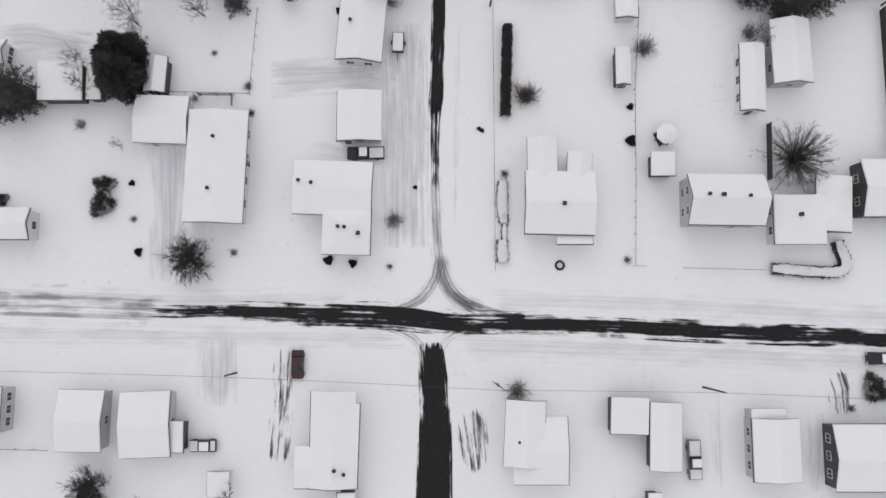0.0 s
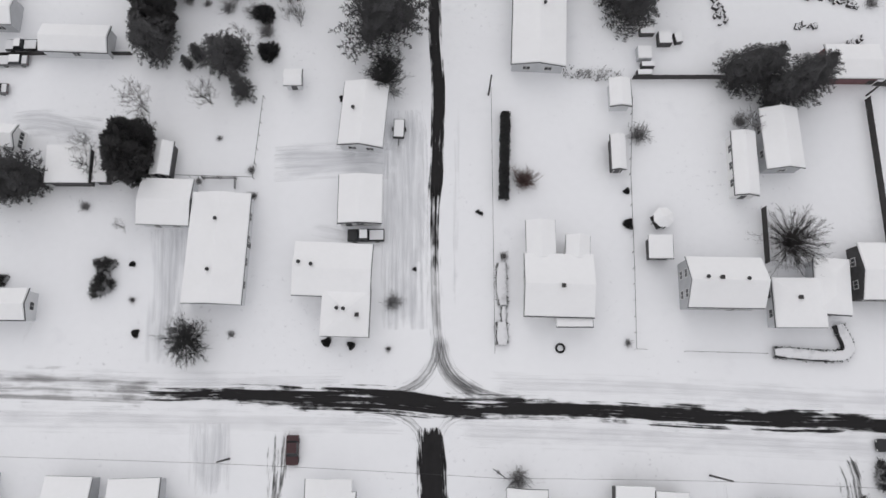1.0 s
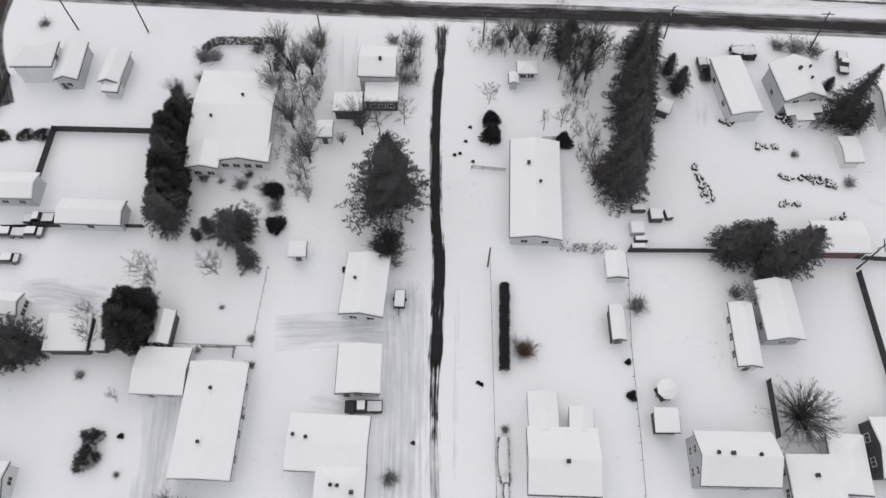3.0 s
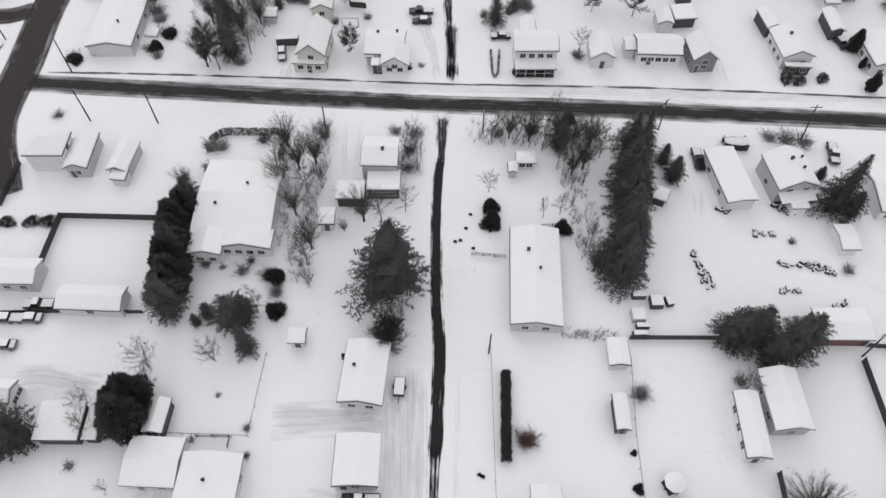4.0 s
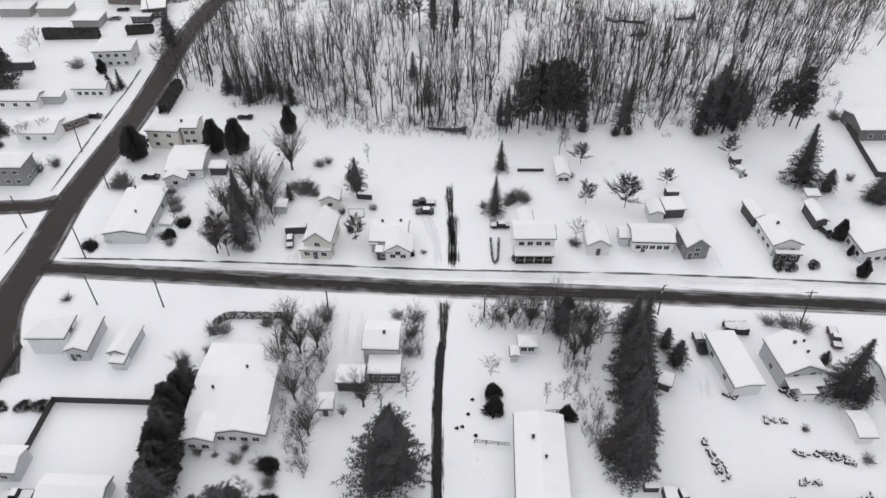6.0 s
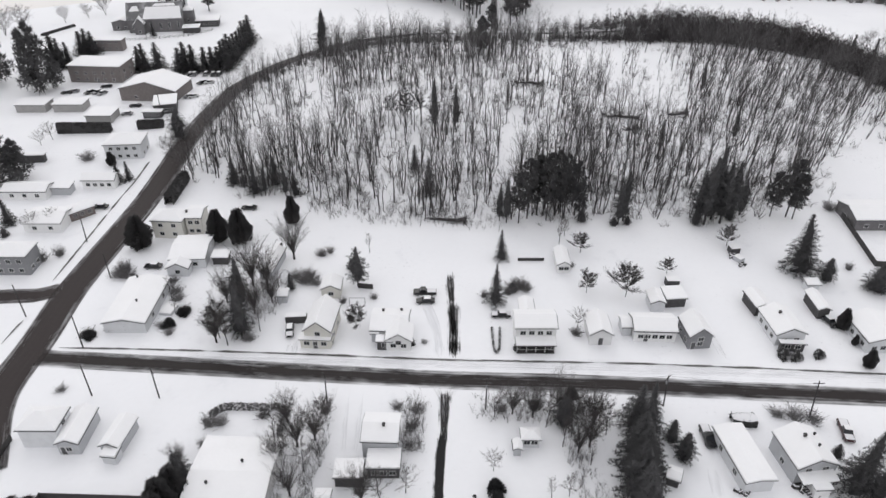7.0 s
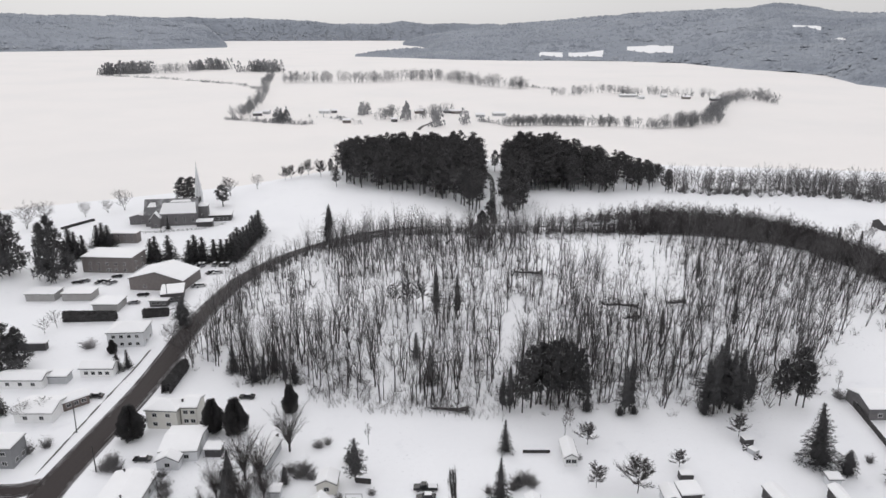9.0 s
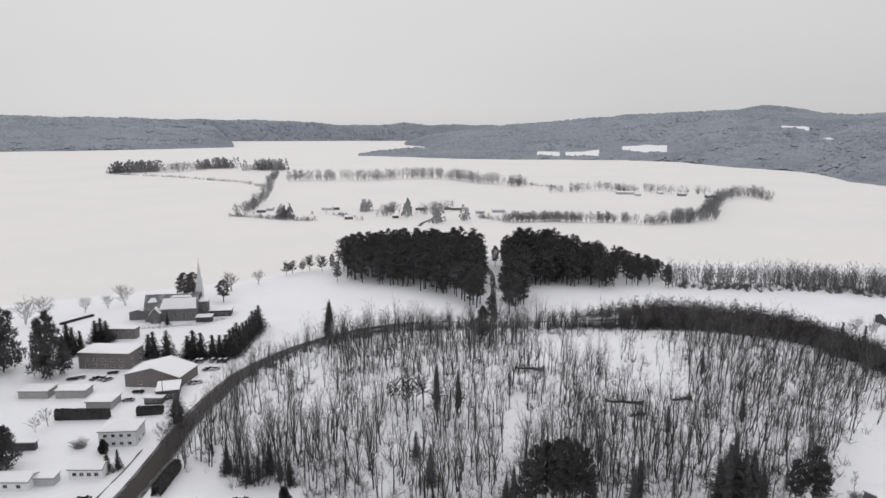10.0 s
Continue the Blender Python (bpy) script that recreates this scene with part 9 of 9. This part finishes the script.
def gazebo(x, y):
    root = thing("gazebo", x, y, 0, 22.5, "eight-sided garden pavilion with a snowy roof", "gazebo")
    for k in range(8):
        a = math.pi * k / 4
        part("post", box(-0.06, 0.06, -0.06, 0.06, -0.1, 2.2, 0, pose(1.35 * math.cos(a), 1.35 * math.sin(a), 0)), WOOD, root)
    bm = bmesh.new()
    bmesh.ops.create_cone(bm, cap_ends=True, segments=8, radius1=1.65, radius2=0.1, depth=0.7, matrix=pose(0, 0, 2.55))
    part("roof", bm, SNOW_ROOF, root, "snow-covered pointed roof")
    bm = bmesh.new()
    bmesh.ops.create_cone(bm, cap_ends=True, segments=8, radius1=1.62, radius2=1.62, depth=0.08, matrix=pose(0, 0, 2.16))
    part("eave", bm, TRIM, root)
    part("floor", box(-1.1, 1.1, -1.1, 1.1, 0.0, 0.12), WOOD, root)


def snow_mound(x, y, w, d, h, rot, label, wall="dark", name="boat"):
    """A small trailer, boat or crate that snow has buried."""
    root = thing(name, x, y, 0, rot, label, name)
    part("body", box(-w / 2, w / 2, -d / 2, d / 2, 0.0, h, 0.06), SIDING[wall], root)
    part("snow_cover", box(-w / 2 + 0.05, w / 2 - 0.05, -d / 2 + 0.05, d / 2 - 0.05, h + 0.004, h + 0.25, 0.1), SNOW_ROOF, root, "thick snow on top")
    return root


utility_trailer(-6.2, 43.4, -3)
gazebo(34.7, 27.7)
snow_mound(35.0, 60.1, 2.4, 1.2, 1.2, 0, "small trailer buried under snow", "dark", "trailer")
snow_mound(34.2, 56.1, 2.3, 2.3, 1.3, 0, "small trailer buried under snow", "grey", "trailer")
snow_mound(34.7, 54.1, 2.2, 0.9, 1.0, 0, "crate buried under snow", "dark", "crate")
snow_mound(34.0, 52.6, 2.4, 1.0, 1.1, 0, "crate buried under snow", "dark", "crate")
snow_mound(37.8, 58.7, 2.2, 2.2, 1.4, 0, "small trailer buried under snow", "dark", "trailer")
snow_mound(40.1, 58.9, 1.2, 1.8, 1.0, 10, "crate buried under snow", "dark", "crate")
bush("round", 6.2, 29.5, 0.32, 0, "small dark stump poking out of the snow")
bush("round", 6.7, 29.2, 0.32, 0, "small dark stump poking out of the snow")
bush("round", -3.8, 20.4, 0.32, 0, "small dark stump poking out of the snow")
bush("round", 6.2, 78.1, 0.32, 0, "small dark stump poking out of the snow")
bush("round", 5.3, 74.9, 0.32, 0, "small dark stump poking out of the snow")
bush("round", 3.2, 71.9, 0.32, 0, "small dark stump poking out of the snow")
bush("round", 4.2, 72.2, 0.32, 0, "small dark stump poking out of the snow")
bush("round", 6.5, 70.4, 0.32, 0, "small dark stump poking out of the snow")
fallen(35.6, 271.3, -10, 11, 1)
fallen(66.2, 239.0, -14, 13, 2)
fallen(68.1, 228.8, 20, 5, 5)
fallen(88.6, 242.8, 5, 7, 6)
far_house(-228, 861, 11, 12, "dark")
far_house(-221, 879, 8, -6, "grey")
far_house(-110, 800, 9, 3, "brown")
far_house(-149, 885, 14, -4, "pale")
far_house(-138, 891, 7, 10, "dark")
far_house(-29, 887, 13, 4, "brown")
far_house(6, 893, 10, -3, "dark")
far_house(17, 887, 13, 2, "brown")
far_house(46, 853, 11, 0, "grey")
far_house(70, 865, 16, 3, "grey")
far_house(288, 1094, 26, -2, "grey")
far_house(301, 1068, 9, 8, "pale")
far_house(370, 1069, 12, -4, "brown")
far_house(404, 1044, 13, 6, "dark")
far_house(344, 1094, 8, 15, "pale")
far_house(-56, 810, 7, 0, "dark")
snow_mound(-33.9, 126.7, 5.0, 1.6, 1.9, 4, "open dark woodshed under snow", "dark", "shed")
snow_mound(58.9, 141.4, 3.2, 2.2, 1.9, 0, "small dark lean-to under snow", "dark", "shed")
snow_mound(80.0, 156.5, 2.6, 2.2, 1.7, 8, "old dark hut under snow", "dark", "shed")
snow_mound(79.9, 152.3, 1.8, 2.4, 1.2, 30, "crate buried under snow", "grey", "crate")
snow_mound(92.7, 147.8, 4.2, 2.0, 1.7, -20, "camping trailer buried under snow", "pale", "trailer")
snow_mound(-65.4, 130.7, 3.2, 4.0, 0.6, -8, "low wooden deck under snow", "pale", "deck")
swing_frame(-20.2, 132.9)
